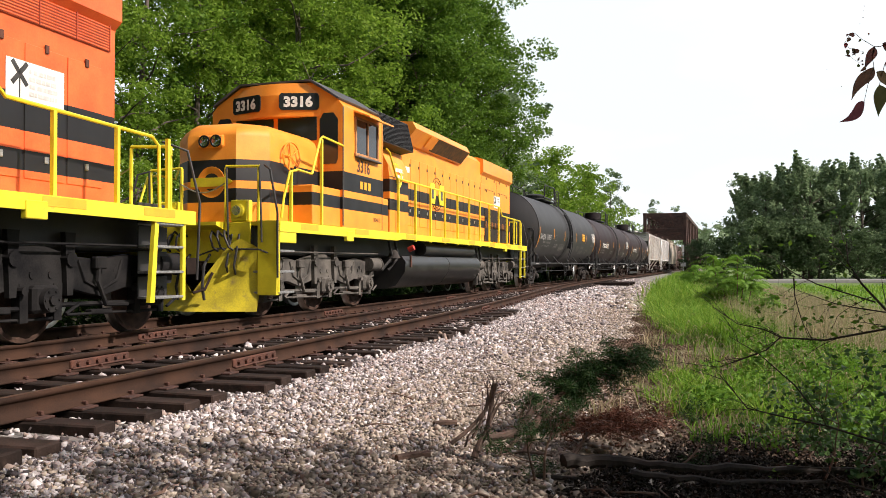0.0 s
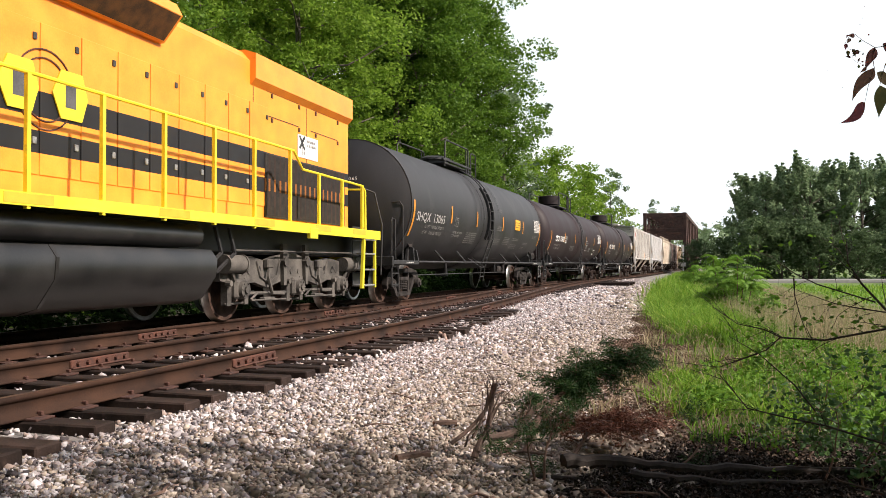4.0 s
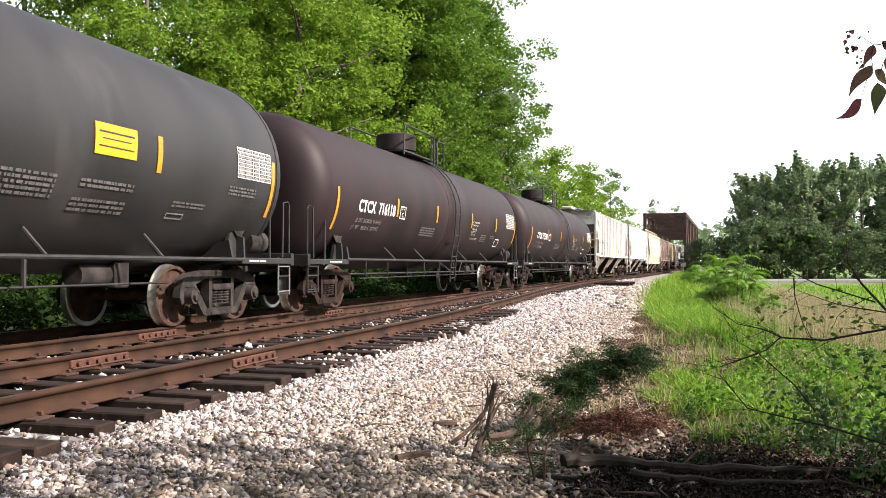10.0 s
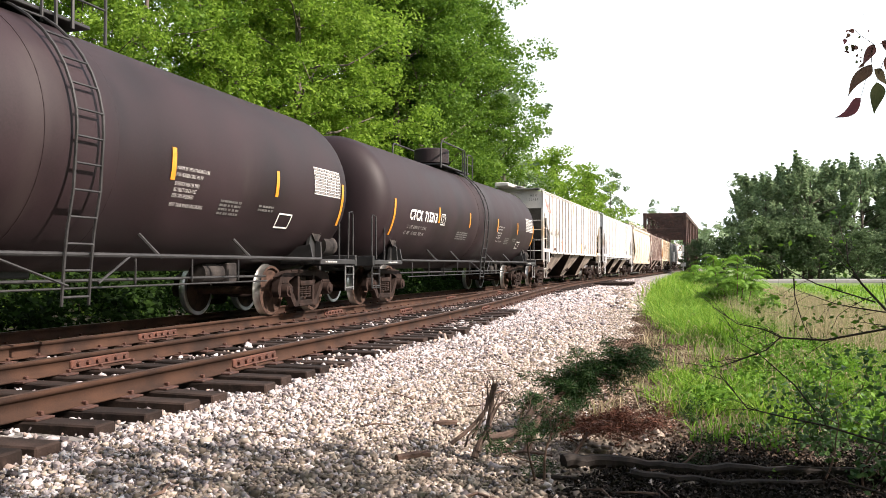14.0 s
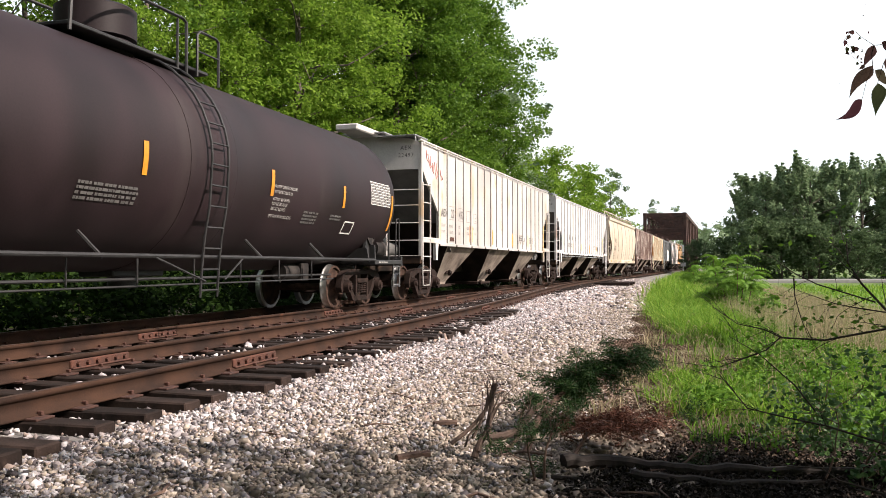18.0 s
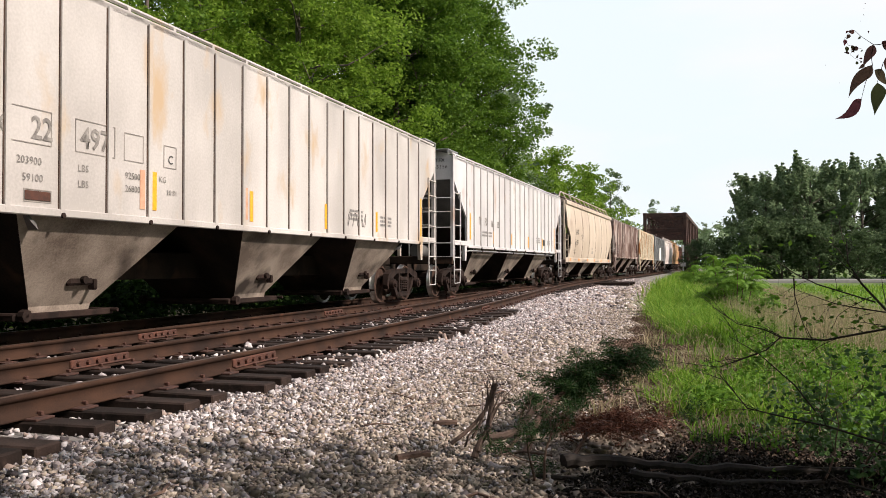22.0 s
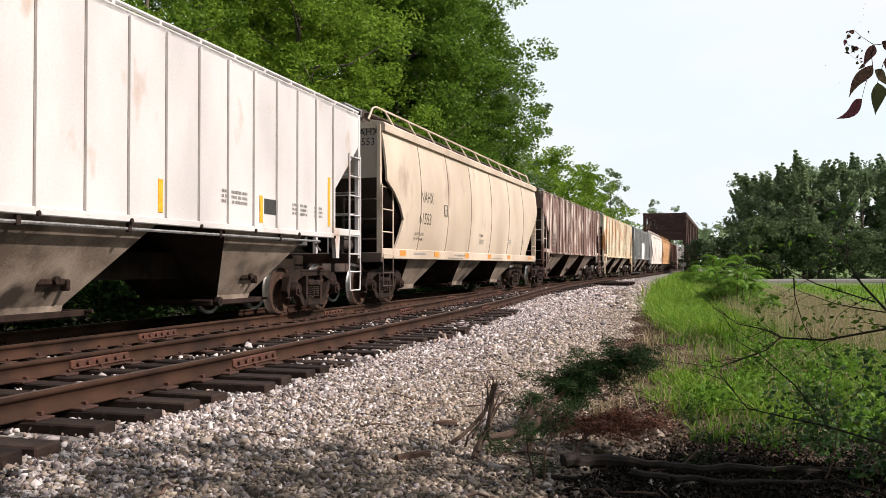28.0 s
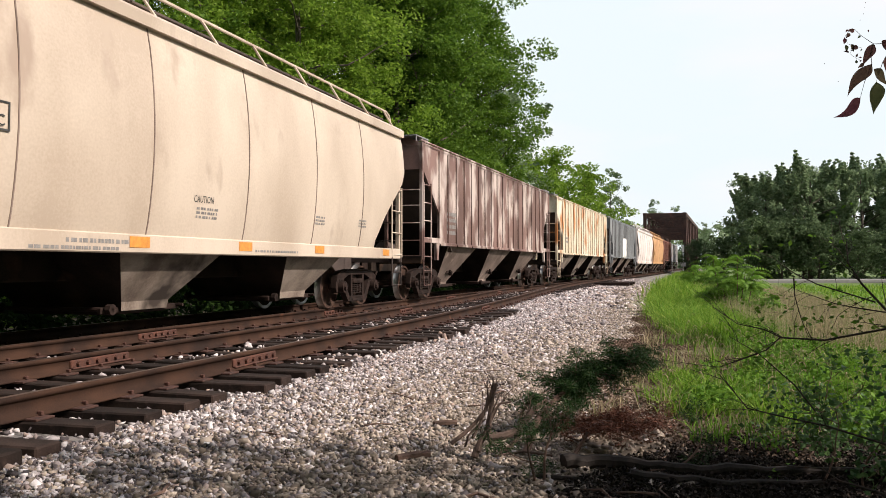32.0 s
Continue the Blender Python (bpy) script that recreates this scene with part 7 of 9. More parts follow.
    for x in (3.3, 3.7, -3.9, -4.3):
        part("sand_pipe", Geo().tube([(x, 1.2, 1.5), (x - 0.1, 1.25, 1.1), (x + 0.2, 1.1, 0.8)], 0.035, 6), BLACK, loco)
    sf = loco_truck_frame(truck_paint)
    holes = frame_holes()
    bl = Geo().box(-2.3, 2.3, -0.6, 0.6, 0.6, 0.95, 0.05).box(-0.5, 0.5, -0.9, 0.9, 0.9, 1.1, 0.05)
    bl_me = bl.mesh("truck", TRUCK_BLACK)
    for x, fl in ((trucks[0], False), (trucks[1], True)):
        t = part("truck", bl_me, None, loco, "six-wheel cast truck", at=pose(x, 0, 0, 0, 0, 180 if fl else 0))
        part("side_frame", sf, None, t)
        part("casting_hole", holes, None, t)
        part("casting_hole", holes, None, t, at=FLIP)
        part("side_frame", sf, None, t, at=FLIP)
        for d in (-2.06, 0, 2.06):
            wb = part("wheelset", LOCO_WHEEL, None, loco, "steel drive wheels", at=pose(x + d, 0, 0.508))
            SPIN.append((wb, 0.508, loco))
    return loco


loco_b = locomotive("orange road diesel with black stripes and yellow handrails", (0.78, 0.25, 0.022), (0.88, 0.325, 0.036), TRUCK_GREY, "3316")
loco_a = locomotive("red-orange road diesel leading the train", (0.66, 0.10, 0.024), (0.78, 0.155, 0.04), TRUCK_BLACK, "", False, -8.8, ((1.99, 2.22), (2.44, 2.86)), -9.86, (6.4, -7.36))
VEHICLES += [(loco_b, 24.82, 6.88), (loco_a, 2.92, 6.88)]


# ---- trees and plants ----
BARK = surface("grey_brown_bark", (0.045, 0.035, 0.028), (0.13, 0.105, 0.085), 3, 0.95, 0, 0.8, 25, streak=0.3)
TWIG = surface("dead_brown_twig_bark", (0.06, 0.035, 0.025), (0.16, 0.10, 0.075), 8, 0.9, 0, 0.5, 60)
LEAF_LIGHT = island_surface("sunny_green_leaves", [(0.10, 0.19, 0.018), (0.165, 0.28, 0.028), (0.23, 0.35, 0.045), (0.13, 0.235, 0.024)], 0.55, 0, spread=0.15, translucent=0.55)
LEAF_DARK = island_surface("deep_green_leaves", [(0.056, 0.122, 0.014), (0.098, 0.19, 0.022), (0.14, 0.24, 0.03), (0.073, 0.148, 0.018)], 0.5, 0, spread=0.15, translucent=0.5)
# Leaves paled and blued, distance haze being mixed into their colour.
LEAF_HAZED = island_surface("haze_paled_green_leaves", [(0.115, 0.175, 0.088), (0.18, 0.255, 0.13), (0.25, 0.325, 0.175)], 0.6, 0, spread=0.2, translucent=0.35)
LEAF_HEDGE = island_surface("dark_hedge_leaves", [(0.045, 0.08, 0.034), (0.085, 0.13, 0.057), (0.12, 0.172, 0.08)], 0.6, 0, spread=0.2, translucent=0.35)
WEED = island_surface("rank_weed_leaves", [(0.05, 0.125, 0.014), (0.10, 0.225, 0.024), (0.17, 0.32, 0.04), (0.07, 0.16, 0.018)], 0.55, 0, spread=0.2, translucent=0.4)
GRASS = island_surface("green_grass_blades", [(0.07, 0.165, 0.014), (0.13, 0.27, 0.024), (0.21, 0.37, 0.04), (0.30, 0.40, 0.085)], 0.55, 0, spread=0.15, translucent=0.4)
STRAWG = island_surface("dry_tan_grass_blades", [(0.32, 0.26, 0.16), (0.44, 0.37, 0.24), (0.26, 0.22, 0.13), (0.18, 0.25, 0.08)], 0.7, 0, spread=0.15, translucent=0.3)
CEDAR = island_surface("dark_cedar_needles", [(0.012, 0.035, 0.012), (0.025, 0.06, 0.018), (0.04, 0.075, 0.02)], 0.6, 0, spread=0.2, translucent=0.2)
DEADNEEDLE = island_surface("dead_red_brown_needles", [(0.10, 0.035, 0.02), (0.16, 0.06, 0.035), (0.08, 0.035, 0.025)], 0.8, 0, spread=0.2)
LEAF_V = np.array([(0, -0.5, 0), (0.30, -0.05, 0.09), (0, 0.5, -0.02), (-0.30, -0.05, 0.09)], float)
LEAF_F = np.array([(0, 1, 2, 3)])


def leaves(rng, centres, radius, per, size, flat=0.7, narrow=1.0):
    """Clumps of leaves round the centres: arrays of vertices and faces."""
    n = len(centres) * per
    c = np.repeat(np.asarray(centres, float), per, axis=0)
    d = rng.normal(0, 1, (n, 3))
    d /= np.maximum(np.linalg.norm(d, axis=1, keepdims=True), 1e-6)
    r = rng.uniform(0.25, 1.0, (n, 1)) ** 0.6 * np.repeat(np.broadcast_to(np.asarray(radius, float), (len(centres),)), per)[:, None]
    p = c + d * r * np.array([1, 1, flat])
    sc = size * rng.uniform(0.6, 1.35, n)
    ax = rng.normal(0, 0.75, (n, 2))
    v = LEAF_V[None] * sc[:, None, None] * np.array([narrow, 1, narrow])
    cx, sx = np.cos(ax[:, 0])[:, None], np.sin(ax[:, 0])[:, None]
    y, z = v[..., 1] * cx - v[..., 2] * sx, v[..., 1] * sx + v[..., 2] * cx
    cy, sy = np.cos(ax[:, 1])[:, None], np.sin(ax[:, 1])[:, None]
    x, z = v[..., 0] * cy + z * sy, -v[..., 0] * sy + z * cy
    t = rng.uniform(0, 2 * math.pi, n)
    ct, stt = np.cos(t)[:, None], np.sin(t)[:, None]
    v = np.stack([x * ct - y * stt, x * stt + y * ct, z], -1) + p[:, None]
    f = LEAF_F[None] + (np.arange(n) * 4)[:, None, None]
    return v.reshape(-1, 3), f.reshape(-1, 4)


def tree(name, label, seed, height, radius, base, clumps, per, size, leaf, trunk_r, clump_r=0.9, limbs=14, lean=0.0, squat=1.0, shoots=0):
    """A tapered trunk with limbs, and a crown of leaf clumps with gaps and an uneven outline."""
    rng = np.random.default_rng(seed)
    t = thing(name, label, "tree", "trees beside the line")
    g = Geo()
    top = height * 0.86
    spine = []
    wob = rng.normal(0, 1, (9, 2)) * 0.02 * height * 0.3
    for i in range(9):
        k = i / 8
        spine.append((wob[i, 0] * k + lean * k * height, wob[i, 1] * k, top * k))
    g.tube(spine, trunk_r, 9, r_end=trunk_r * 0.16)
    g.cyl((0, 0, -0.35), (0, 0, 0.5), trunk_r * 1.45, trunk_r * 0.98, n=9)
    centres, radii = [], []
    for i in range(limbs):
        k = base / height + (0.97 - base / height) * (i + rng.uniform(0, 0.8)) / limbs
        k = min(k, 0.95)
        z0 = k * top
        j = min(int(k * 8), 7)
        p0 = Vector(spine[j]).lerp(Vector(spine[j + 1]), k * 8 - j)
        a = i * 2.4 + rng.uniform(-0.5, 0.5)
        env = radius * math.sin(math.pi * min(max((k * 0.92 - base / height * 0.7) / (1 - base / height * 0.7), 0.06), 1) ** 0.75) ** 0.7
        env = max(env, radius * 0.25) * rng.uniform(0.75, 1.15)
        rise = env * rng.uniform(0.25, 0.8) * squat
        pts = []
        for m in range(5):
            q = m / 4
            pts.append(p0 + Vector((math.cos(a) * env * q, math.sin(a) * env * q, rise * q ** 1.3)) + Vector(rng.normal(0, 0.05 * env, 3)) * q)
        r0 = trunk_r * (1 - k * 0.8) * 0.5
        g.tube(pts, r0, 6, r_end=r0 * 0.2)
        n = max(int(clumps / limbs), 2)
        for c in range(n):
            q = rng.uniform(0.35, 1.08)
            b = pts[0].lerp(pts[-1], q)
            s_ = env * 0.38
            centres.append((b.x + rng.normal(0, s_), b.y + rng.normal(0, s_), b.z + rng.normal(0, s_ * 0.6)))
            radii.append(clump_r * rng.uniform(0.55, 1.25))
        for c in range(shoots):
            b = pts[0].lerp(pts[-1], rng.uniform(0.6, 1.0)) + Vector(rng.normal(0, 0.12 * env, 3))
            tip = b + Vector((math.cos(a) * 0.5, math.sin(a) * 0.5, 1.0)).normalized() * rng.uniform(1.4, 3.0)
            g.tube([b, tip], 0.04, 5, r_end=0.012)
            for q in range(7):
                centres.append(tuple(b.lerp(tip, q / 6)))
                radii.append(0.62 - 0.075 * q)
    for c in range(int(clumps * 0.08) + 2):
        centres.append((spine[-1][0] + rng.normal(0, radius * 0.2), spine[-1][1] + rng.normal(0, radius * 0.2), height - rng.uniform(0.2, 2.0)))
        radii.append(clump_r * rng.uniform(0.5, 1.0))
    part("trunk", g, BARK, t, smooth=60)
    v, f = leaves(rng, centres, radii, per, size)
    crown = new("crown", raw_mesh("crown", v, f, leaf))
    crown.parent = t
    return t


def ground_at(x, y):
    s, l = from_line(np.array([x]), np.array([y]))
    z = float(on_line(s, l, ground_dz(s, l))[2][0])
    k = min(max((abs(float(l[0])) - 14) / 40, 0), 1)
    return z * (1 - k) + (k * (-1.75) if l[0] > 0 else k * (z + 0.3))


def plant_at(ob, x, y, turn=0.0, size=1.0, sink=0.1):
    m = pose(x, y, ground_at(x, y) - sink, 0, 0, turn)
    ob.matrix_basis = m @ Matrix.Diagonal((size, size, size, 1))
    return ob


def plant_copy(ob, x, y, turn, size, label=""):
    c = copy_thing(ob, pose(0, 0, 0))
    plant_at(c, x, y, turn, size)
    if label:
        c["label"] = label
    return c


def by_line(s, l):
    x, y, _ = on_line(s, l)
    return float(x), float(y)


tall_light = tree("maple_tree", "tall sunlit maple with light green leaves", 11, 21, 4.6, 2.2, 200, 190, 0.20, LEAF_LIGHT, 0.28, 0.92, 24)
plant_at(tall_light, *by_line(36.5, -9.5), 20)
tall_dark = tree("oak_tree", "tall dense tree with deep green leaves", 12, 24, 4.6, 2.0, 240, 190, 0.225, LEAF_DARK, 0.34, 1.02, 26)
plant_at(tall_dark, *by_line(57, -11.6), 200)
thin_tree = tree("ash_tree", "slender leaning tree with open foliage", 13, 19, 3.2, 5.0, 70, 80, 0.22, LEAF_DARK, 0.19, 0.85, 16, 0.05)
plant_at(thin_tree, *by_line(29, -12.5), 0)
for s, l, turn, size in ((25, -14, 80, 1.0), (31.5, -15.5, 200, 1.05), (22, -17, 300, 1.1), (35, -18, 30, 1.0), (19, -13, 140, 0.95), (28, -19, 240, 1.1), (41, -16, 110, 1.1)):
    plant_copy(thin_tree, *by_line(s, l), turn, size)
for s, l, turn, size in ((40.5, -11.5, 150, 0.92), (33, -12.2, 260, 0.78), (44, -14, 75, 1.0), (24.5, -10.8, 200, 0.62)):
    plant_copy(tall_light, *by_line(s, l), turn, size)
for s, l, turn, size in ((49.5, -9.8, 120, 0.98), (56, -12, 40, 0.95), (53, -9.6, 310, 0.95), (53, -14, 250, 1.0), (62, -15.5, 200, 0.82), (47, -17, 300, 0.95), (70, -19, 60, 0.8), (61.5, -10.5, 90, 0.9)):
    plant_copy(tall_dark, *by_line(s, l), turn, size)
far_light = tree("maple_tree", "rounded bright green tree by the far line", 15, 16, 4.4, 1.5, 130, 70, 0.36, LEAF_LIGHT, 0.22, 1.1, 18)
plant_at(far_light, *by_line(104, -10.5), 0)
for s, l, turn, size in ((92, -11, 90, 0.86), (113, -8.5, 200, 0.92), (98, -16, 10, 1.0), (125, -10, 300, 0.85), (84, -14, 160, 0.9)):
    plant_copy(far_light, *by_line(s, l), turn, size)
lanky = tree("ash_tree", "thin far tree with sparse leaves", 16, 17, 2.6, 4.0, 46, 55, 0.36, LEAF_HAZED, 0.18, 0.9, 14)
plant_at(lanky, *by_line(136, -8.0), 0)
for s, l, turn, size in ((71, -8.8, 50, 1.1), (74, -9.5, 170, 1.2), (142, -9.5, 80, 0.9), (232, -9.5, 120, 1.12), (240, -4.5, 260, 1.05), (250, -12, 0, 1.0), (236, 3.0, 40, 0.75), (215, 12, 40, 0.85), (200, 13.5, 190, 0.72), (190, 14, 10, 0.6)):
    plant_copy(lanky, *by_line(s, l), turn, size)
plant_copy(tall_dark, 2.25, 62.0, 150, 1.0)
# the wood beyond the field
field_tree = tree("oak_tree", "broad dark tree at the edge of the field", 18, 16.5, 5.4, 1.2, 84, 46, 0.40, LEAF_HAZED, 0.35, 1.15, 22, shoots=4)
plant_at(field_tree, 50, 114, 0)
for x, y, turn, size in ((45.2, 117, 100, 0.90), (58, 116, 210, 1.0), (66, 118, 300, 1.02), (49, 126, 60, 0.98), (54, 125, 160, 1.02), (62, 126, 20, 1.06), (72, 122, 250, 1.0), (80, 124, 90, 1.05), (76, 112, 45, 0.9), (88, 118, 145, 1.0)):
    plant_copy(field_tree, x, y, turn, size)
low_tree = tree("hedge_tree", "low bushy tree beside the bridge", 19, 8.5, 3.6, 0.3, 100, 60, 0.36, LEAF_HEDGE, 0.16, 1.0, 16)
plant_at(low_tree, 41.5, 110, 0)
for x, y, turn, size in ((44.5, 110, 100, 1.0), (48.5, 108, 300, 0.9), (53, 107, 30, 0.8), (58, 107, 130, 0.85), (64, 107, 230, 0.8), (70, 108, 330, 0.9), (78, 108, 10, 0.9), (36.5, 121, 200, 0.62), (39.2, 117, 80, 0.7)):
    plant_copy(low_tree, x, y, turn, size)
# trees out of view on the near bank, right of the tripod, added as foreground shade
bank_tree = tree("maple_tree", "young maple on the near bank shading the stones", 21, 9.5, 3.3, 2.6, 120, 60, 0.2, LEAF_DARK, 0.14, 0.8, 16)
plant_at(bank_tree, 5.7, 3.7, 0, 0.5)
for x, y, turn, size in ((8.5, -1.7, 20, 1.1), (4.5, -5.0, 250, 1.1)):
    plant_copy(bank_tree, x, y, turn, size)
thicket = tree("hawthorn_bush", "unseen dense bush added to shade the near bank", 23, 2.9, 0.85, 0.15, 60, 60, 0.11, LEAF_DARK, 0.05, 0.32, 14)
plant_at(thicket, 8.2, 4.6, 0)
for x, y, turn, size in ((9.3, 4.0, 100, 1.3), (4.4, 3.6, 200, 0.9)):
    plant_copy(thicket, x, y, turn, size)
# High crowns above the view, added to hold sky light off the foreground.
shade_canopy = tree("maple_tree", "unseen tall maple added overhead to shade the foreground", 24, 11.5, 4.0, 6.4, 110, 60, 0.24, LEAF_DARK, 0.2, 0.85, 16)
plant_at(shade_canopy, 3.2, -2.7, 0)
for x, y, turn, size in ((-3.0, -3.6, 90, 1.05), (8.9, -0.75, 200, 0.85), (-9.5, -4.1, 300, 1.0)):
    plant_copy(shade_canopy, x, y, turn, size)
# trees outside the view, behind and beside the tripod, added to cut low sky light
for x, y, turn, size in ((24, -9, 20, 0.85), (27, 0, 110, 0.85), (30, 9, 230, 0.85), (19, -15, 300, 0.9), (-12, -13, 60, 0.9), (-20, -19, 170, 1.0), (8, -22, 90, 1.1), (-5, -15, 200, 0.9), (4, -18, 300, 1.1), (13, -16, 50, 1.0), (22, -21, 150, 1.1), (-1, -27, 120, 1.2), (12, -29, 220, 1.2)):
    plant_copy(far_light, x, y, turn, size, "unseen leafy tree added behind the bank to dim the sky light")
for s, l, turn, size in ((11, -10, 0, 0.9), (4, -11, 90, 0.95), (-4, -9.5, 180, 0.9), (-12, -10.5, 270, 1.0), (-21, -9.5, 45, 0.95), (7, -16, 30, 1.0), (-8, -16, 120, 1.0)):
    plant_copy(tall_dark, *by_line(s, l), turn, size, "unseen tall tree added beside the line to dim the sky light")
for x, y, turn, size in ((36, -12, 0, 0.9), (42, -2, 70, 1.0), (39, 8, 140, 0.85), (47, 15, 210, 1.0), (44, 26, 280, 0.9), (54, 33, 350, 1.0), (60, 45, 60, 0.95), (33, -24, 130, 1.0)):
    plant_copy(field_tree, x, y, turn, size, "unseen broad tree added beside the field to dim the sky light")

# dense low growth along the far side of the line
rng = np.random.default_rng(31)
n = 1900
s_ = rng.uniform(-2, 75, n)
l_ = -rng.uniform(3.7, 8.6, n)
x, y, z = on_line(s_, l_, ground_dz(s_, l_) + rng.uniform(0.1, 1.25, n) * np.clip((-l_ - 2.8) / 2.0, 0.3, 2.4))
# Leaf colours far darker than the weeds', with the deep shade mixed in.
UNDER_SHADED = island_surface("shade_darkened_undergrowth_leaves", [(0.006, 0.016, 0.003), (0.012, 0.030, 0.004), (0.022, 0.05, 0.006)], 0.85, 0, spread=0.15, translucent=0.3)
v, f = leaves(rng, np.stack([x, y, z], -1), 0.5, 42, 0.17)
tagged(new("undergrowth", raw_mesh("undergrowth", v, f, UNDER_SHADED)), "rank green weeds and brush along the far bank", "undergrowth", kind="stuff")
n = 1000
s_ = rng.uniform(-10, 85, n)
l_ = -rng.uniform(9, 17, n)
x, y, z = on_line(s_, l_, ground_dz(s_, l_) + rng.uniform(0.1, 2.2, n))
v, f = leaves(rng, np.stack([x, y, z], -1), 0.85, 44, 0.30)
tagged(new("undergrowth", raw_mesh("undergrowth", v, f, UNDER_SHADED)), "dim brush between the trunks of the wood", "undergrowth", kind="stuff")
n = 900
s_ = rng.uniform(-14, 150, n)
l_ = -rng.uniform(8.2, 24, n)
x, y, z = on_line(s_, l_, ground_dz(s_, l_) + rng.uniform(0.2, 7.0, n) * np.clip((-l_ - 5) / 6, 0.4, 1) * np.clip((s_ - 8) / 26, 0.3, 1))
v, f = leaves(rng, np.stack([x, y, z], -1), 1.3, 55, 0.34)
tagged(new("woodland_understory", raw_mesh("woodland_understory", v, f, LEAF_DARK)), "shaded leafy thicket behind the trackside trees", "woodland", kind="stuff")
n = 150
x = rng.uniform(48, 100, n)
y = rng.uniform(112, 128, n)
z = np.array([ground_at(a, b) for a, b in zip(x, y)]) + rng.uniform(0.2, 6.0, n)
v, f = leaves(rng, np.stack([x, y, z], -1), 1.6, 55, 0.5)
tagged(new("woodland_understory", raw_mesh("woodland_understory", v, f, LEAF_HAZED)), "dark thicket under the trees beyond the field", "woodland", kind="stuff")

# a distant tree line all round closes the place
rng = np.random.default_rng(32)
n = 1500
a = rng.uniform(0, 2 * math.pi, n)
r = rng.uniform(330, 420, n)
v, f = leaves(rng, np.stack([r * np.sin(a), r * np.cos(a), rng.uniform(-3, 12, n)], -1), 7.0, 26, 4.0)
tagged(new("far_woods", raw_mesh("far_woods", v, f, LEAF_HAZED)), "hazy line of distant woods", "woods", kind="stuff")

# ---- loose ballast stones ----
CHIP_V = np.array([(x, y, z) for z in (-1, 1) for y in (-1, 1) for x in (-1, 1)], float) * 0.74
CHIP_F = np.array([(0, 2, 3), (0, 3, 1), (4, 5, 7), (4, 7, 6), (0, 1, 5), (0, 5, 4), (2, 6, 7), (2, 7, 3), (0, 4, 6), (0, 6, 2), (1, 3, 7), (1, 7, 5)])


def stones(rng, n, s0, s1, l0, l1, size, keep=None, lift=0.0):
    s = rng.uniform(s0, s1, n)
    l = l0(s) + (l1(s) - l0(s)) * rng.uniform(0, 1, n)
    if keep is not None:
        k = keep(s, l)
        s, l = s[k], l[k]
        n = len(s)
    x, y, z = on_line(s, l, ground_dz(s, l) + lift + rng.uniform(-0.01, 0.02, n))
    z = z + 0.02 * np.array([noise.noise((float(a) * 0.35, float(b) * 0.35, 0.0)) for a, b in zip(x, y)])
    sc = size * np.exp(rng.normal(0, 0.32, n))[:, None] * rng.uniform(0.65, 1.25, (n, 3)) * np.array([1.2, 1.0, 0.7])
    v = CHIP_V[None] + np.clip(rng.normal(0, 0.27, (n, len(CHIP_V), 3)), -0.5, 0.5)
    v = v * sc[:, None]
    ax, ay, t = rng.normal(0, 0.5, n), rng.normal(0, 0.5, n), rng.uniform(0, 6.28, n)
    c, d = np.cos(ax)[:, None], np.sin(ax)[:, None]
    yy, zz = v[..., 1] * c - v[..., 2] * d, v[..., 1] * d + v[..., 2] * c
    c, d = np.cos(ay)[:, None], np.sin(ay)[:, None]
    xx, zz = v[..., 0] * c + zz * d, -v[..., 0] * d + zz * c
    c, d = np.cos(t)[:, None], np.sin(t)[:, None]
    v = np.stack([xx * c - yy * d, xx * d + yy * c, zz], -1) + np.stack([x, y, z], -1)[:, None]
    dusty = rng.uniform(0, 1, n) < np.clip(0.9 - (bank_edge(s) - l) / 2.6, 0, 0.85)
    return v, dusty


rng = np.random.default_rng(41)
inner = lambda s: np.maximum(siding(s) + 1.42, 1.4)
sets = [stones(rng, 80000, 4.5, 14, inner, lambda s: bank_edge(s) + 0.75, 0.0135),
        stones(rng, 38000, 14, 30, inner, lambda s: bank_edge(s) + 0.45, 0.019, lambda s, l: rng.uniform(0, 1, len(s)) < np.clip((bank_edge(s) + 0.45 - l) / 0.9, 0, 1)),
        stones(rng, 14000, 30, 75, inner, bank_edge, 0.045),
        stones(rng, 5000, 4.0, 12, lambda s: bank_edge(s) - 0.3, lambda s: bank_edge(s) + 1.6, 0.017),
        stones(rng, 26000, -1.5, 5.5, lambda s: np.full_like(s, 4.2), lambda s: np.full_like(s, 9.0), 0.016),
        stones(rng, 24000, 3, 34, lambda s: np.full_like(s, -1.9), lambda s: siding(s) + 1.4, 0.020),
        stones(rng, 22000, 11, 40, lambda s: siding(s) - 1.2, lambda s: siding(s) + 1.5, 0.019, lambda s, l: rng.uniform(0, 1, len(s)) < 0.25 + 0.75 * np.clip((l - siding(s)) / 1.4, 0, 1), 0.03),
        stones(rng, 3500, 34, 70, lambda s: np.full_like(s, -1.9), lambda s: np.full_like(s, 1.4), 0.04)]
chips, dusty = np.concatenate([v for v, d in sets]), np.concatenate([d for v, d in sets])
for kept, mat, label in ((~dusty, STONES, "crushed pale grey limestone ballast stones"), (dusty, STONES_DUSTY, "tan dust-covered ballast stones along the bank")):
    f = CHIP_F[None] + (np.arange(int(kept.sum())) * len(CHIP_V))[:, None, None]
    tagged(new("ballast_stones", raw_mesh("ballast_stones", chips[kept].reshape(-1, 3), f.reshape(-1, 3), mat)), label, "ballast", kind="stuff")


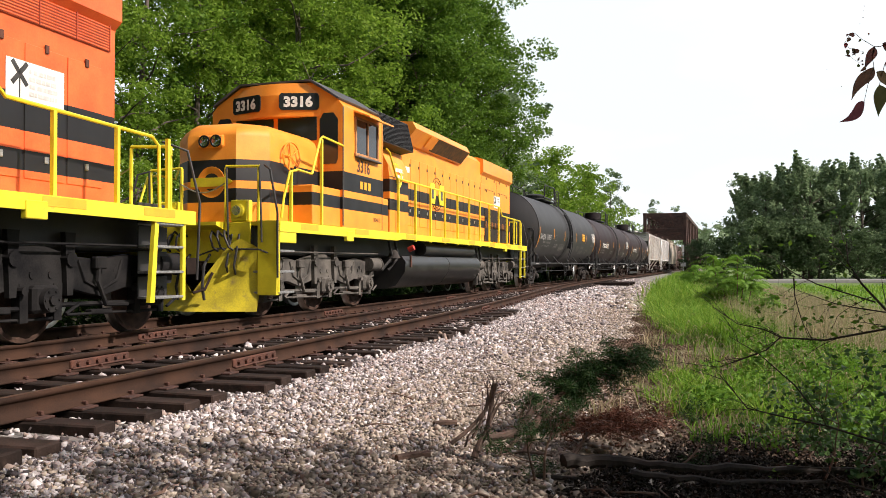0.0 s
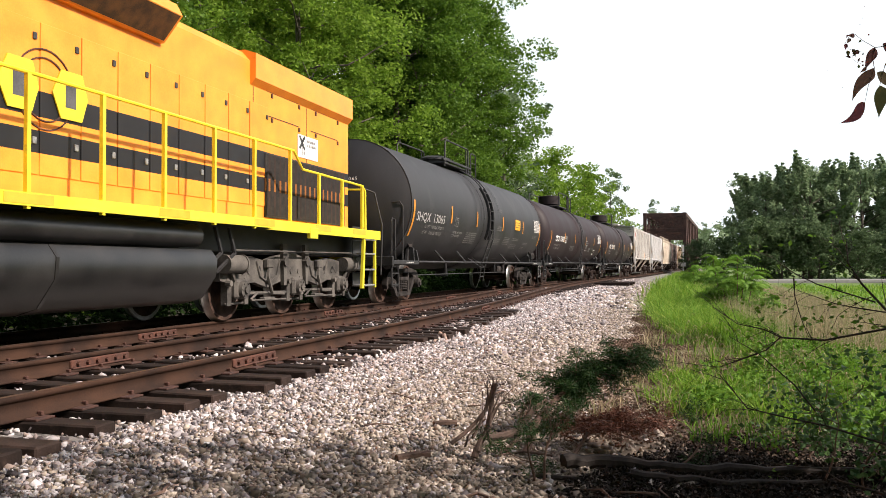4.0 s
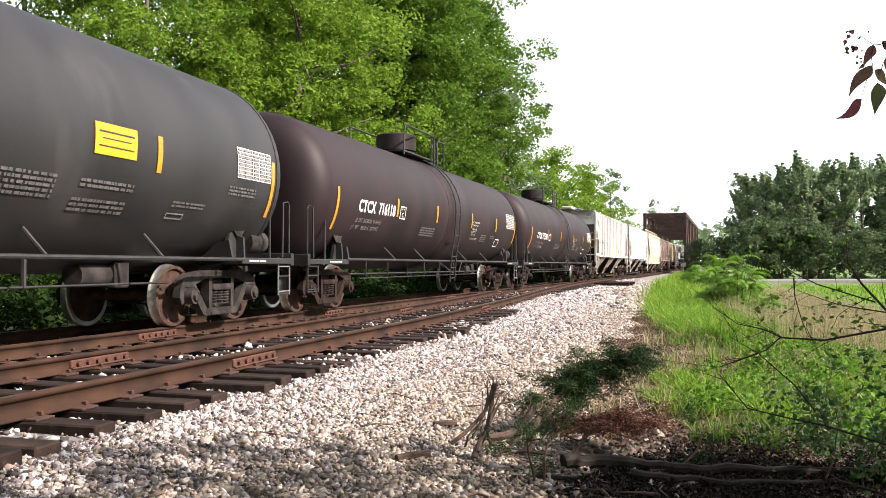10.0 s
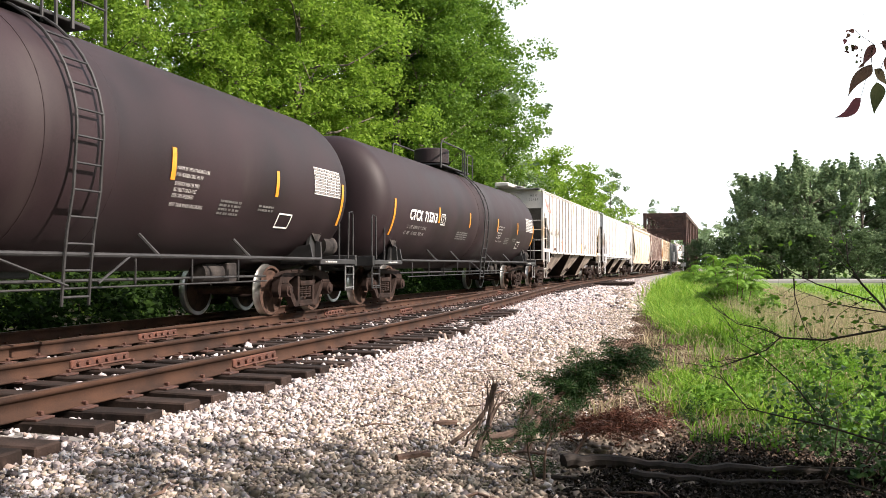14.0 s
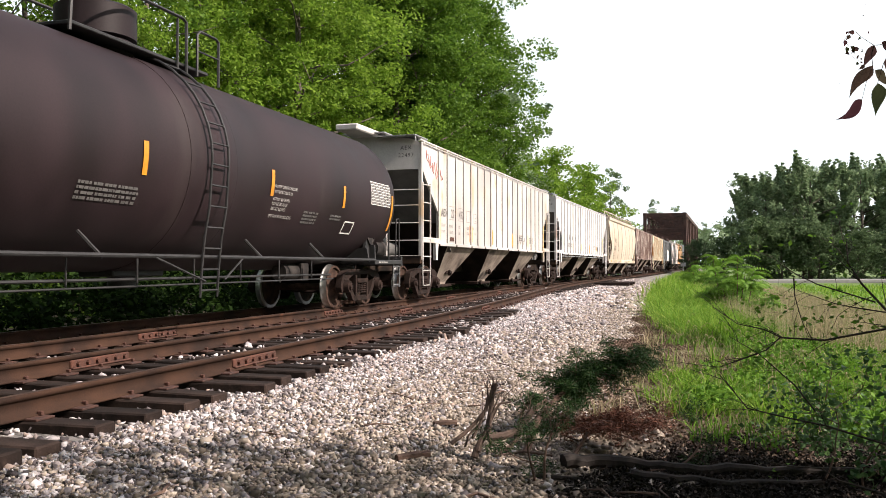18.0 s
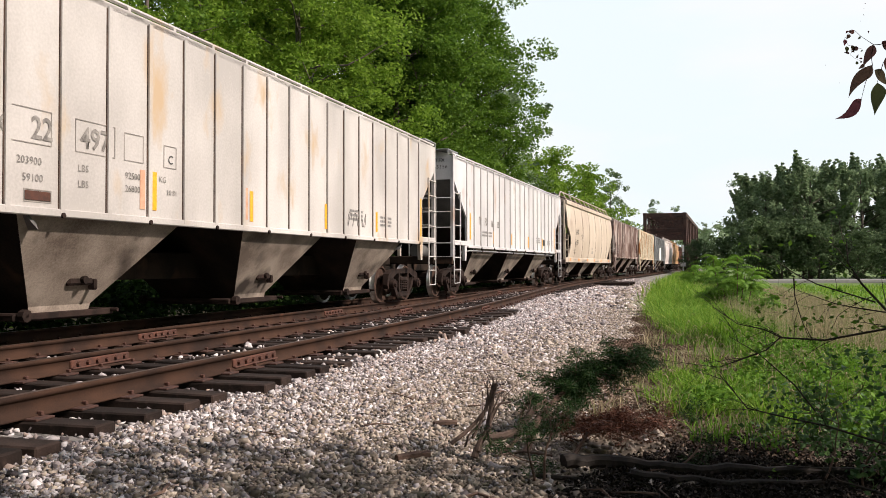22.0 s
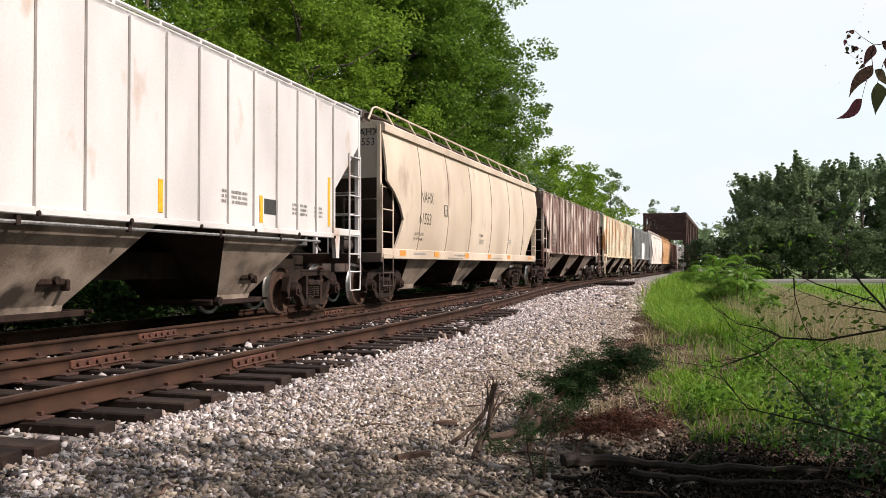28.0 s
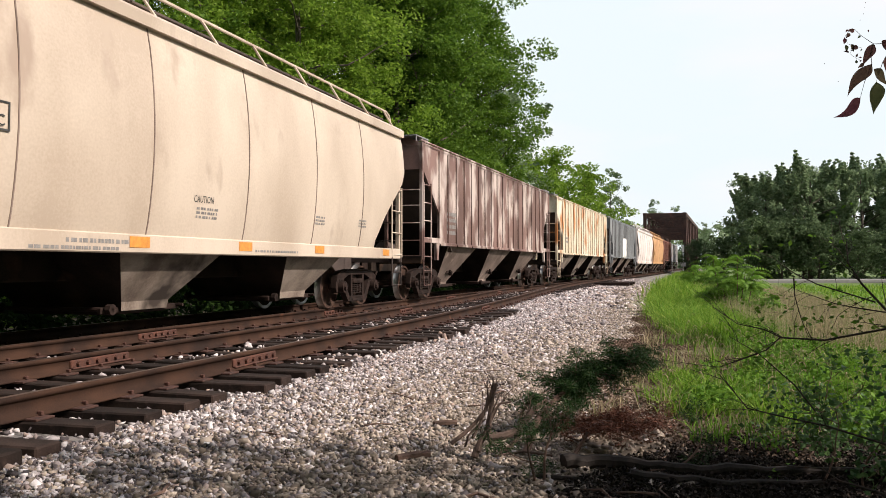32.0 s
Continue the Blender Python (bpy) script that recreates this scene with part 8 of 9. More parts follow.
# ---- grass ----
def blades(rng, s, l, height, width, bend=0.5):
    n = len(s)
    x, y, z = on_line(s, l, ground_dz(s, l))
    fade = np.clip((np.abs(l) - 14) / 40, 0, 1)
    z = z * (1 - fade) - 1.75 * fade
    z = z + 0.1 * np.array([noise.noise((float(a) * 0.35, float(b) * 0.35, 0.0)) for a, b in zip(x, y)]) - 0.02
    h = height * rng.uniform(0.55, 1.3, n)
    a = rng.uniform(0, 6.28, n)
    lean = np.abs(rng.normal(0, bend, n)) * h
    dx, dy = np.cos(a), np.sin(a)
    b = rng.uniform(0, 6.28, n)
    wx, wy = np.cos(b) * width, np.sin(b) * width
    p = []
    for k, q, w in ((0, 0, 1), (0.55, 0.25, 0.8), (0.9, 0.8, 0.0)):
        for sg in ((-1, 1) if w else (0,)):
            p.append(np.stack([x + dx * lean * q + wx * sg * w, y + dy * lean * q + wy * sg * w, z + h * k], -1))
    v = np.stack(p, 1).reshape(-1, 3)
    f = np.array([(0, 1, 3), (0, 3, 2), (2, 3, 4)])[None] + (np.arange(n) * 5)[:, None, None]
    return v, f.reshape(-1, 3)


def grass(name, label, material, sets):
    vs, fs, o = [], [], 0
    for v, f in sets:
        vs.append(v)
        fs.append(f + o)
        o += len(v)
    return tagged(new(name, raw_mesh(name, np.concatenate(vs), np.concatenate(fs), material)), label, "grass", kind="stuff")


def patchy(rng, n, s0, s1, l0, l1, cut=0.0, scale=0.5):
    """Places on the bank, thinned to patches."""
    s = rng.uniform(s0, s1, n)
    l = l0(s) + (l1(s) - l0(s)) * rng.uniform(0, 1, n)
    k = np.array([noise.noise((float(a) * scale, float(b) * scale, 3.0)) for a, b in zip(s, l)]) > cut
    return s[k], l[k]


def tufts(rng, places, per, r, height, width, bend=0.8):
    """Grass in tufts: each place bears blades of one height that spread from its foot."""
    s, l = places
    h = np.repeat(height * rng.uniform(0.55, 1.35, len(s)), per)
    n = len(h)
    return blades(rng, np.repeat(s, per) + rng.normal(0, r, n), np.repeat(l, per) + rng.normal(0, r, n), h, width, bend)


rng = np.random.default_rng(42)
lush = [tufts(rng, patchy(rng, 620, 18.6, 36, lambda s: bank_edge(s) + np.interp(s, [18, 21, 27, 34], [1.25, 0.9, 0.5, 0.45]), lambda s: bank_edge(s) + 2.3, -0.25, 1.1), 70, 0.13, 0.42, 0.010, 1.15),
        tufts(rng, patchy(rng, 500, 34, 75, lambda s: bank_edge(s) + 0.35, lambda s: bank_edge(s) + 2.6, -0.4), 42, 0.30, 0.62, 0.018, 0.7),
        blades(rng, *patchy(rng, 9000, 75, 140, lambda s: bank_edge(s) - 0.1, lambda s: bank_edge(s) + 4.0), 0.6, 0.03, 0.5),
        tufts(rng, patchy(rng, 230, 10.3, 13.4, lambda s: bank_edge(s) + 1.0 + 0.5 * (s < 11.5), lambda s: bank_edge(s) + 3.6, 0.0, 1.3), 40, 0.10, 0.26, 0.007, 1.4),
        tufts(rng, patchy(rng, 380, 13.2, 19, lambda s: bank_edge(s) + 1.9, lambda s: bank_edge(s) + 6.0, 0.02, 1.0), 36, 0.11, 0.30, 0.008, 1.3),
        tufts(rng, (np.array([13.6, 13.7, 14.6, 16.2]), np.array([8.45, 8.5, 7.9, 8.2])), 16, 0.04, 0.42, 0.011, 0.35),
        tufts(rng, patchy(rng, 420, 17, 40, lambda s: bank_edge(s) + 2.4, lambda s: np.full_like(s, 15.0), 0.05, 0.7), 14, 0.12, 0.34, 0.010, 0.9),
        blades(rng, *patchy(rng, 16000, 30, 95, lambda s: np.full_like(s, 14.0), lambda s: np.full_like(s, 34.0), -0.3, 0.2), 0.30, 0.03, 0.5)]
rough = [blades(rng, *patchy(rng, 12000, 9.5, 20, lambda s: bank_edge(s) + 1.6 + 0.5 * (s > 13.5), lambda s: bank_edge(s) + 6.5, 0.0, 1.1), 0.17, 0.007, 1.1),
         tufts(rng, patchy(rng, 300, 19, 45, lambda s: bank_edge(s) + 1.6, lambda s: bank_edge(s) + 7.5, 0.0, 0.6), 34, 0.14, 0.42, 0.010, 1.0),
         tufts(rng, patchy(rng, 320, 17, 60, lambda s: bank_edge(s) + 0.9, lambda s: bank_edge(s) + 2.8, -0.2, 1.3), 50, 0.16, 0.40, 0.011, 1.1)]
grass("rough_grass", "dark flattened weedy grass of the bank", WEED, rough)
grass("grass_bank", "lush bright green grass on the bank", GRASS, lush)
dry = [tufts(rng, patchy(rng, 3600, 19, 52, lambda s: bank_edge(s) + 2.3, lambda s: bank_edge(s) + 8.5, -0.2, 0.8), 14, 0.13, 0.62, 0.005, 0.6),
       tufts(rng, patchy(rng, 700, 50, 75, lambda s: bank_edge(s) + 2.6, lambda s: bank_edge(s) + 8.5, -0.1, 0.5), 12, 0.2, 0.6, 0.012, 0.6),
       tufts(rng, patchy(rng, 700, 10, 24, lambda s: bank_edge(s) + 0.5, lambda s: bank_edge(s) + 5.0, 0.05, 1.1), 12, 0.08, 0.34, 0.004, 1.0)]
grass("dry_grass", "tall dry tan grass and weed stalks", STRAWG, dry)
s_, l_ = patchy(rng, 5000, 9.3, 30, lambda s: bank_edge(s) + 0.3 - 0.25 * (s > 12), lambda s: bank_edge(s) + 1.5 + 1.0 * (s < 17) - 0.5 * (s > 20), -0.35, 0.9)
x, y, z = on_line(s_, l_, ground_dz(s_, l_) + 0.04)
k = (x > 0.45)
x, y, z = x[k], y[k], z[k]
q = np.stack([x, y, z], -1)
near = np.stack([rng.uniform(0.72, 4.6, 2700), rng.uniform(4.9, 7.2, 2700)], -1)
v, f = leaves(rng, q, 0.16, 13, 0.036, 0.10)
LITTER = island_surface("brown_leaf_litter", [(0.06, 0.036, 0.025), (0.12, 0.08, 0.055), (0.21, 0.15, 0.11), (0.09, 0.05, 0.035)], 0.9, 0, spread=0.2)
tagged(new("leaf_litter", raw_mesh("leaf_litter", v, f, LITTER)), "dry brown leaf litter beside the stones", "litter", kind="stuff")
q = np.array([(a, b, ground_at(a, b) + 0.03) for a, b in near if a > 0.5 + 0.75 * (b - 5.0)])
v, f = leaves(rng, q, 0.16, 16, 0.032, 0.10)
# Mould brown taken down to near black for the foreground's shade.
MOULD = island_surface("shade_black_leaf_mould", [(0.007, 0.005, 0.004), (0.015, 0.010, 0.008), (0.027, 0.018, 0.012), (0.010, 0.0065, 0.005)], 0.95, 0, spread=0.2)
tagged(new("leaf_mould", raw_mesh("leaf_mould", v, f, MOULD)), "rotted leaves on damp ground, coloured darker for the deep shade", "litter", kind="stuff")
# nodding foxtail heads on thin stalks
g = Geo()
s_, l_ = patchy(rng, 420, 11, 21, lambda s: bank_edge(s) + 1.2, lambda s: bank_edge(s) + 4.6, -0.1, 0.8)
for s0, l0 in zip(s_, l_):
    x, y, z = (float(c) for c in on_line(s0, l0, float(ground_dz(s0, l0))))
    h, a, w = rng.uniform(0.28, 0.5), rng.uniform(0, 6.28), rng.uniform(0.05, 0.09)
    c, d = math.cos(a) * w, math.sin(a) * w
    g.tube([(x, y, z), (x + c * 0.3, y + d * 0.3, z + h * 0.8), (x + c * 0.7, y + d * 0.7, z + h)], 0.0016, 3)
    g.tube([(x + c * 0.7, y + d * 0.7, z + h), (x + c * 1.2, y + d * 1.2, z + h + 0.015), (x + c * 1.7, y + d * 1.7, z + h - 0.01), (x + c * 2.0, y + d * 2.0, z + h - 0.05)], 0.007, 4, r_end=0.003)
tagged(new("foxtail_grass", g.mesh("foxtail_grass", STRAWG)), "nodding pale foxtail heads among the grass", "grass", kind="stuff")
# broad weed leaves low on the bank
s_, l_ = patchy(rng, 3000, 10.3, 20, lambda s: bank_edge(s) + 1.5 + 0.6 * (s > 13.2), lambda s: bank_edge(s) + 6.0, 0.0, 0.9)
x, y, z = on_line(s_, l_, ground_dz(s_, l_) + rng.uniform(0.03, 0.26, len(s_)))
v, f = leaves(rng, np.stack([x, y, z], -1), 0.15, 20, 0.06)
tagged(new("bank_weeds", raw_mesh("bank_weeds", v, f, WEED)), "broad-leaved green weeds among the grass", "weeds", kind="stuff")
# fallen litter and bare patches: twigs on the stones
g = Geo()
rr = random.Random(5)
twigs = []
for i in range(60):
    s, l = rr.uniform(6, 16), rr.uniform(5.2, 8.2)
    x, y, z = (float(c) for c in on_line(s, l, float(ground_dz(s, l)) + 0.03))
    a, ln = rr.uniform(0, 6.28), rr.uniform(0.1, 0.5)
    g.tube([(x, y, z), (x + ln * 0.5 * math.cos(a), y + ln * 0.5 * math.sin(a), z + rr.uniform(0, 0.03)), (x + ln * math.cos(a + 0.3), y + ln * math.sin(a + 0.3), z)], rr.uniform(0.004, 0.011), 5)
tagged(new("fallen_twigs", g.mesh("fallen_twigs", TWIG, 60)), "dead twigs scattered on the stones", "twigs", kind="stuff")
for i, (s, l, ln, a) in enumerate(((9.2, 6.2, 0.2, 0.3), (8.0, 6.3, 0.26, 0.5))):
    x, y, z = (float(c) for c in on_line(s, l, float(ground_dz(s, l)) + 0.035))
    thing("bark_piece", "short broken piece of brown bark on the ballast", "wood", at=pose(x, y, z, 0, 0, math.degrees(a)),
          geo=Geo().tube([(-ln / 2, 0, 0), (0, 0.01, 0.005), (ln / 2, 0, 0)], 0.03, 7), material=TWIG)


# ---- the brush pile in the foreground ----
def branch(g, rng, p, d, length, r, depth, tips, bendy=0.25, gravity=0.0, fork=0.8):
    """A forked bare branch; its tips are kept for needles or leaves."""
    pts = [Vector(p)]
    d = Vector(d).normalized()
    n = 5
    for i in range(n):
        d = (d + Vector(rng.normal(0, bendy, 3)) + Vector((0, 0, gravity))).normalized()
        pts.append(pts[-1] + d * length / n)
    g.tube(pts, r, 6, r_end=r * 0.45)
    tips.append((pts[-1], d))
    if depth:
        for k in range(rng.integers(2, 4)):
            i = rng.integers(2, n + 1)
            side = (d + Vector(rng.normal(0, fork, 3))).normalized()
            branch(g, rng, pts[i], side, length * rng.uniform(0.4, 0.7), r * 0.5, depth - 1, tips, bendy, gravity, fork)


def needles(rng, tips, material, name, parent, per=120, spread_=0.16, size=0.045):
    c = np.array([tuple(p) for p, d in tips])
    v, f = leaves(rng, c, spread_, per, size, 0.6, 0.16)
    ob = new(name, raw_mesh(name, v, f, material))
    ob.parent = parent
    return ob


rng = np.random.default_rng(51)
SNAGBARK = surface("weathered_snag_bark", (0.05, 0.033, 0.025), (0.15, 0.10, 0.078), 8, 0.9, 0, 0.6, 60)
snag = thing("dead_branch", "twisted brown dead branch standing in the ballast", "branch", at=pose(0, 0, 0))
bx, by = 0.25, 6.1
bz = ground_at(bx, by)
for path, r_ in (
    ([(0.053, 6.02, -0.437), (0.154, 6.05, -0.368), (0.239, 6.08, -0.29), (0.308, 6.11, -0.211), (0.347, 6.14, -0.097), (0.366, 6.17, -0.03)], 0.017),
    ([(0.244, 6.0, -0.491), (0.262, 6.03, -0.431), (0.314, 6.06, -0.353), (0.338, 6.09, -0.241), (0.356, 6.12, -0.128), (0.387, 6.15, -0.03)], 0.026),
    ([(0.204, 6.05, -0.41), (0.256, 6.08, -0.324), (0.3, 6.11, -0.228), (0.327, 6.14, -0.114), (0.32, 6.17, -0.059)], 0.011),
    ([(0.34, 6.01, -0.46), (0.33, 6.04, -0.333), (0.348, 6.07, -0.237), (0.409, 6.1, -0.167), (0.488, 6.13, -0.16)], 0.013),
    ([(0.219, 5.99, -0.53), (0.24, 6.02, -0.462), (0.292, 6.05, -0.393)], 0.027),
    ([(0.28, 6.05, -0.267), (0.286, 6.08, -0.172), (0.284, 6.11, -0.075)], 0.005),
    ([(0.156, 6.14, -0.489), (0.183, 6.17, -0.41), (0.253, 6.2, -0.347), (0.314, 6.23, -0.301)], 0.009),
    ([(0.346, 6.12, -0.247), (0.387, 6.15, -0.167), (0.415, 6.18, -0.103)], 0.006),
    ([(0.308, 6.11, -0.414), (0.357, 6.14, -0.284), (0.4, 6.17, -0.204), (0.468, 6.2, -0.132)], 0.007),
    ([(0.32, 6.02, -0.395), (0.423, 6.05, -0.393), (0.518, 6.08, -0.366), (0.597, 6.11, -0.296), (0.659, 6.14, -0.216), (0.757, 6.17, -0.153)], 0.034),
    ([(0.407, 6.07, -0.516), (0.494, 6.1, -0.472), (0.556, 6.13, -0.402), (0.593, 6.16, -0.288), (0.639, 6.19, -0.225)], 0.017)):
    g, tips = Geo().tube(path, r_, 8, r_end=r_ * 0.5), []
    for k in range(3):
        q = Vector(path[-2]).lerp(Vector(path[-1]), float(rng.uniform(0.1, 0.9)))
        branch(g, rng, q, (float(rng.normal(0.1, 0.5)), 0.1, 1), float(rng.uniform(0.06, 0.16)), min(r_ * 0.25, 0.004), 1, tips, 0.2)
    part("stem", g, SNAGBARK, snag)


def bushy_bough(t, rng, spine, side, clumps, per, size, material, r):
    """A stem with side twigs that end in flat sprays of needles."""
    spine = [Vector(p) for p in spine]
    part("stem", Geo().tube(spine, r, 7, r_end=r * 0.35), TWIG, t)
    ends = []
    for i in range(clumps):
        k = rng.uniform(0.45, 1.0) * (len(spine) - 1)
        j = min(int(k), len(spine) - 2)
        p = spine[j].lerp(spine[j + 1], k - j)
        q = p + Vector((rng.normal(0, side[0]), rng.normal(0, side[1]), rng.normal(0, side[2])))
        q.z = max(q.z, ground_at(q.x, q.y) + 0.04)
        part("twig", Geo().tube([p, p.lerp(q, 0.5) + Vector((0, 0, 0.02)), q], r * 0.2, 5, r_end=r * 0.08), TWIG, t)
        ends += [p.lerp(q, 0.55), q]
    v, f = leaves(rng, np.array([tuple(e) for e in ends]), 0.085, per, size, 0.55, 0.2)
    ob = new("needles", raw_mesh("needles", v, f, material))
    ob.parent = t


bough = thing("cedar_bough", "fallen dark green cedar bough with a brown stem", "branch")
bushy_bough(bough, rng, [(0.60, 6.3, ground_at(0.6, 6.3) - 0.02), (0.74, 6.6, -0.38), (0.92, 6.8, -0.24), (1.14, 6.95, -0.10), (1.40, 7.0, -0.03), (1.70, 7.0, 0.04)], (0.13, 0.14, 0.10), 80, 100, 0.05, CEDAR, 0.03)
sprig = thing("cedar_bough", "small green cedar spray beside the dead branch", "branch")
bushy_bough(sprig, rng, [(0.55, 6.6, ground_at(0.55, 6.6)), (0.62, 6.7, -0.35), (0.72, 6.8, -0.24), (0.95, 6.8, -0.3)], (0.08, 0.08, 0.05), 14, 50, 0.045, CEDAR, 0.014)
dead = thing("dead_cedar_bough", "rust-brown dead cedar bough on the ground", "branch")
bushy_bough(dead, rng, [(0.95, 6.2, ground_at(0.95, 6.2) + 0.02), (1.1, 6.35, -0.42), (1.3, 6.5, -0.36), (1.55, 6.6, -0.42)], (0.19, 0.16, 0.05), 55, 60, 0.05, DEADNEEDLE, 0.016)
front = thing("cedar_sprig", "dark green cedar sprig in shade", "branch")
tips = []
for x, y, d in ((0.66, 5.55, (0.1, 0.1, 1)), (0.6, 5.5, (-0.3, 0.1, 1)), (1.6, 5.9, (0.8, 0.1, 0.5))):
    g = Geo()
    branch(g, rng, (x, y, ground_at(x, y)), d, 0.38, 0.010, 2, tips, 0.15)
    part("stem", g, TWIG, front)
needles(rng, tips, CEDAR, "needles", front, 120, 0.09, 0.05)
# Bark colour lowered so the logs look as dark as their shaded spot.
LOGBARK = surface("shade_darkened_rotting_bark", (0.008, 0.0055, 0.0045), (0.034, 0.025, 0.02), 6, 0.95, 0, 0.9, 40, streak=0.3)
for pts, r_ in (([(0.84, 5.95), (1.2, 6.0), (1.7, 5.9), (2.3, 6.0), (3.3, 6.05)], 0.055), ([(1.25, 5.7), (1.9, 5.62), (2.7, 5.75)], 0.04), ([(0.35, 5.5), (0.7, 5.62), (1.0, 5.6)], 0.022)):
    path = []
    for (a0, b0), (a1, b1) in zip(pts, pts[1:]):
        for k in range(6):
            a, b = a0 + (a1 - a0) * k / 6 + rng.normal(0, 0.008), b0 + (b1 - b0) * k / 6 + rng.normal(0, 0.012)
            path.append((a, b, ground_at(a, b) + r_ * 0.9 + rng.normal(0, 0.006)))
    lg = Geo().tube(path, r_, 9, r_end=r_ * 0.5)
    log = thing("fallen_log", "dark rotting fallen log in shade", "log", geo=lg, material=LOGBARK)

# ---- vines, sapling shoots and bare twigs at the near bank ----
VINE = island_surface("blue_green_vine_leaves", [(0.032, 0.078, 0.026), (0.06, 0.125, 0.04), (0.095, 0.17, 0.055), (0.042, 0.095, 0.03)], 0.45, 0, spread=0.2, translucent=0.3)
vine = thing("vine_thicket", "tangle of dark green vine leaves on thin stems", "shrub")
g, tips = Geo(), []
for i in range(22):
    a = (rng.uniform(2.6, 3.8), rng.uniform(5.4, 6.9))
    g = Geo()
    branch(g, rng, (*a, ground_at(*a)), (rng.normal(0, 0.3), rng.normal(0, 0.3), 1), rng.uniform(0.30, 0.58), 0.008, 2, tips, 0.3)
    part("stem", g, TWIG, vine)
c = np.array([tuple(p) for p, d in tips])
v, f = leaves(rng, c, 0.13, 13, 0.055, 0.8)
ob = new("leaves", raw_mesh("leaves", v, f, VINE))
ob.parent = vine
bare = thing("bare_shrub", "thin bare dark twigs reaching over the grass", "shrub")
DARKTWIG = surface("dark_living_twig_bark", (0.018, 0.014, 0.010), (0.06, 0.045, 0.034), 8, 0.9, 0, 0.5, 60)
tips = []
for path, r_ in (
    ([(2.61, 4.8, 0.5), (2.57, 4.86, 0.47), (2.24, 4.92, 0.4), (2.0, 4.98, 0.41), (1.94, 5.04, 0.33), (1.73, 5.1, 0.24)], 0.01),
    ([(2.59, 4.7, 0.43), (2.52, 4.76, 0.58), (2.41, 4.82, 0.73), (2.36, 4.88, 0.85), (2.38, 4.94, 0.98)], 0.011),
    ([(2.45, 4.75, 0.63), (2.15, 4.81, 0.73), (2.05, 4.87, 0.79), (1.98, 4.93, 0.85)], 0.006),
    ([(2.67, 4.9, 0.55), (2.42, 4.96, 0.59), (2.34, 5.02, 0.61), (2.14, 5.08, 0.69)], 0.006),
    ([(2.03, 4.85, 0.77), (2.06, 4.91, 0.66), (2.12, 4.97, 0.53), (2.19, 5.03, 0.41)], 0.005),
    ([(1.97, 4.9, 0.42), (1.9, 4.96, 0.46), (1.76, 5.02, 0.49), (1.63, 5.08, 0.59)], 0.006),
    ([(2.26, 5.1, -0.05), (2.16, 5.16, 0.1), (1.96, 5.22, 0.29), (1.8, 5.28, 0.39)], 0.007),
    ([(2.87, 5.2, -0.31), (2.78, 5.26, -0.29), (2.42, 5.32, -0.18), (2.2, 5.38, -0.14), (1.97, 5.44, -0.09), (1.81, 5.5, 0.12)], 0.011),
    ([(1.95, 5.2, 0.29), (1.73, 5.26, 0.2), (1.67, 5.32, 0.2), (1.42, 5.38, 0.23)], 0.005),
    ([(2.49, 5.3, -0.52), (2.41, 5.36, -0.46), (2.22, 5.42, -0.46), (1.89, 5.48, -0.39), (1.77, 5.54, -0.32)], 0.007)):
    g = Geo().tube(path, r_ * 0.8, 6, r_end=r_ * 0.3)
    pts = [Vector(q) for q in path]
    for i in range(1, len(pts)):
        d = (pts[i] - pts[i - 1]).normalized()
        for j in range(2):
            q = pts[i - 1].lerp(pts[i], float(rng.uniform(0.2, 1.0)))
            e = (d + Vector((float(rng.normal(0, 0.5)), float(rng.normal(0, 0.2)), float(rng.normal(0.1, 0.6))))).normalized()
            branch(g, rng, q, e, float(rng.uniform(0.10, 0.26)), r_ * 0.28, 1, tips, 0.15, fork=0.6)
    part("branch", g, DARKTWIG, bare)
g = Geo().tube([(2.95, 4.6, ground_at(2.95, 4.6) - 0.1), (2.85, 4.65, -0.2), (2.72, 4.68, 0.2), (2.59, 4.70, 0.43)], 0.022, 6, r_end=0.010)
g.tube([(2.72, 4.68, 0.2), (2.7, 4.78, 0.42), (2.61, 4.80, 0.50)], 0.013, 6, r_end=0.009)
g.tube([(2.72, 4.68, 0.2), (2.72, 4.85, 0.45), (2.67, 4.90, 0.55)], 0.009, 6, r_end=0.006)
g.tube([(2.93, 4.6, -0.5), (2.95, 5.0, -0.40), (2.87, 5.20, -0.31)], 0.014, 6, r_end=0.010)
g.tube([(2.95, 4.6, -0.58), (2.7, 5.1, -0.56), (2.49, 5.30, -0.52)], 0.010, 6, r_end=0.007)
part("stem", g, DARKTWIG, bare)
few = [t for i, t in enumerate(tips) if t[0].x / t[0].y > 0.34]
v, f = leaves(rng, np.array([tuple(p) for p, d in few]), 0.05, 2, 0.034, 0.8)
ob = new("leaves", raw_mesh("leaves", v, f, WEED))
ob.parent = bare


# ---- the sumac sapling on the bank ----
def compound_leaf(g, rng, p, d, length):
    """A drooping stalk with paired leaflets."""
    pts = [Vector(p)]
    d = Vector(d).normalized()
    for i in range(10):
        d = (d + Vector((0, 0, -0.17))).normalized()
        pts.append(pts[-1] + d * length / 10)
    side = d.cross(Vector((0, 0, 1))).normalized()
    for i in range(1, 11):
        for sg in (-1, 1):
            w = length * 0.25 * (1 - abs(i - 4) / 9)
            a = pts[i]
            e = a + side * sg * w + Vector((0, 0, -0.55 * w))
            q = d * length * 0.036
            m = a.lerp(e, 0.5)
            g.add([a, m + q, e, m - q], [(0, 1, 2, 3)])


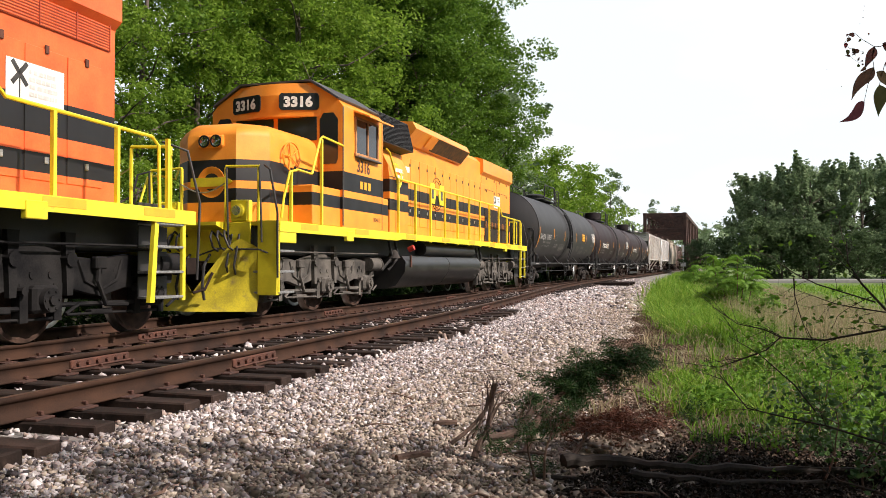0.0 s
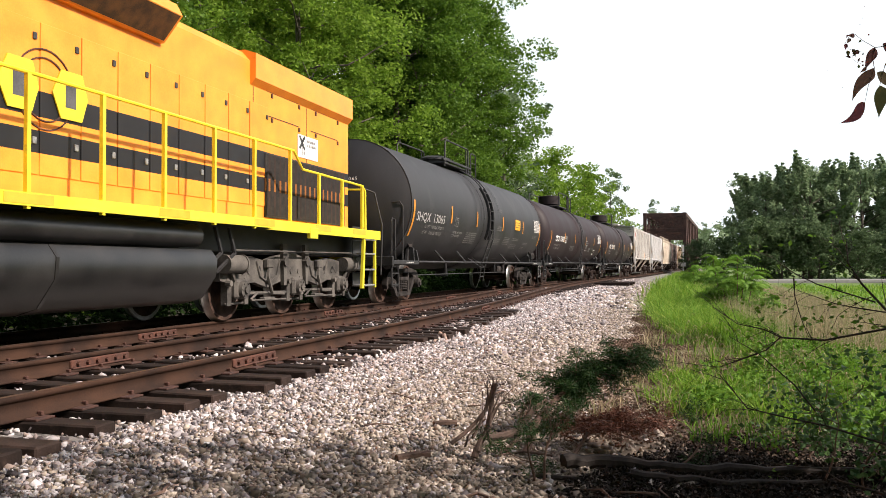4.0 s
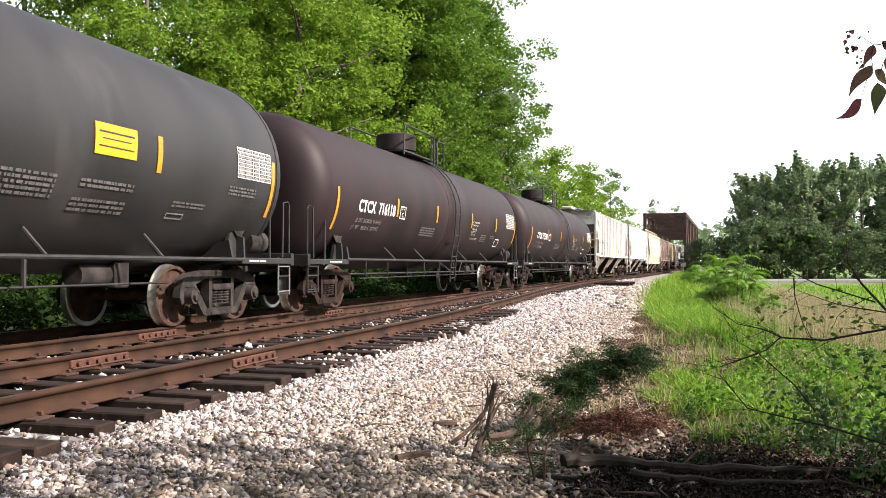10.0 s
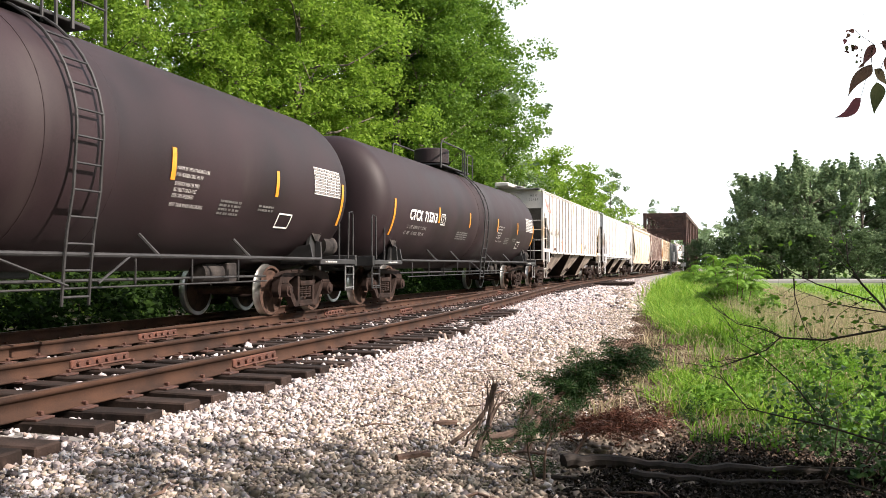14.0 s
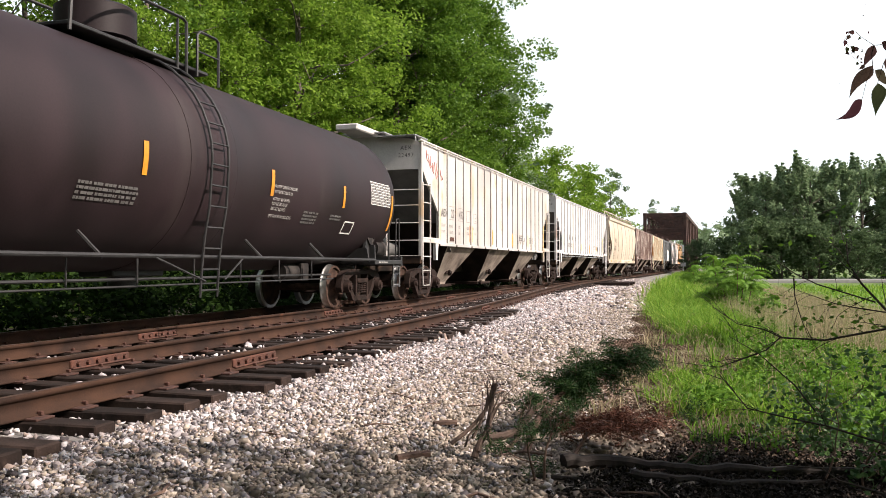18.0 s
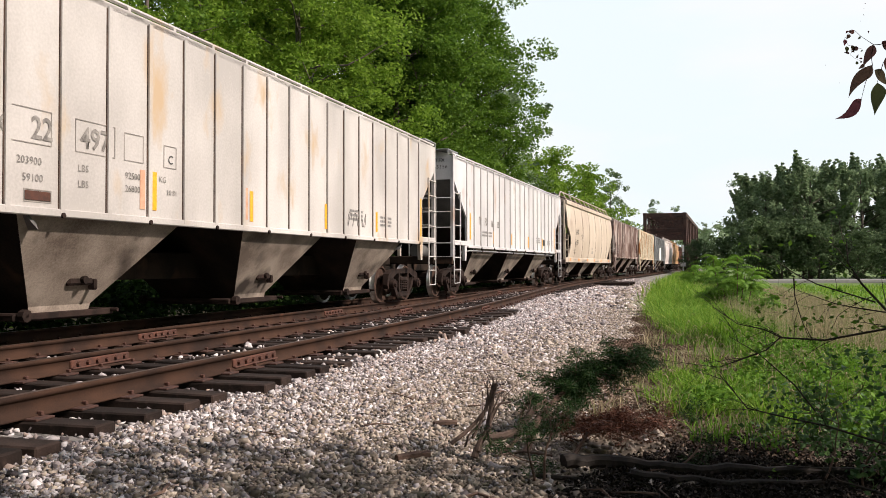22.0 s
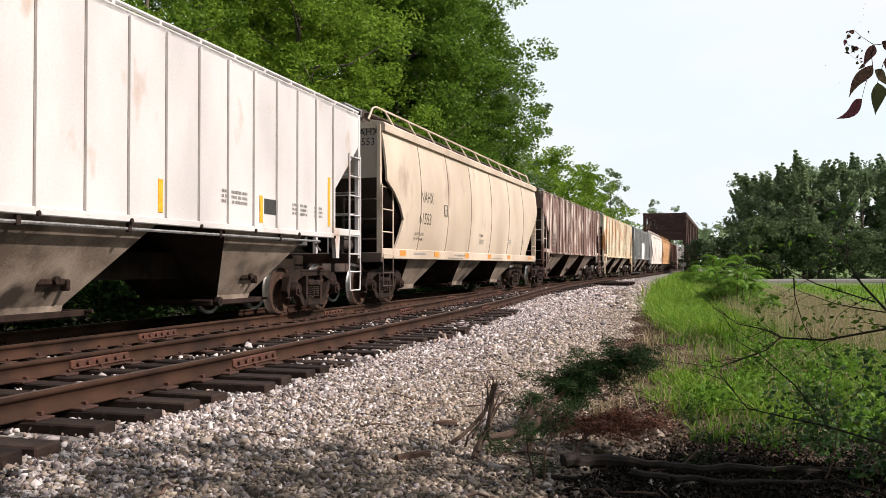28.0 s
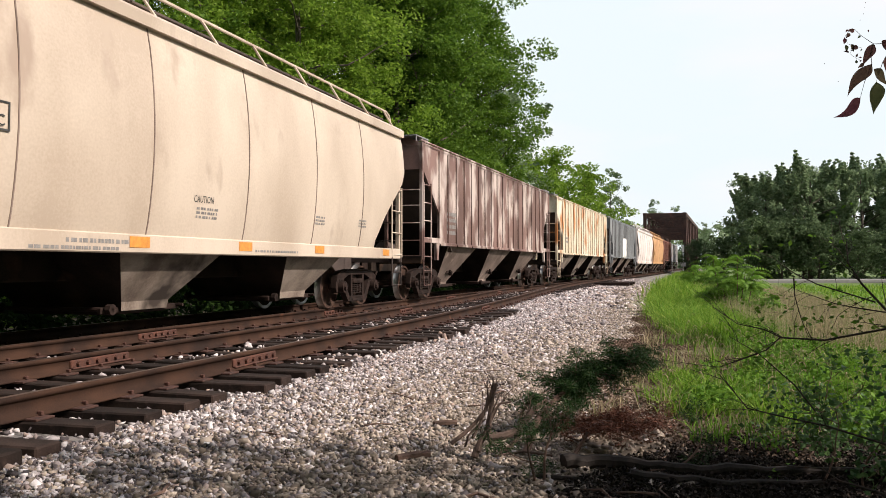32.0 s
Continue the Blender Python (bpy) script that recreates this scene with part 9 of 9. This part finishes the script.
SUMAC = island_surface("feathered_green_leaflets", [(0.08, 0.18, 0.02), (0.13, 0.26, 0.03), (0.18, 0.32, 0.05)], 0.5, 0, spread=0.2, translucent=0.4)


def sumac(label, seed, x, y, height, size, n):
    rng = np.random.default_rng(seed)
    t = thing("sumac_sapling", label, "shrub", "bank shrubs")
    g, lf = Geo(), Geo()
    z0 = ground_at(x, y)
    for k in range(n):
        a, rr_ = rng.uniform(0, 6.28), rng.uniform(0, 0.5 * size)
        b = Vector((x + rr_ * math.cos(a), y + rr_ * math.sin(a), z0))
        h = height * rng.uniform(0.55, 1.0)
        tip = b + Vector((0.25 * size * math.cos(a), 0.25 * size * math.sin(a), h))
        g.tube([b - Vector((0, 0, 0.1)), b.lerp(tip, 0.5) + Vector((0.03, 0, 0)), tip], 0.018, 5, r_end=0.007)
        for j in range(18):
            q = b.lerp(tip, rng.uniform(0.55, 1.0))
            c = rng.uniform(0, 6.28)
            compound_leaf(lf, rng, q, (math.cos(c), math.sin(c), rng.uniform(0.7, 1.3)), size * rng.uniform(0.45, 0.75))
    part("stem", g, TWIG, t)
    c = np.stack([x + rng.normal(0, 0.5 * size, 40), y + rng.normal(0, 0.45 * size, 40), z0 + rng.uniform(0.03, 0.42, 40) * height], -1)
    v, f = leaves(rng, c, 0.22 * size, 44, 0.055 * size, 0.8, 0.6)
    low = new("lower_leaves", raw_mesh("lower_leaves", v, f, SUMAC))
    low.parent = t
    ob = part("leaves", lf, SUMAC, t, smooth=None)
    return t


sumac("bright green sapling with long feathered leaves", 61, 8.35, 24.0, 2.1, 1.05, 6)
sumac("low spread of feathered green leaves", 62, 8.1, 24.8, 1.0, 0.75, 5)
sumac("low spread of feathered green leaves", 63, 9.7, 26.5, 1.3, 0.95, 5)
sumac("low spread of feathered green leaves", 64, 10.8, 30.0, 1.3, 1.0, 5)
sumac("low spread of feathered green leaves", 65, 8.8, 23.2, 1.0, 0.8, 4)
sumac("low spread of feathered green leaves", 66, 13.8, 46.0, 1.6, 1.5, 6)
sumac("low spread of feathered green leaves", 67, 15.5, 46.0, 1.4, 1.4, 6)

# ---- a leafy twig that hangs in from the near bank and stirs in the air ----
twig = thing("hanging_leaf_spray", "dark leaves on a thin twig against the sky", "twig", at=pose(2.025, 3.5, 1.845))
g, lf, small = Geo(), Geo(), Geo()
g.tube([(0.9, 0.1, 0.1), (0.5, 0.05, 0.04), (0.1, 0.0, -0.02), (-0.148, 0.0, -0.062), (-0.186, 0.0, -0.078), (-0.212, 0.0, -0.08), (-0.242, 0.0, -0.062)], 0.003, 5, r_end=0.0012)
g.tube([(-0.212, 0.0, -0.08), (-0.222, 0.0, -0.121), (-0.215, 0.0, -0.169), (-0.242, 0.0, -0.24), (-0.259, 0.0, -0.316)], 0.0022, 5, r_end=0.0008)
g.tube([(-0.148, 0.0, -0.11), (-0.171, 0.0, -0.157), (-0.195, 0.0, -0.245)], 0.0022, 5, r_end=0.001)
g.tube([(-0.242, 0.0, -0.062), (-0.268, 0.0, -0.046), (-0.295, 0.0, -0.022), (-0.318, 0.0, -0.032), (-0.337, 0.0, -0.062), (-0.318, 0.0, -0.086), (-0.289, 0.0, -0.093), (-0.259, 0.0, -0.1)], 0.0011, 5, r_end=0.0006)
g.tube([(-0.301, 0.0, -0.103), (-0.309, 0.0, -0.126), (-0.285, 0.0, -0.143), (-0.259, 0.0, -0.152)], 0.0007, 5, r_end=0.0005)


def big_leaf(g, p, d, n, length, width, turn=0.0):
    """A pointed leaf with a raised midrib."""
    p, d, n = Vector(p), Vector(d).normalized(), Vector(n)
    side = d.cross(n).normalized()
    up = side.cross(d)
    rim = []
    for k, w in ((0, 0.03), (0.07, 0.42), (0.15, 0.74), (0.23, 0.93), (0.32, 1.0), (0.42, 0.95), (0.53, 0.8), (0.65, 0.6), (0.77, 0.37), (0.89, 0.15), (1.0, 0.0)):
        rim.append((k, w))
    vs, fs = [], []
    for k, w in rim:
        c = p + d * length * k - up * length * 0.12 * k * k + side * length * turn * math.sin(2.6 * k) ** 2
        vs += [c - side * width * w + up * width * 0.3 * w, c, c + side * width * w + up * width * 0.3 * w]
    for i in range(len(rim) - 1):
        a = 3 * i
        fs += [(a, a + 1, a + 4, a + 3), (a + 1, a + 2, a + 5, a + 4)]
    g.add(vs, fs)


for p, d, ln, w, turn in (
    ((-0.212, 0.0, -0.08), (-0.31, 0.1, -0.95), 0.094, 0.018, 0.06),
    ((-0.217, 0.0, -0.166), (-0.46, 0.1, -0.89), 0.149, 0.022, 0.14),
    ((-0.257, 0.0, -0.31), (-0.78, 0.1, -0.62), 0.122, 0.018, -0.16),
    ((-0.206, 0.0, -0.186), (0.78, 0.1, -0.63), 0.086, 0.02, 0.05),
    ((-0.193, 0.0, -0.24), (0.1, 0.1, -0.99), 0.126, 0.03, 0.05),
    ((-0.16, 0.0, -0.131), (0.28, 0.1, -0.96), 0.074, 0.018, 0),
    ((-0.179, 0.0, -0.065), (0.74, 0.1, -0.67), 0.07, 0.018, 0),
    ((-0.248, 0.0, -0.164), (-0.77, 0.1, -0.64), 0.03, 0.006, 0)):
    big_leaf(lf, p, d, (0.25, -1, 0.15), ln * 1.06, w * 1.3, turn)
rr = random.Random(17)
for p, ln in (
    ((-0.295, 0.0, -0.032), 0.03),
    ((-0.313, 0.0, -0.041), 0.026),
    ((-0.333, 0.0, -0.062), 0.027),
    ((-0.307, 0.0, -0.086), 0.036),
    ((-0.328, 0.0, -0.091), 0.03),
    ((-0.276, 0.0, -0.095), 0.034),
    ((-0.313, 0.0, -0.121), 0.024),
    ((-0.285, 0.0, -0.138), 0.02),
    ((-0.259, 0.0, -0.14), 0.014),
    ((-0.281, 0.0, -0.166), 0.017),
    ((-0.323, 0.0, -0.025), 0.015),
    ((-0.269, 0.0, -0.048), 0.016),
    ((-0.238, 0.0, -0.022), 0.012),
    ((-0.259, 0.0, -0.103), 0.012),
    ((-0.295, 0.0, -0.11), 0.012),
    ((-0.267, 0.0, -0.157), 0.012),
    ((-0.257, 0.0, 0.044), 0.006),
    ((-0.271, 0.0, 0.018), 0.005),
    ((-0.259, 0.0, 0.073), 0.005),
    ((-0.251, 0.0, 0.091), 0.005),
    ((-0.413, 0.0, -0.172), 0.004),
    ((-0.35, 0.0, -0.245), 0.005)):
    big_leaf(small, p, (rr.uniform(-1, 0.3), 0, rr.uniform(-0.9, 0.3)), (rr.uniform(-0.4, 0.6), -1, rr.uniform(-0.2, 0.5)), ln, ln * rr.uniform(0.26, 0.36))
part("twig_stem", g, TWIG, twig)
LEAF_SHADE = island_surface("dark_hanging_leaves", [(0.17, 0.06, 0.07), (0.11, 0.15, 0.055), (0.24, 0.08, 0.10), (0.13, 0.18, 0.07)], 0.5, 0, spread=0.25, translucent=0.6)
part("leaves", lf, LEAF_SHADE, twig, smooth=60)
part("small_leaves", small, LEAF_SHADE, twig, smooth=60)

# ---- the lane across the field ----
ROADM = surface("pale_worn_asphalt", (0.17, 0.17, 0.16), (0.24, 0.235, 0.225), 0.8, 0.9, 0, 0.2, 30)
g = Geo()
for i in range(40):
    x0, x1 = 36 + i * 3, 39.05 + i * 3
    y0 = 100 + 1.5 * math.sin(x0 * 0.03)
    y1 = 100 + 1.5 * math.sin(x1 * 0.03)
    g.add([(x0, y0 - 2, -1.66), (x1, y1 - 2, -1.66), (x1, y1 + 2, -1.60), (x0, y0 + 2, -1.60), (x0, y0 - 2, -1.95), (x1, y1 - 2, -1.95), (x1, y1 + 2, -1.95), (x0, y0 + 2, -1.95)],
          [(0, 1, 2, 3), (0, 4, 5, 1), (3, 2, 6, 7)])
thing("road", "pale paved lane across the field", "road", kind="structure", geo=g, material=ROADM)

# ---- the through-truss bridge ----
BRIDGE_RUST = surface("rust_brown_bridge_steel", (0.032, 0.018, 0.015), (0.085, 0.042, 0.032), 1.2, 0.85, 0.1, 0.3, 20, spots=(0.14, 0.06, 0.04), spot_scale=2)
bridge = thing("railway_truss_bridge", "rusty brown steel through-truss bridge over the line", "bridge", at=line_pose(140.0))
HW, HT, PANEL, NP = 3.05, 9.2, 8.0, 8
for sy in (-HW, HW):
    part("bottom_chord", Geo().box(-0.5, PANEL * NP, sy - 0.25, sy + 0.25, -1.0, -0.2, 0.02), BRIDGE_RUST, bridge)
    part("top_chord", Geo().box(-0.2, PANEL * NP, sy - 0.3, sy + 0.3, HT - 0.55, HT, 0.02), BRIDGE_RUST, bridge)
    for i in range(NP + 1):
        part("upright", Geo().box(i * PANEL - (0.35 if i == 0 else 0.18), i * PANEL + (0.35 if i == 0 else 0.18), sy - 0.25, sy + 0.25, -0.3, HT, 0.02), BRIDGE_RUST, bridge)
    for i in range(NP):
        a, b = (i * PANEL, (i + 1) * PANEL)
        if i % 2:
            a, b = b, a
        part("diagonal", Geo().tube([(a, sy, -0.3), (b, sy, HT - 0.3)], 0.22, 4), BRIDGE_RUST, bridge)
        part("diagonal", Geo().tube([(b, sy * 0.98, -0.3), ((a + b) / 2, sy * 0.98, HT / 2)], 0.12, 4), BRIDGE_RUST, bridge)
for i in range(NP + 1):
    x = i * PANEL
    part("portal_beam", Geo().box(x - 0.2, x + 0.2, -HW, HW, HT - 0.7, HT - 0.05, 0.02), BRIDGE_RUST, bridge)
    part("sway_beam", Geo().box(x - 0.15, x + 0.15, -HW, HW, 6.3, 6.7, 0.02), BRIDGE_RUST, bridge)
    for k in range(5):
        y0, y1 = -HW + k * HW * 0.4, -HW + (k + 1) * HW * 0.4
        part("lattice", Geo().tube([(x, y0, 6.6), (x, y1, HT - 0.5)], 0.09, 4).tube([(x, y1, 6.6), (x, y0, HT - 0.5)], 0.09, 4), BRIDGE_RUST, bridge)
for i in range(NP):
    part("top_brace", Geo().tube([(i * PANEL, -HW, HT - 0.3), ((i + 1) * PANEL, HW, HT - 0.3)], 0.14, 4).tube([(i * PANEL, HW, HT - 0.3), ((i + 1) * PANEL, -HW, HT - 0.3)], 0.14, 4), BRIDGE_RUST, bridge)
part("deck", Geo().box(-1.0, PANEL * NP, -HW, HW, -1.0, -0.62, 0.02), BRIDGE_RUST, bridge)
# trackside marker with its white target
post = thing("marker_post", "white trackside marker post by the bridge", "signpost", at=line_pose(128.0, 3.3, -0.4))
part("post", Geo().cyl((0, 0, -0.5), (0, 0, 3.9), 0.07, n=8), WHITE, post)
part("target", Geo().box(-0.04, 0.04, -0.35, 0.35, 1.1, 1.7, 0.02), WHITE, post)
part("target", Geo().box(-0.04, 0.04, -0.16, 0.16, 2.8, 4.2, 0.02), WHITE, post)
part("base", Geo().box(-0.3, 0.3, -0.3, 0.3, -0.2, 0.15, 0.03), CAST_RUST, post)
# switch stand timbers by the points
for s, l in ((52.0, 2.6), (53.0, 2.7), (56, 2.5)):
    x, y, z = (float(c) for c in on_line(s, l, -0.16))
    thing("timber", "dark timber lying on the ballast", "timber", "switch timbers", at=line_pose(s, l, -0.15, 88), geo=Geo().box(-1.0, 1.0, -0.11, 0.11, -0.12, 0.05, 0.015), material=TIE)


# ---- how the train rolls ----
SPEED_T = (0, 8, 16, 24, 32)
SPEED_V = (3.8093, 3.6458, 3.8645, 3.9117, 3.7929)
TIMES = np.arange(0, 32.001, 0.1)
ROLLED = np.concatenate([[0], np.cumsum((np.interp(TIMES[1:], SPEED_T, SPEED_V) + np.interp(TIMES[:-1], SPEED_T, SPEED_V)) * 0.05)])


def rolled(t):
    return float(np.interp(t, TIMES, ROLLED))


def on_trucks(s, half):
    """The pose of a vehicle whose two trucks stand on the line round s."""
    a, b = (Vector([float(c) for c in on_line(s + d, 0.0)]) for d in (-half, half))
    x = (a - b).normalized()
    y = Vector((0, 0, 1)).cross(x).normalized()
    z = x.cross(y)
    m = Matrix((x, y, z)).transposed().to_4x4()
    m.translation = (a + b) / 2
    return m


def motions():
    for car, s0, half in VEHICLES:
        walk(car, [(t, on_trucks(s0 - rolled(t), half)) for t in np.arange(0, 32.01, 0.5)])
    hang = twig.matrix_basis.copy()
    sway = ((0, 0, 0), (3.5, -0.8, 0.5), (6, 1.0, 0.2), (9, 2.5, -1.0), (11, 2.0, 1.2), (13, 3.0, -0.6), (16.5, 2.4, 0.8), (19, 1.6, -0.5), (21, 2.4, 0.6), (23, 2.0, -0.4), (25.5, 1.6, 0.6), (28, 2.2, -0.5), (30, 2.6, 0.3), (32, 3.2, 0.0))
    walk(twig, [(t, hang @ pose(0, 0, 0, b, a, 0)) for t, a, b in sway])
    for wheels, r, car in SPIN:
        place = wheels.matrix_basis.translation.copy()
        step = 4 / FPS
        walk(wheels, [(i * step, Matrix.Translation(place) @ Matrix.Rotation(rolled(i * step) / r, 4, "Y")) for i in range(241)])


motions()
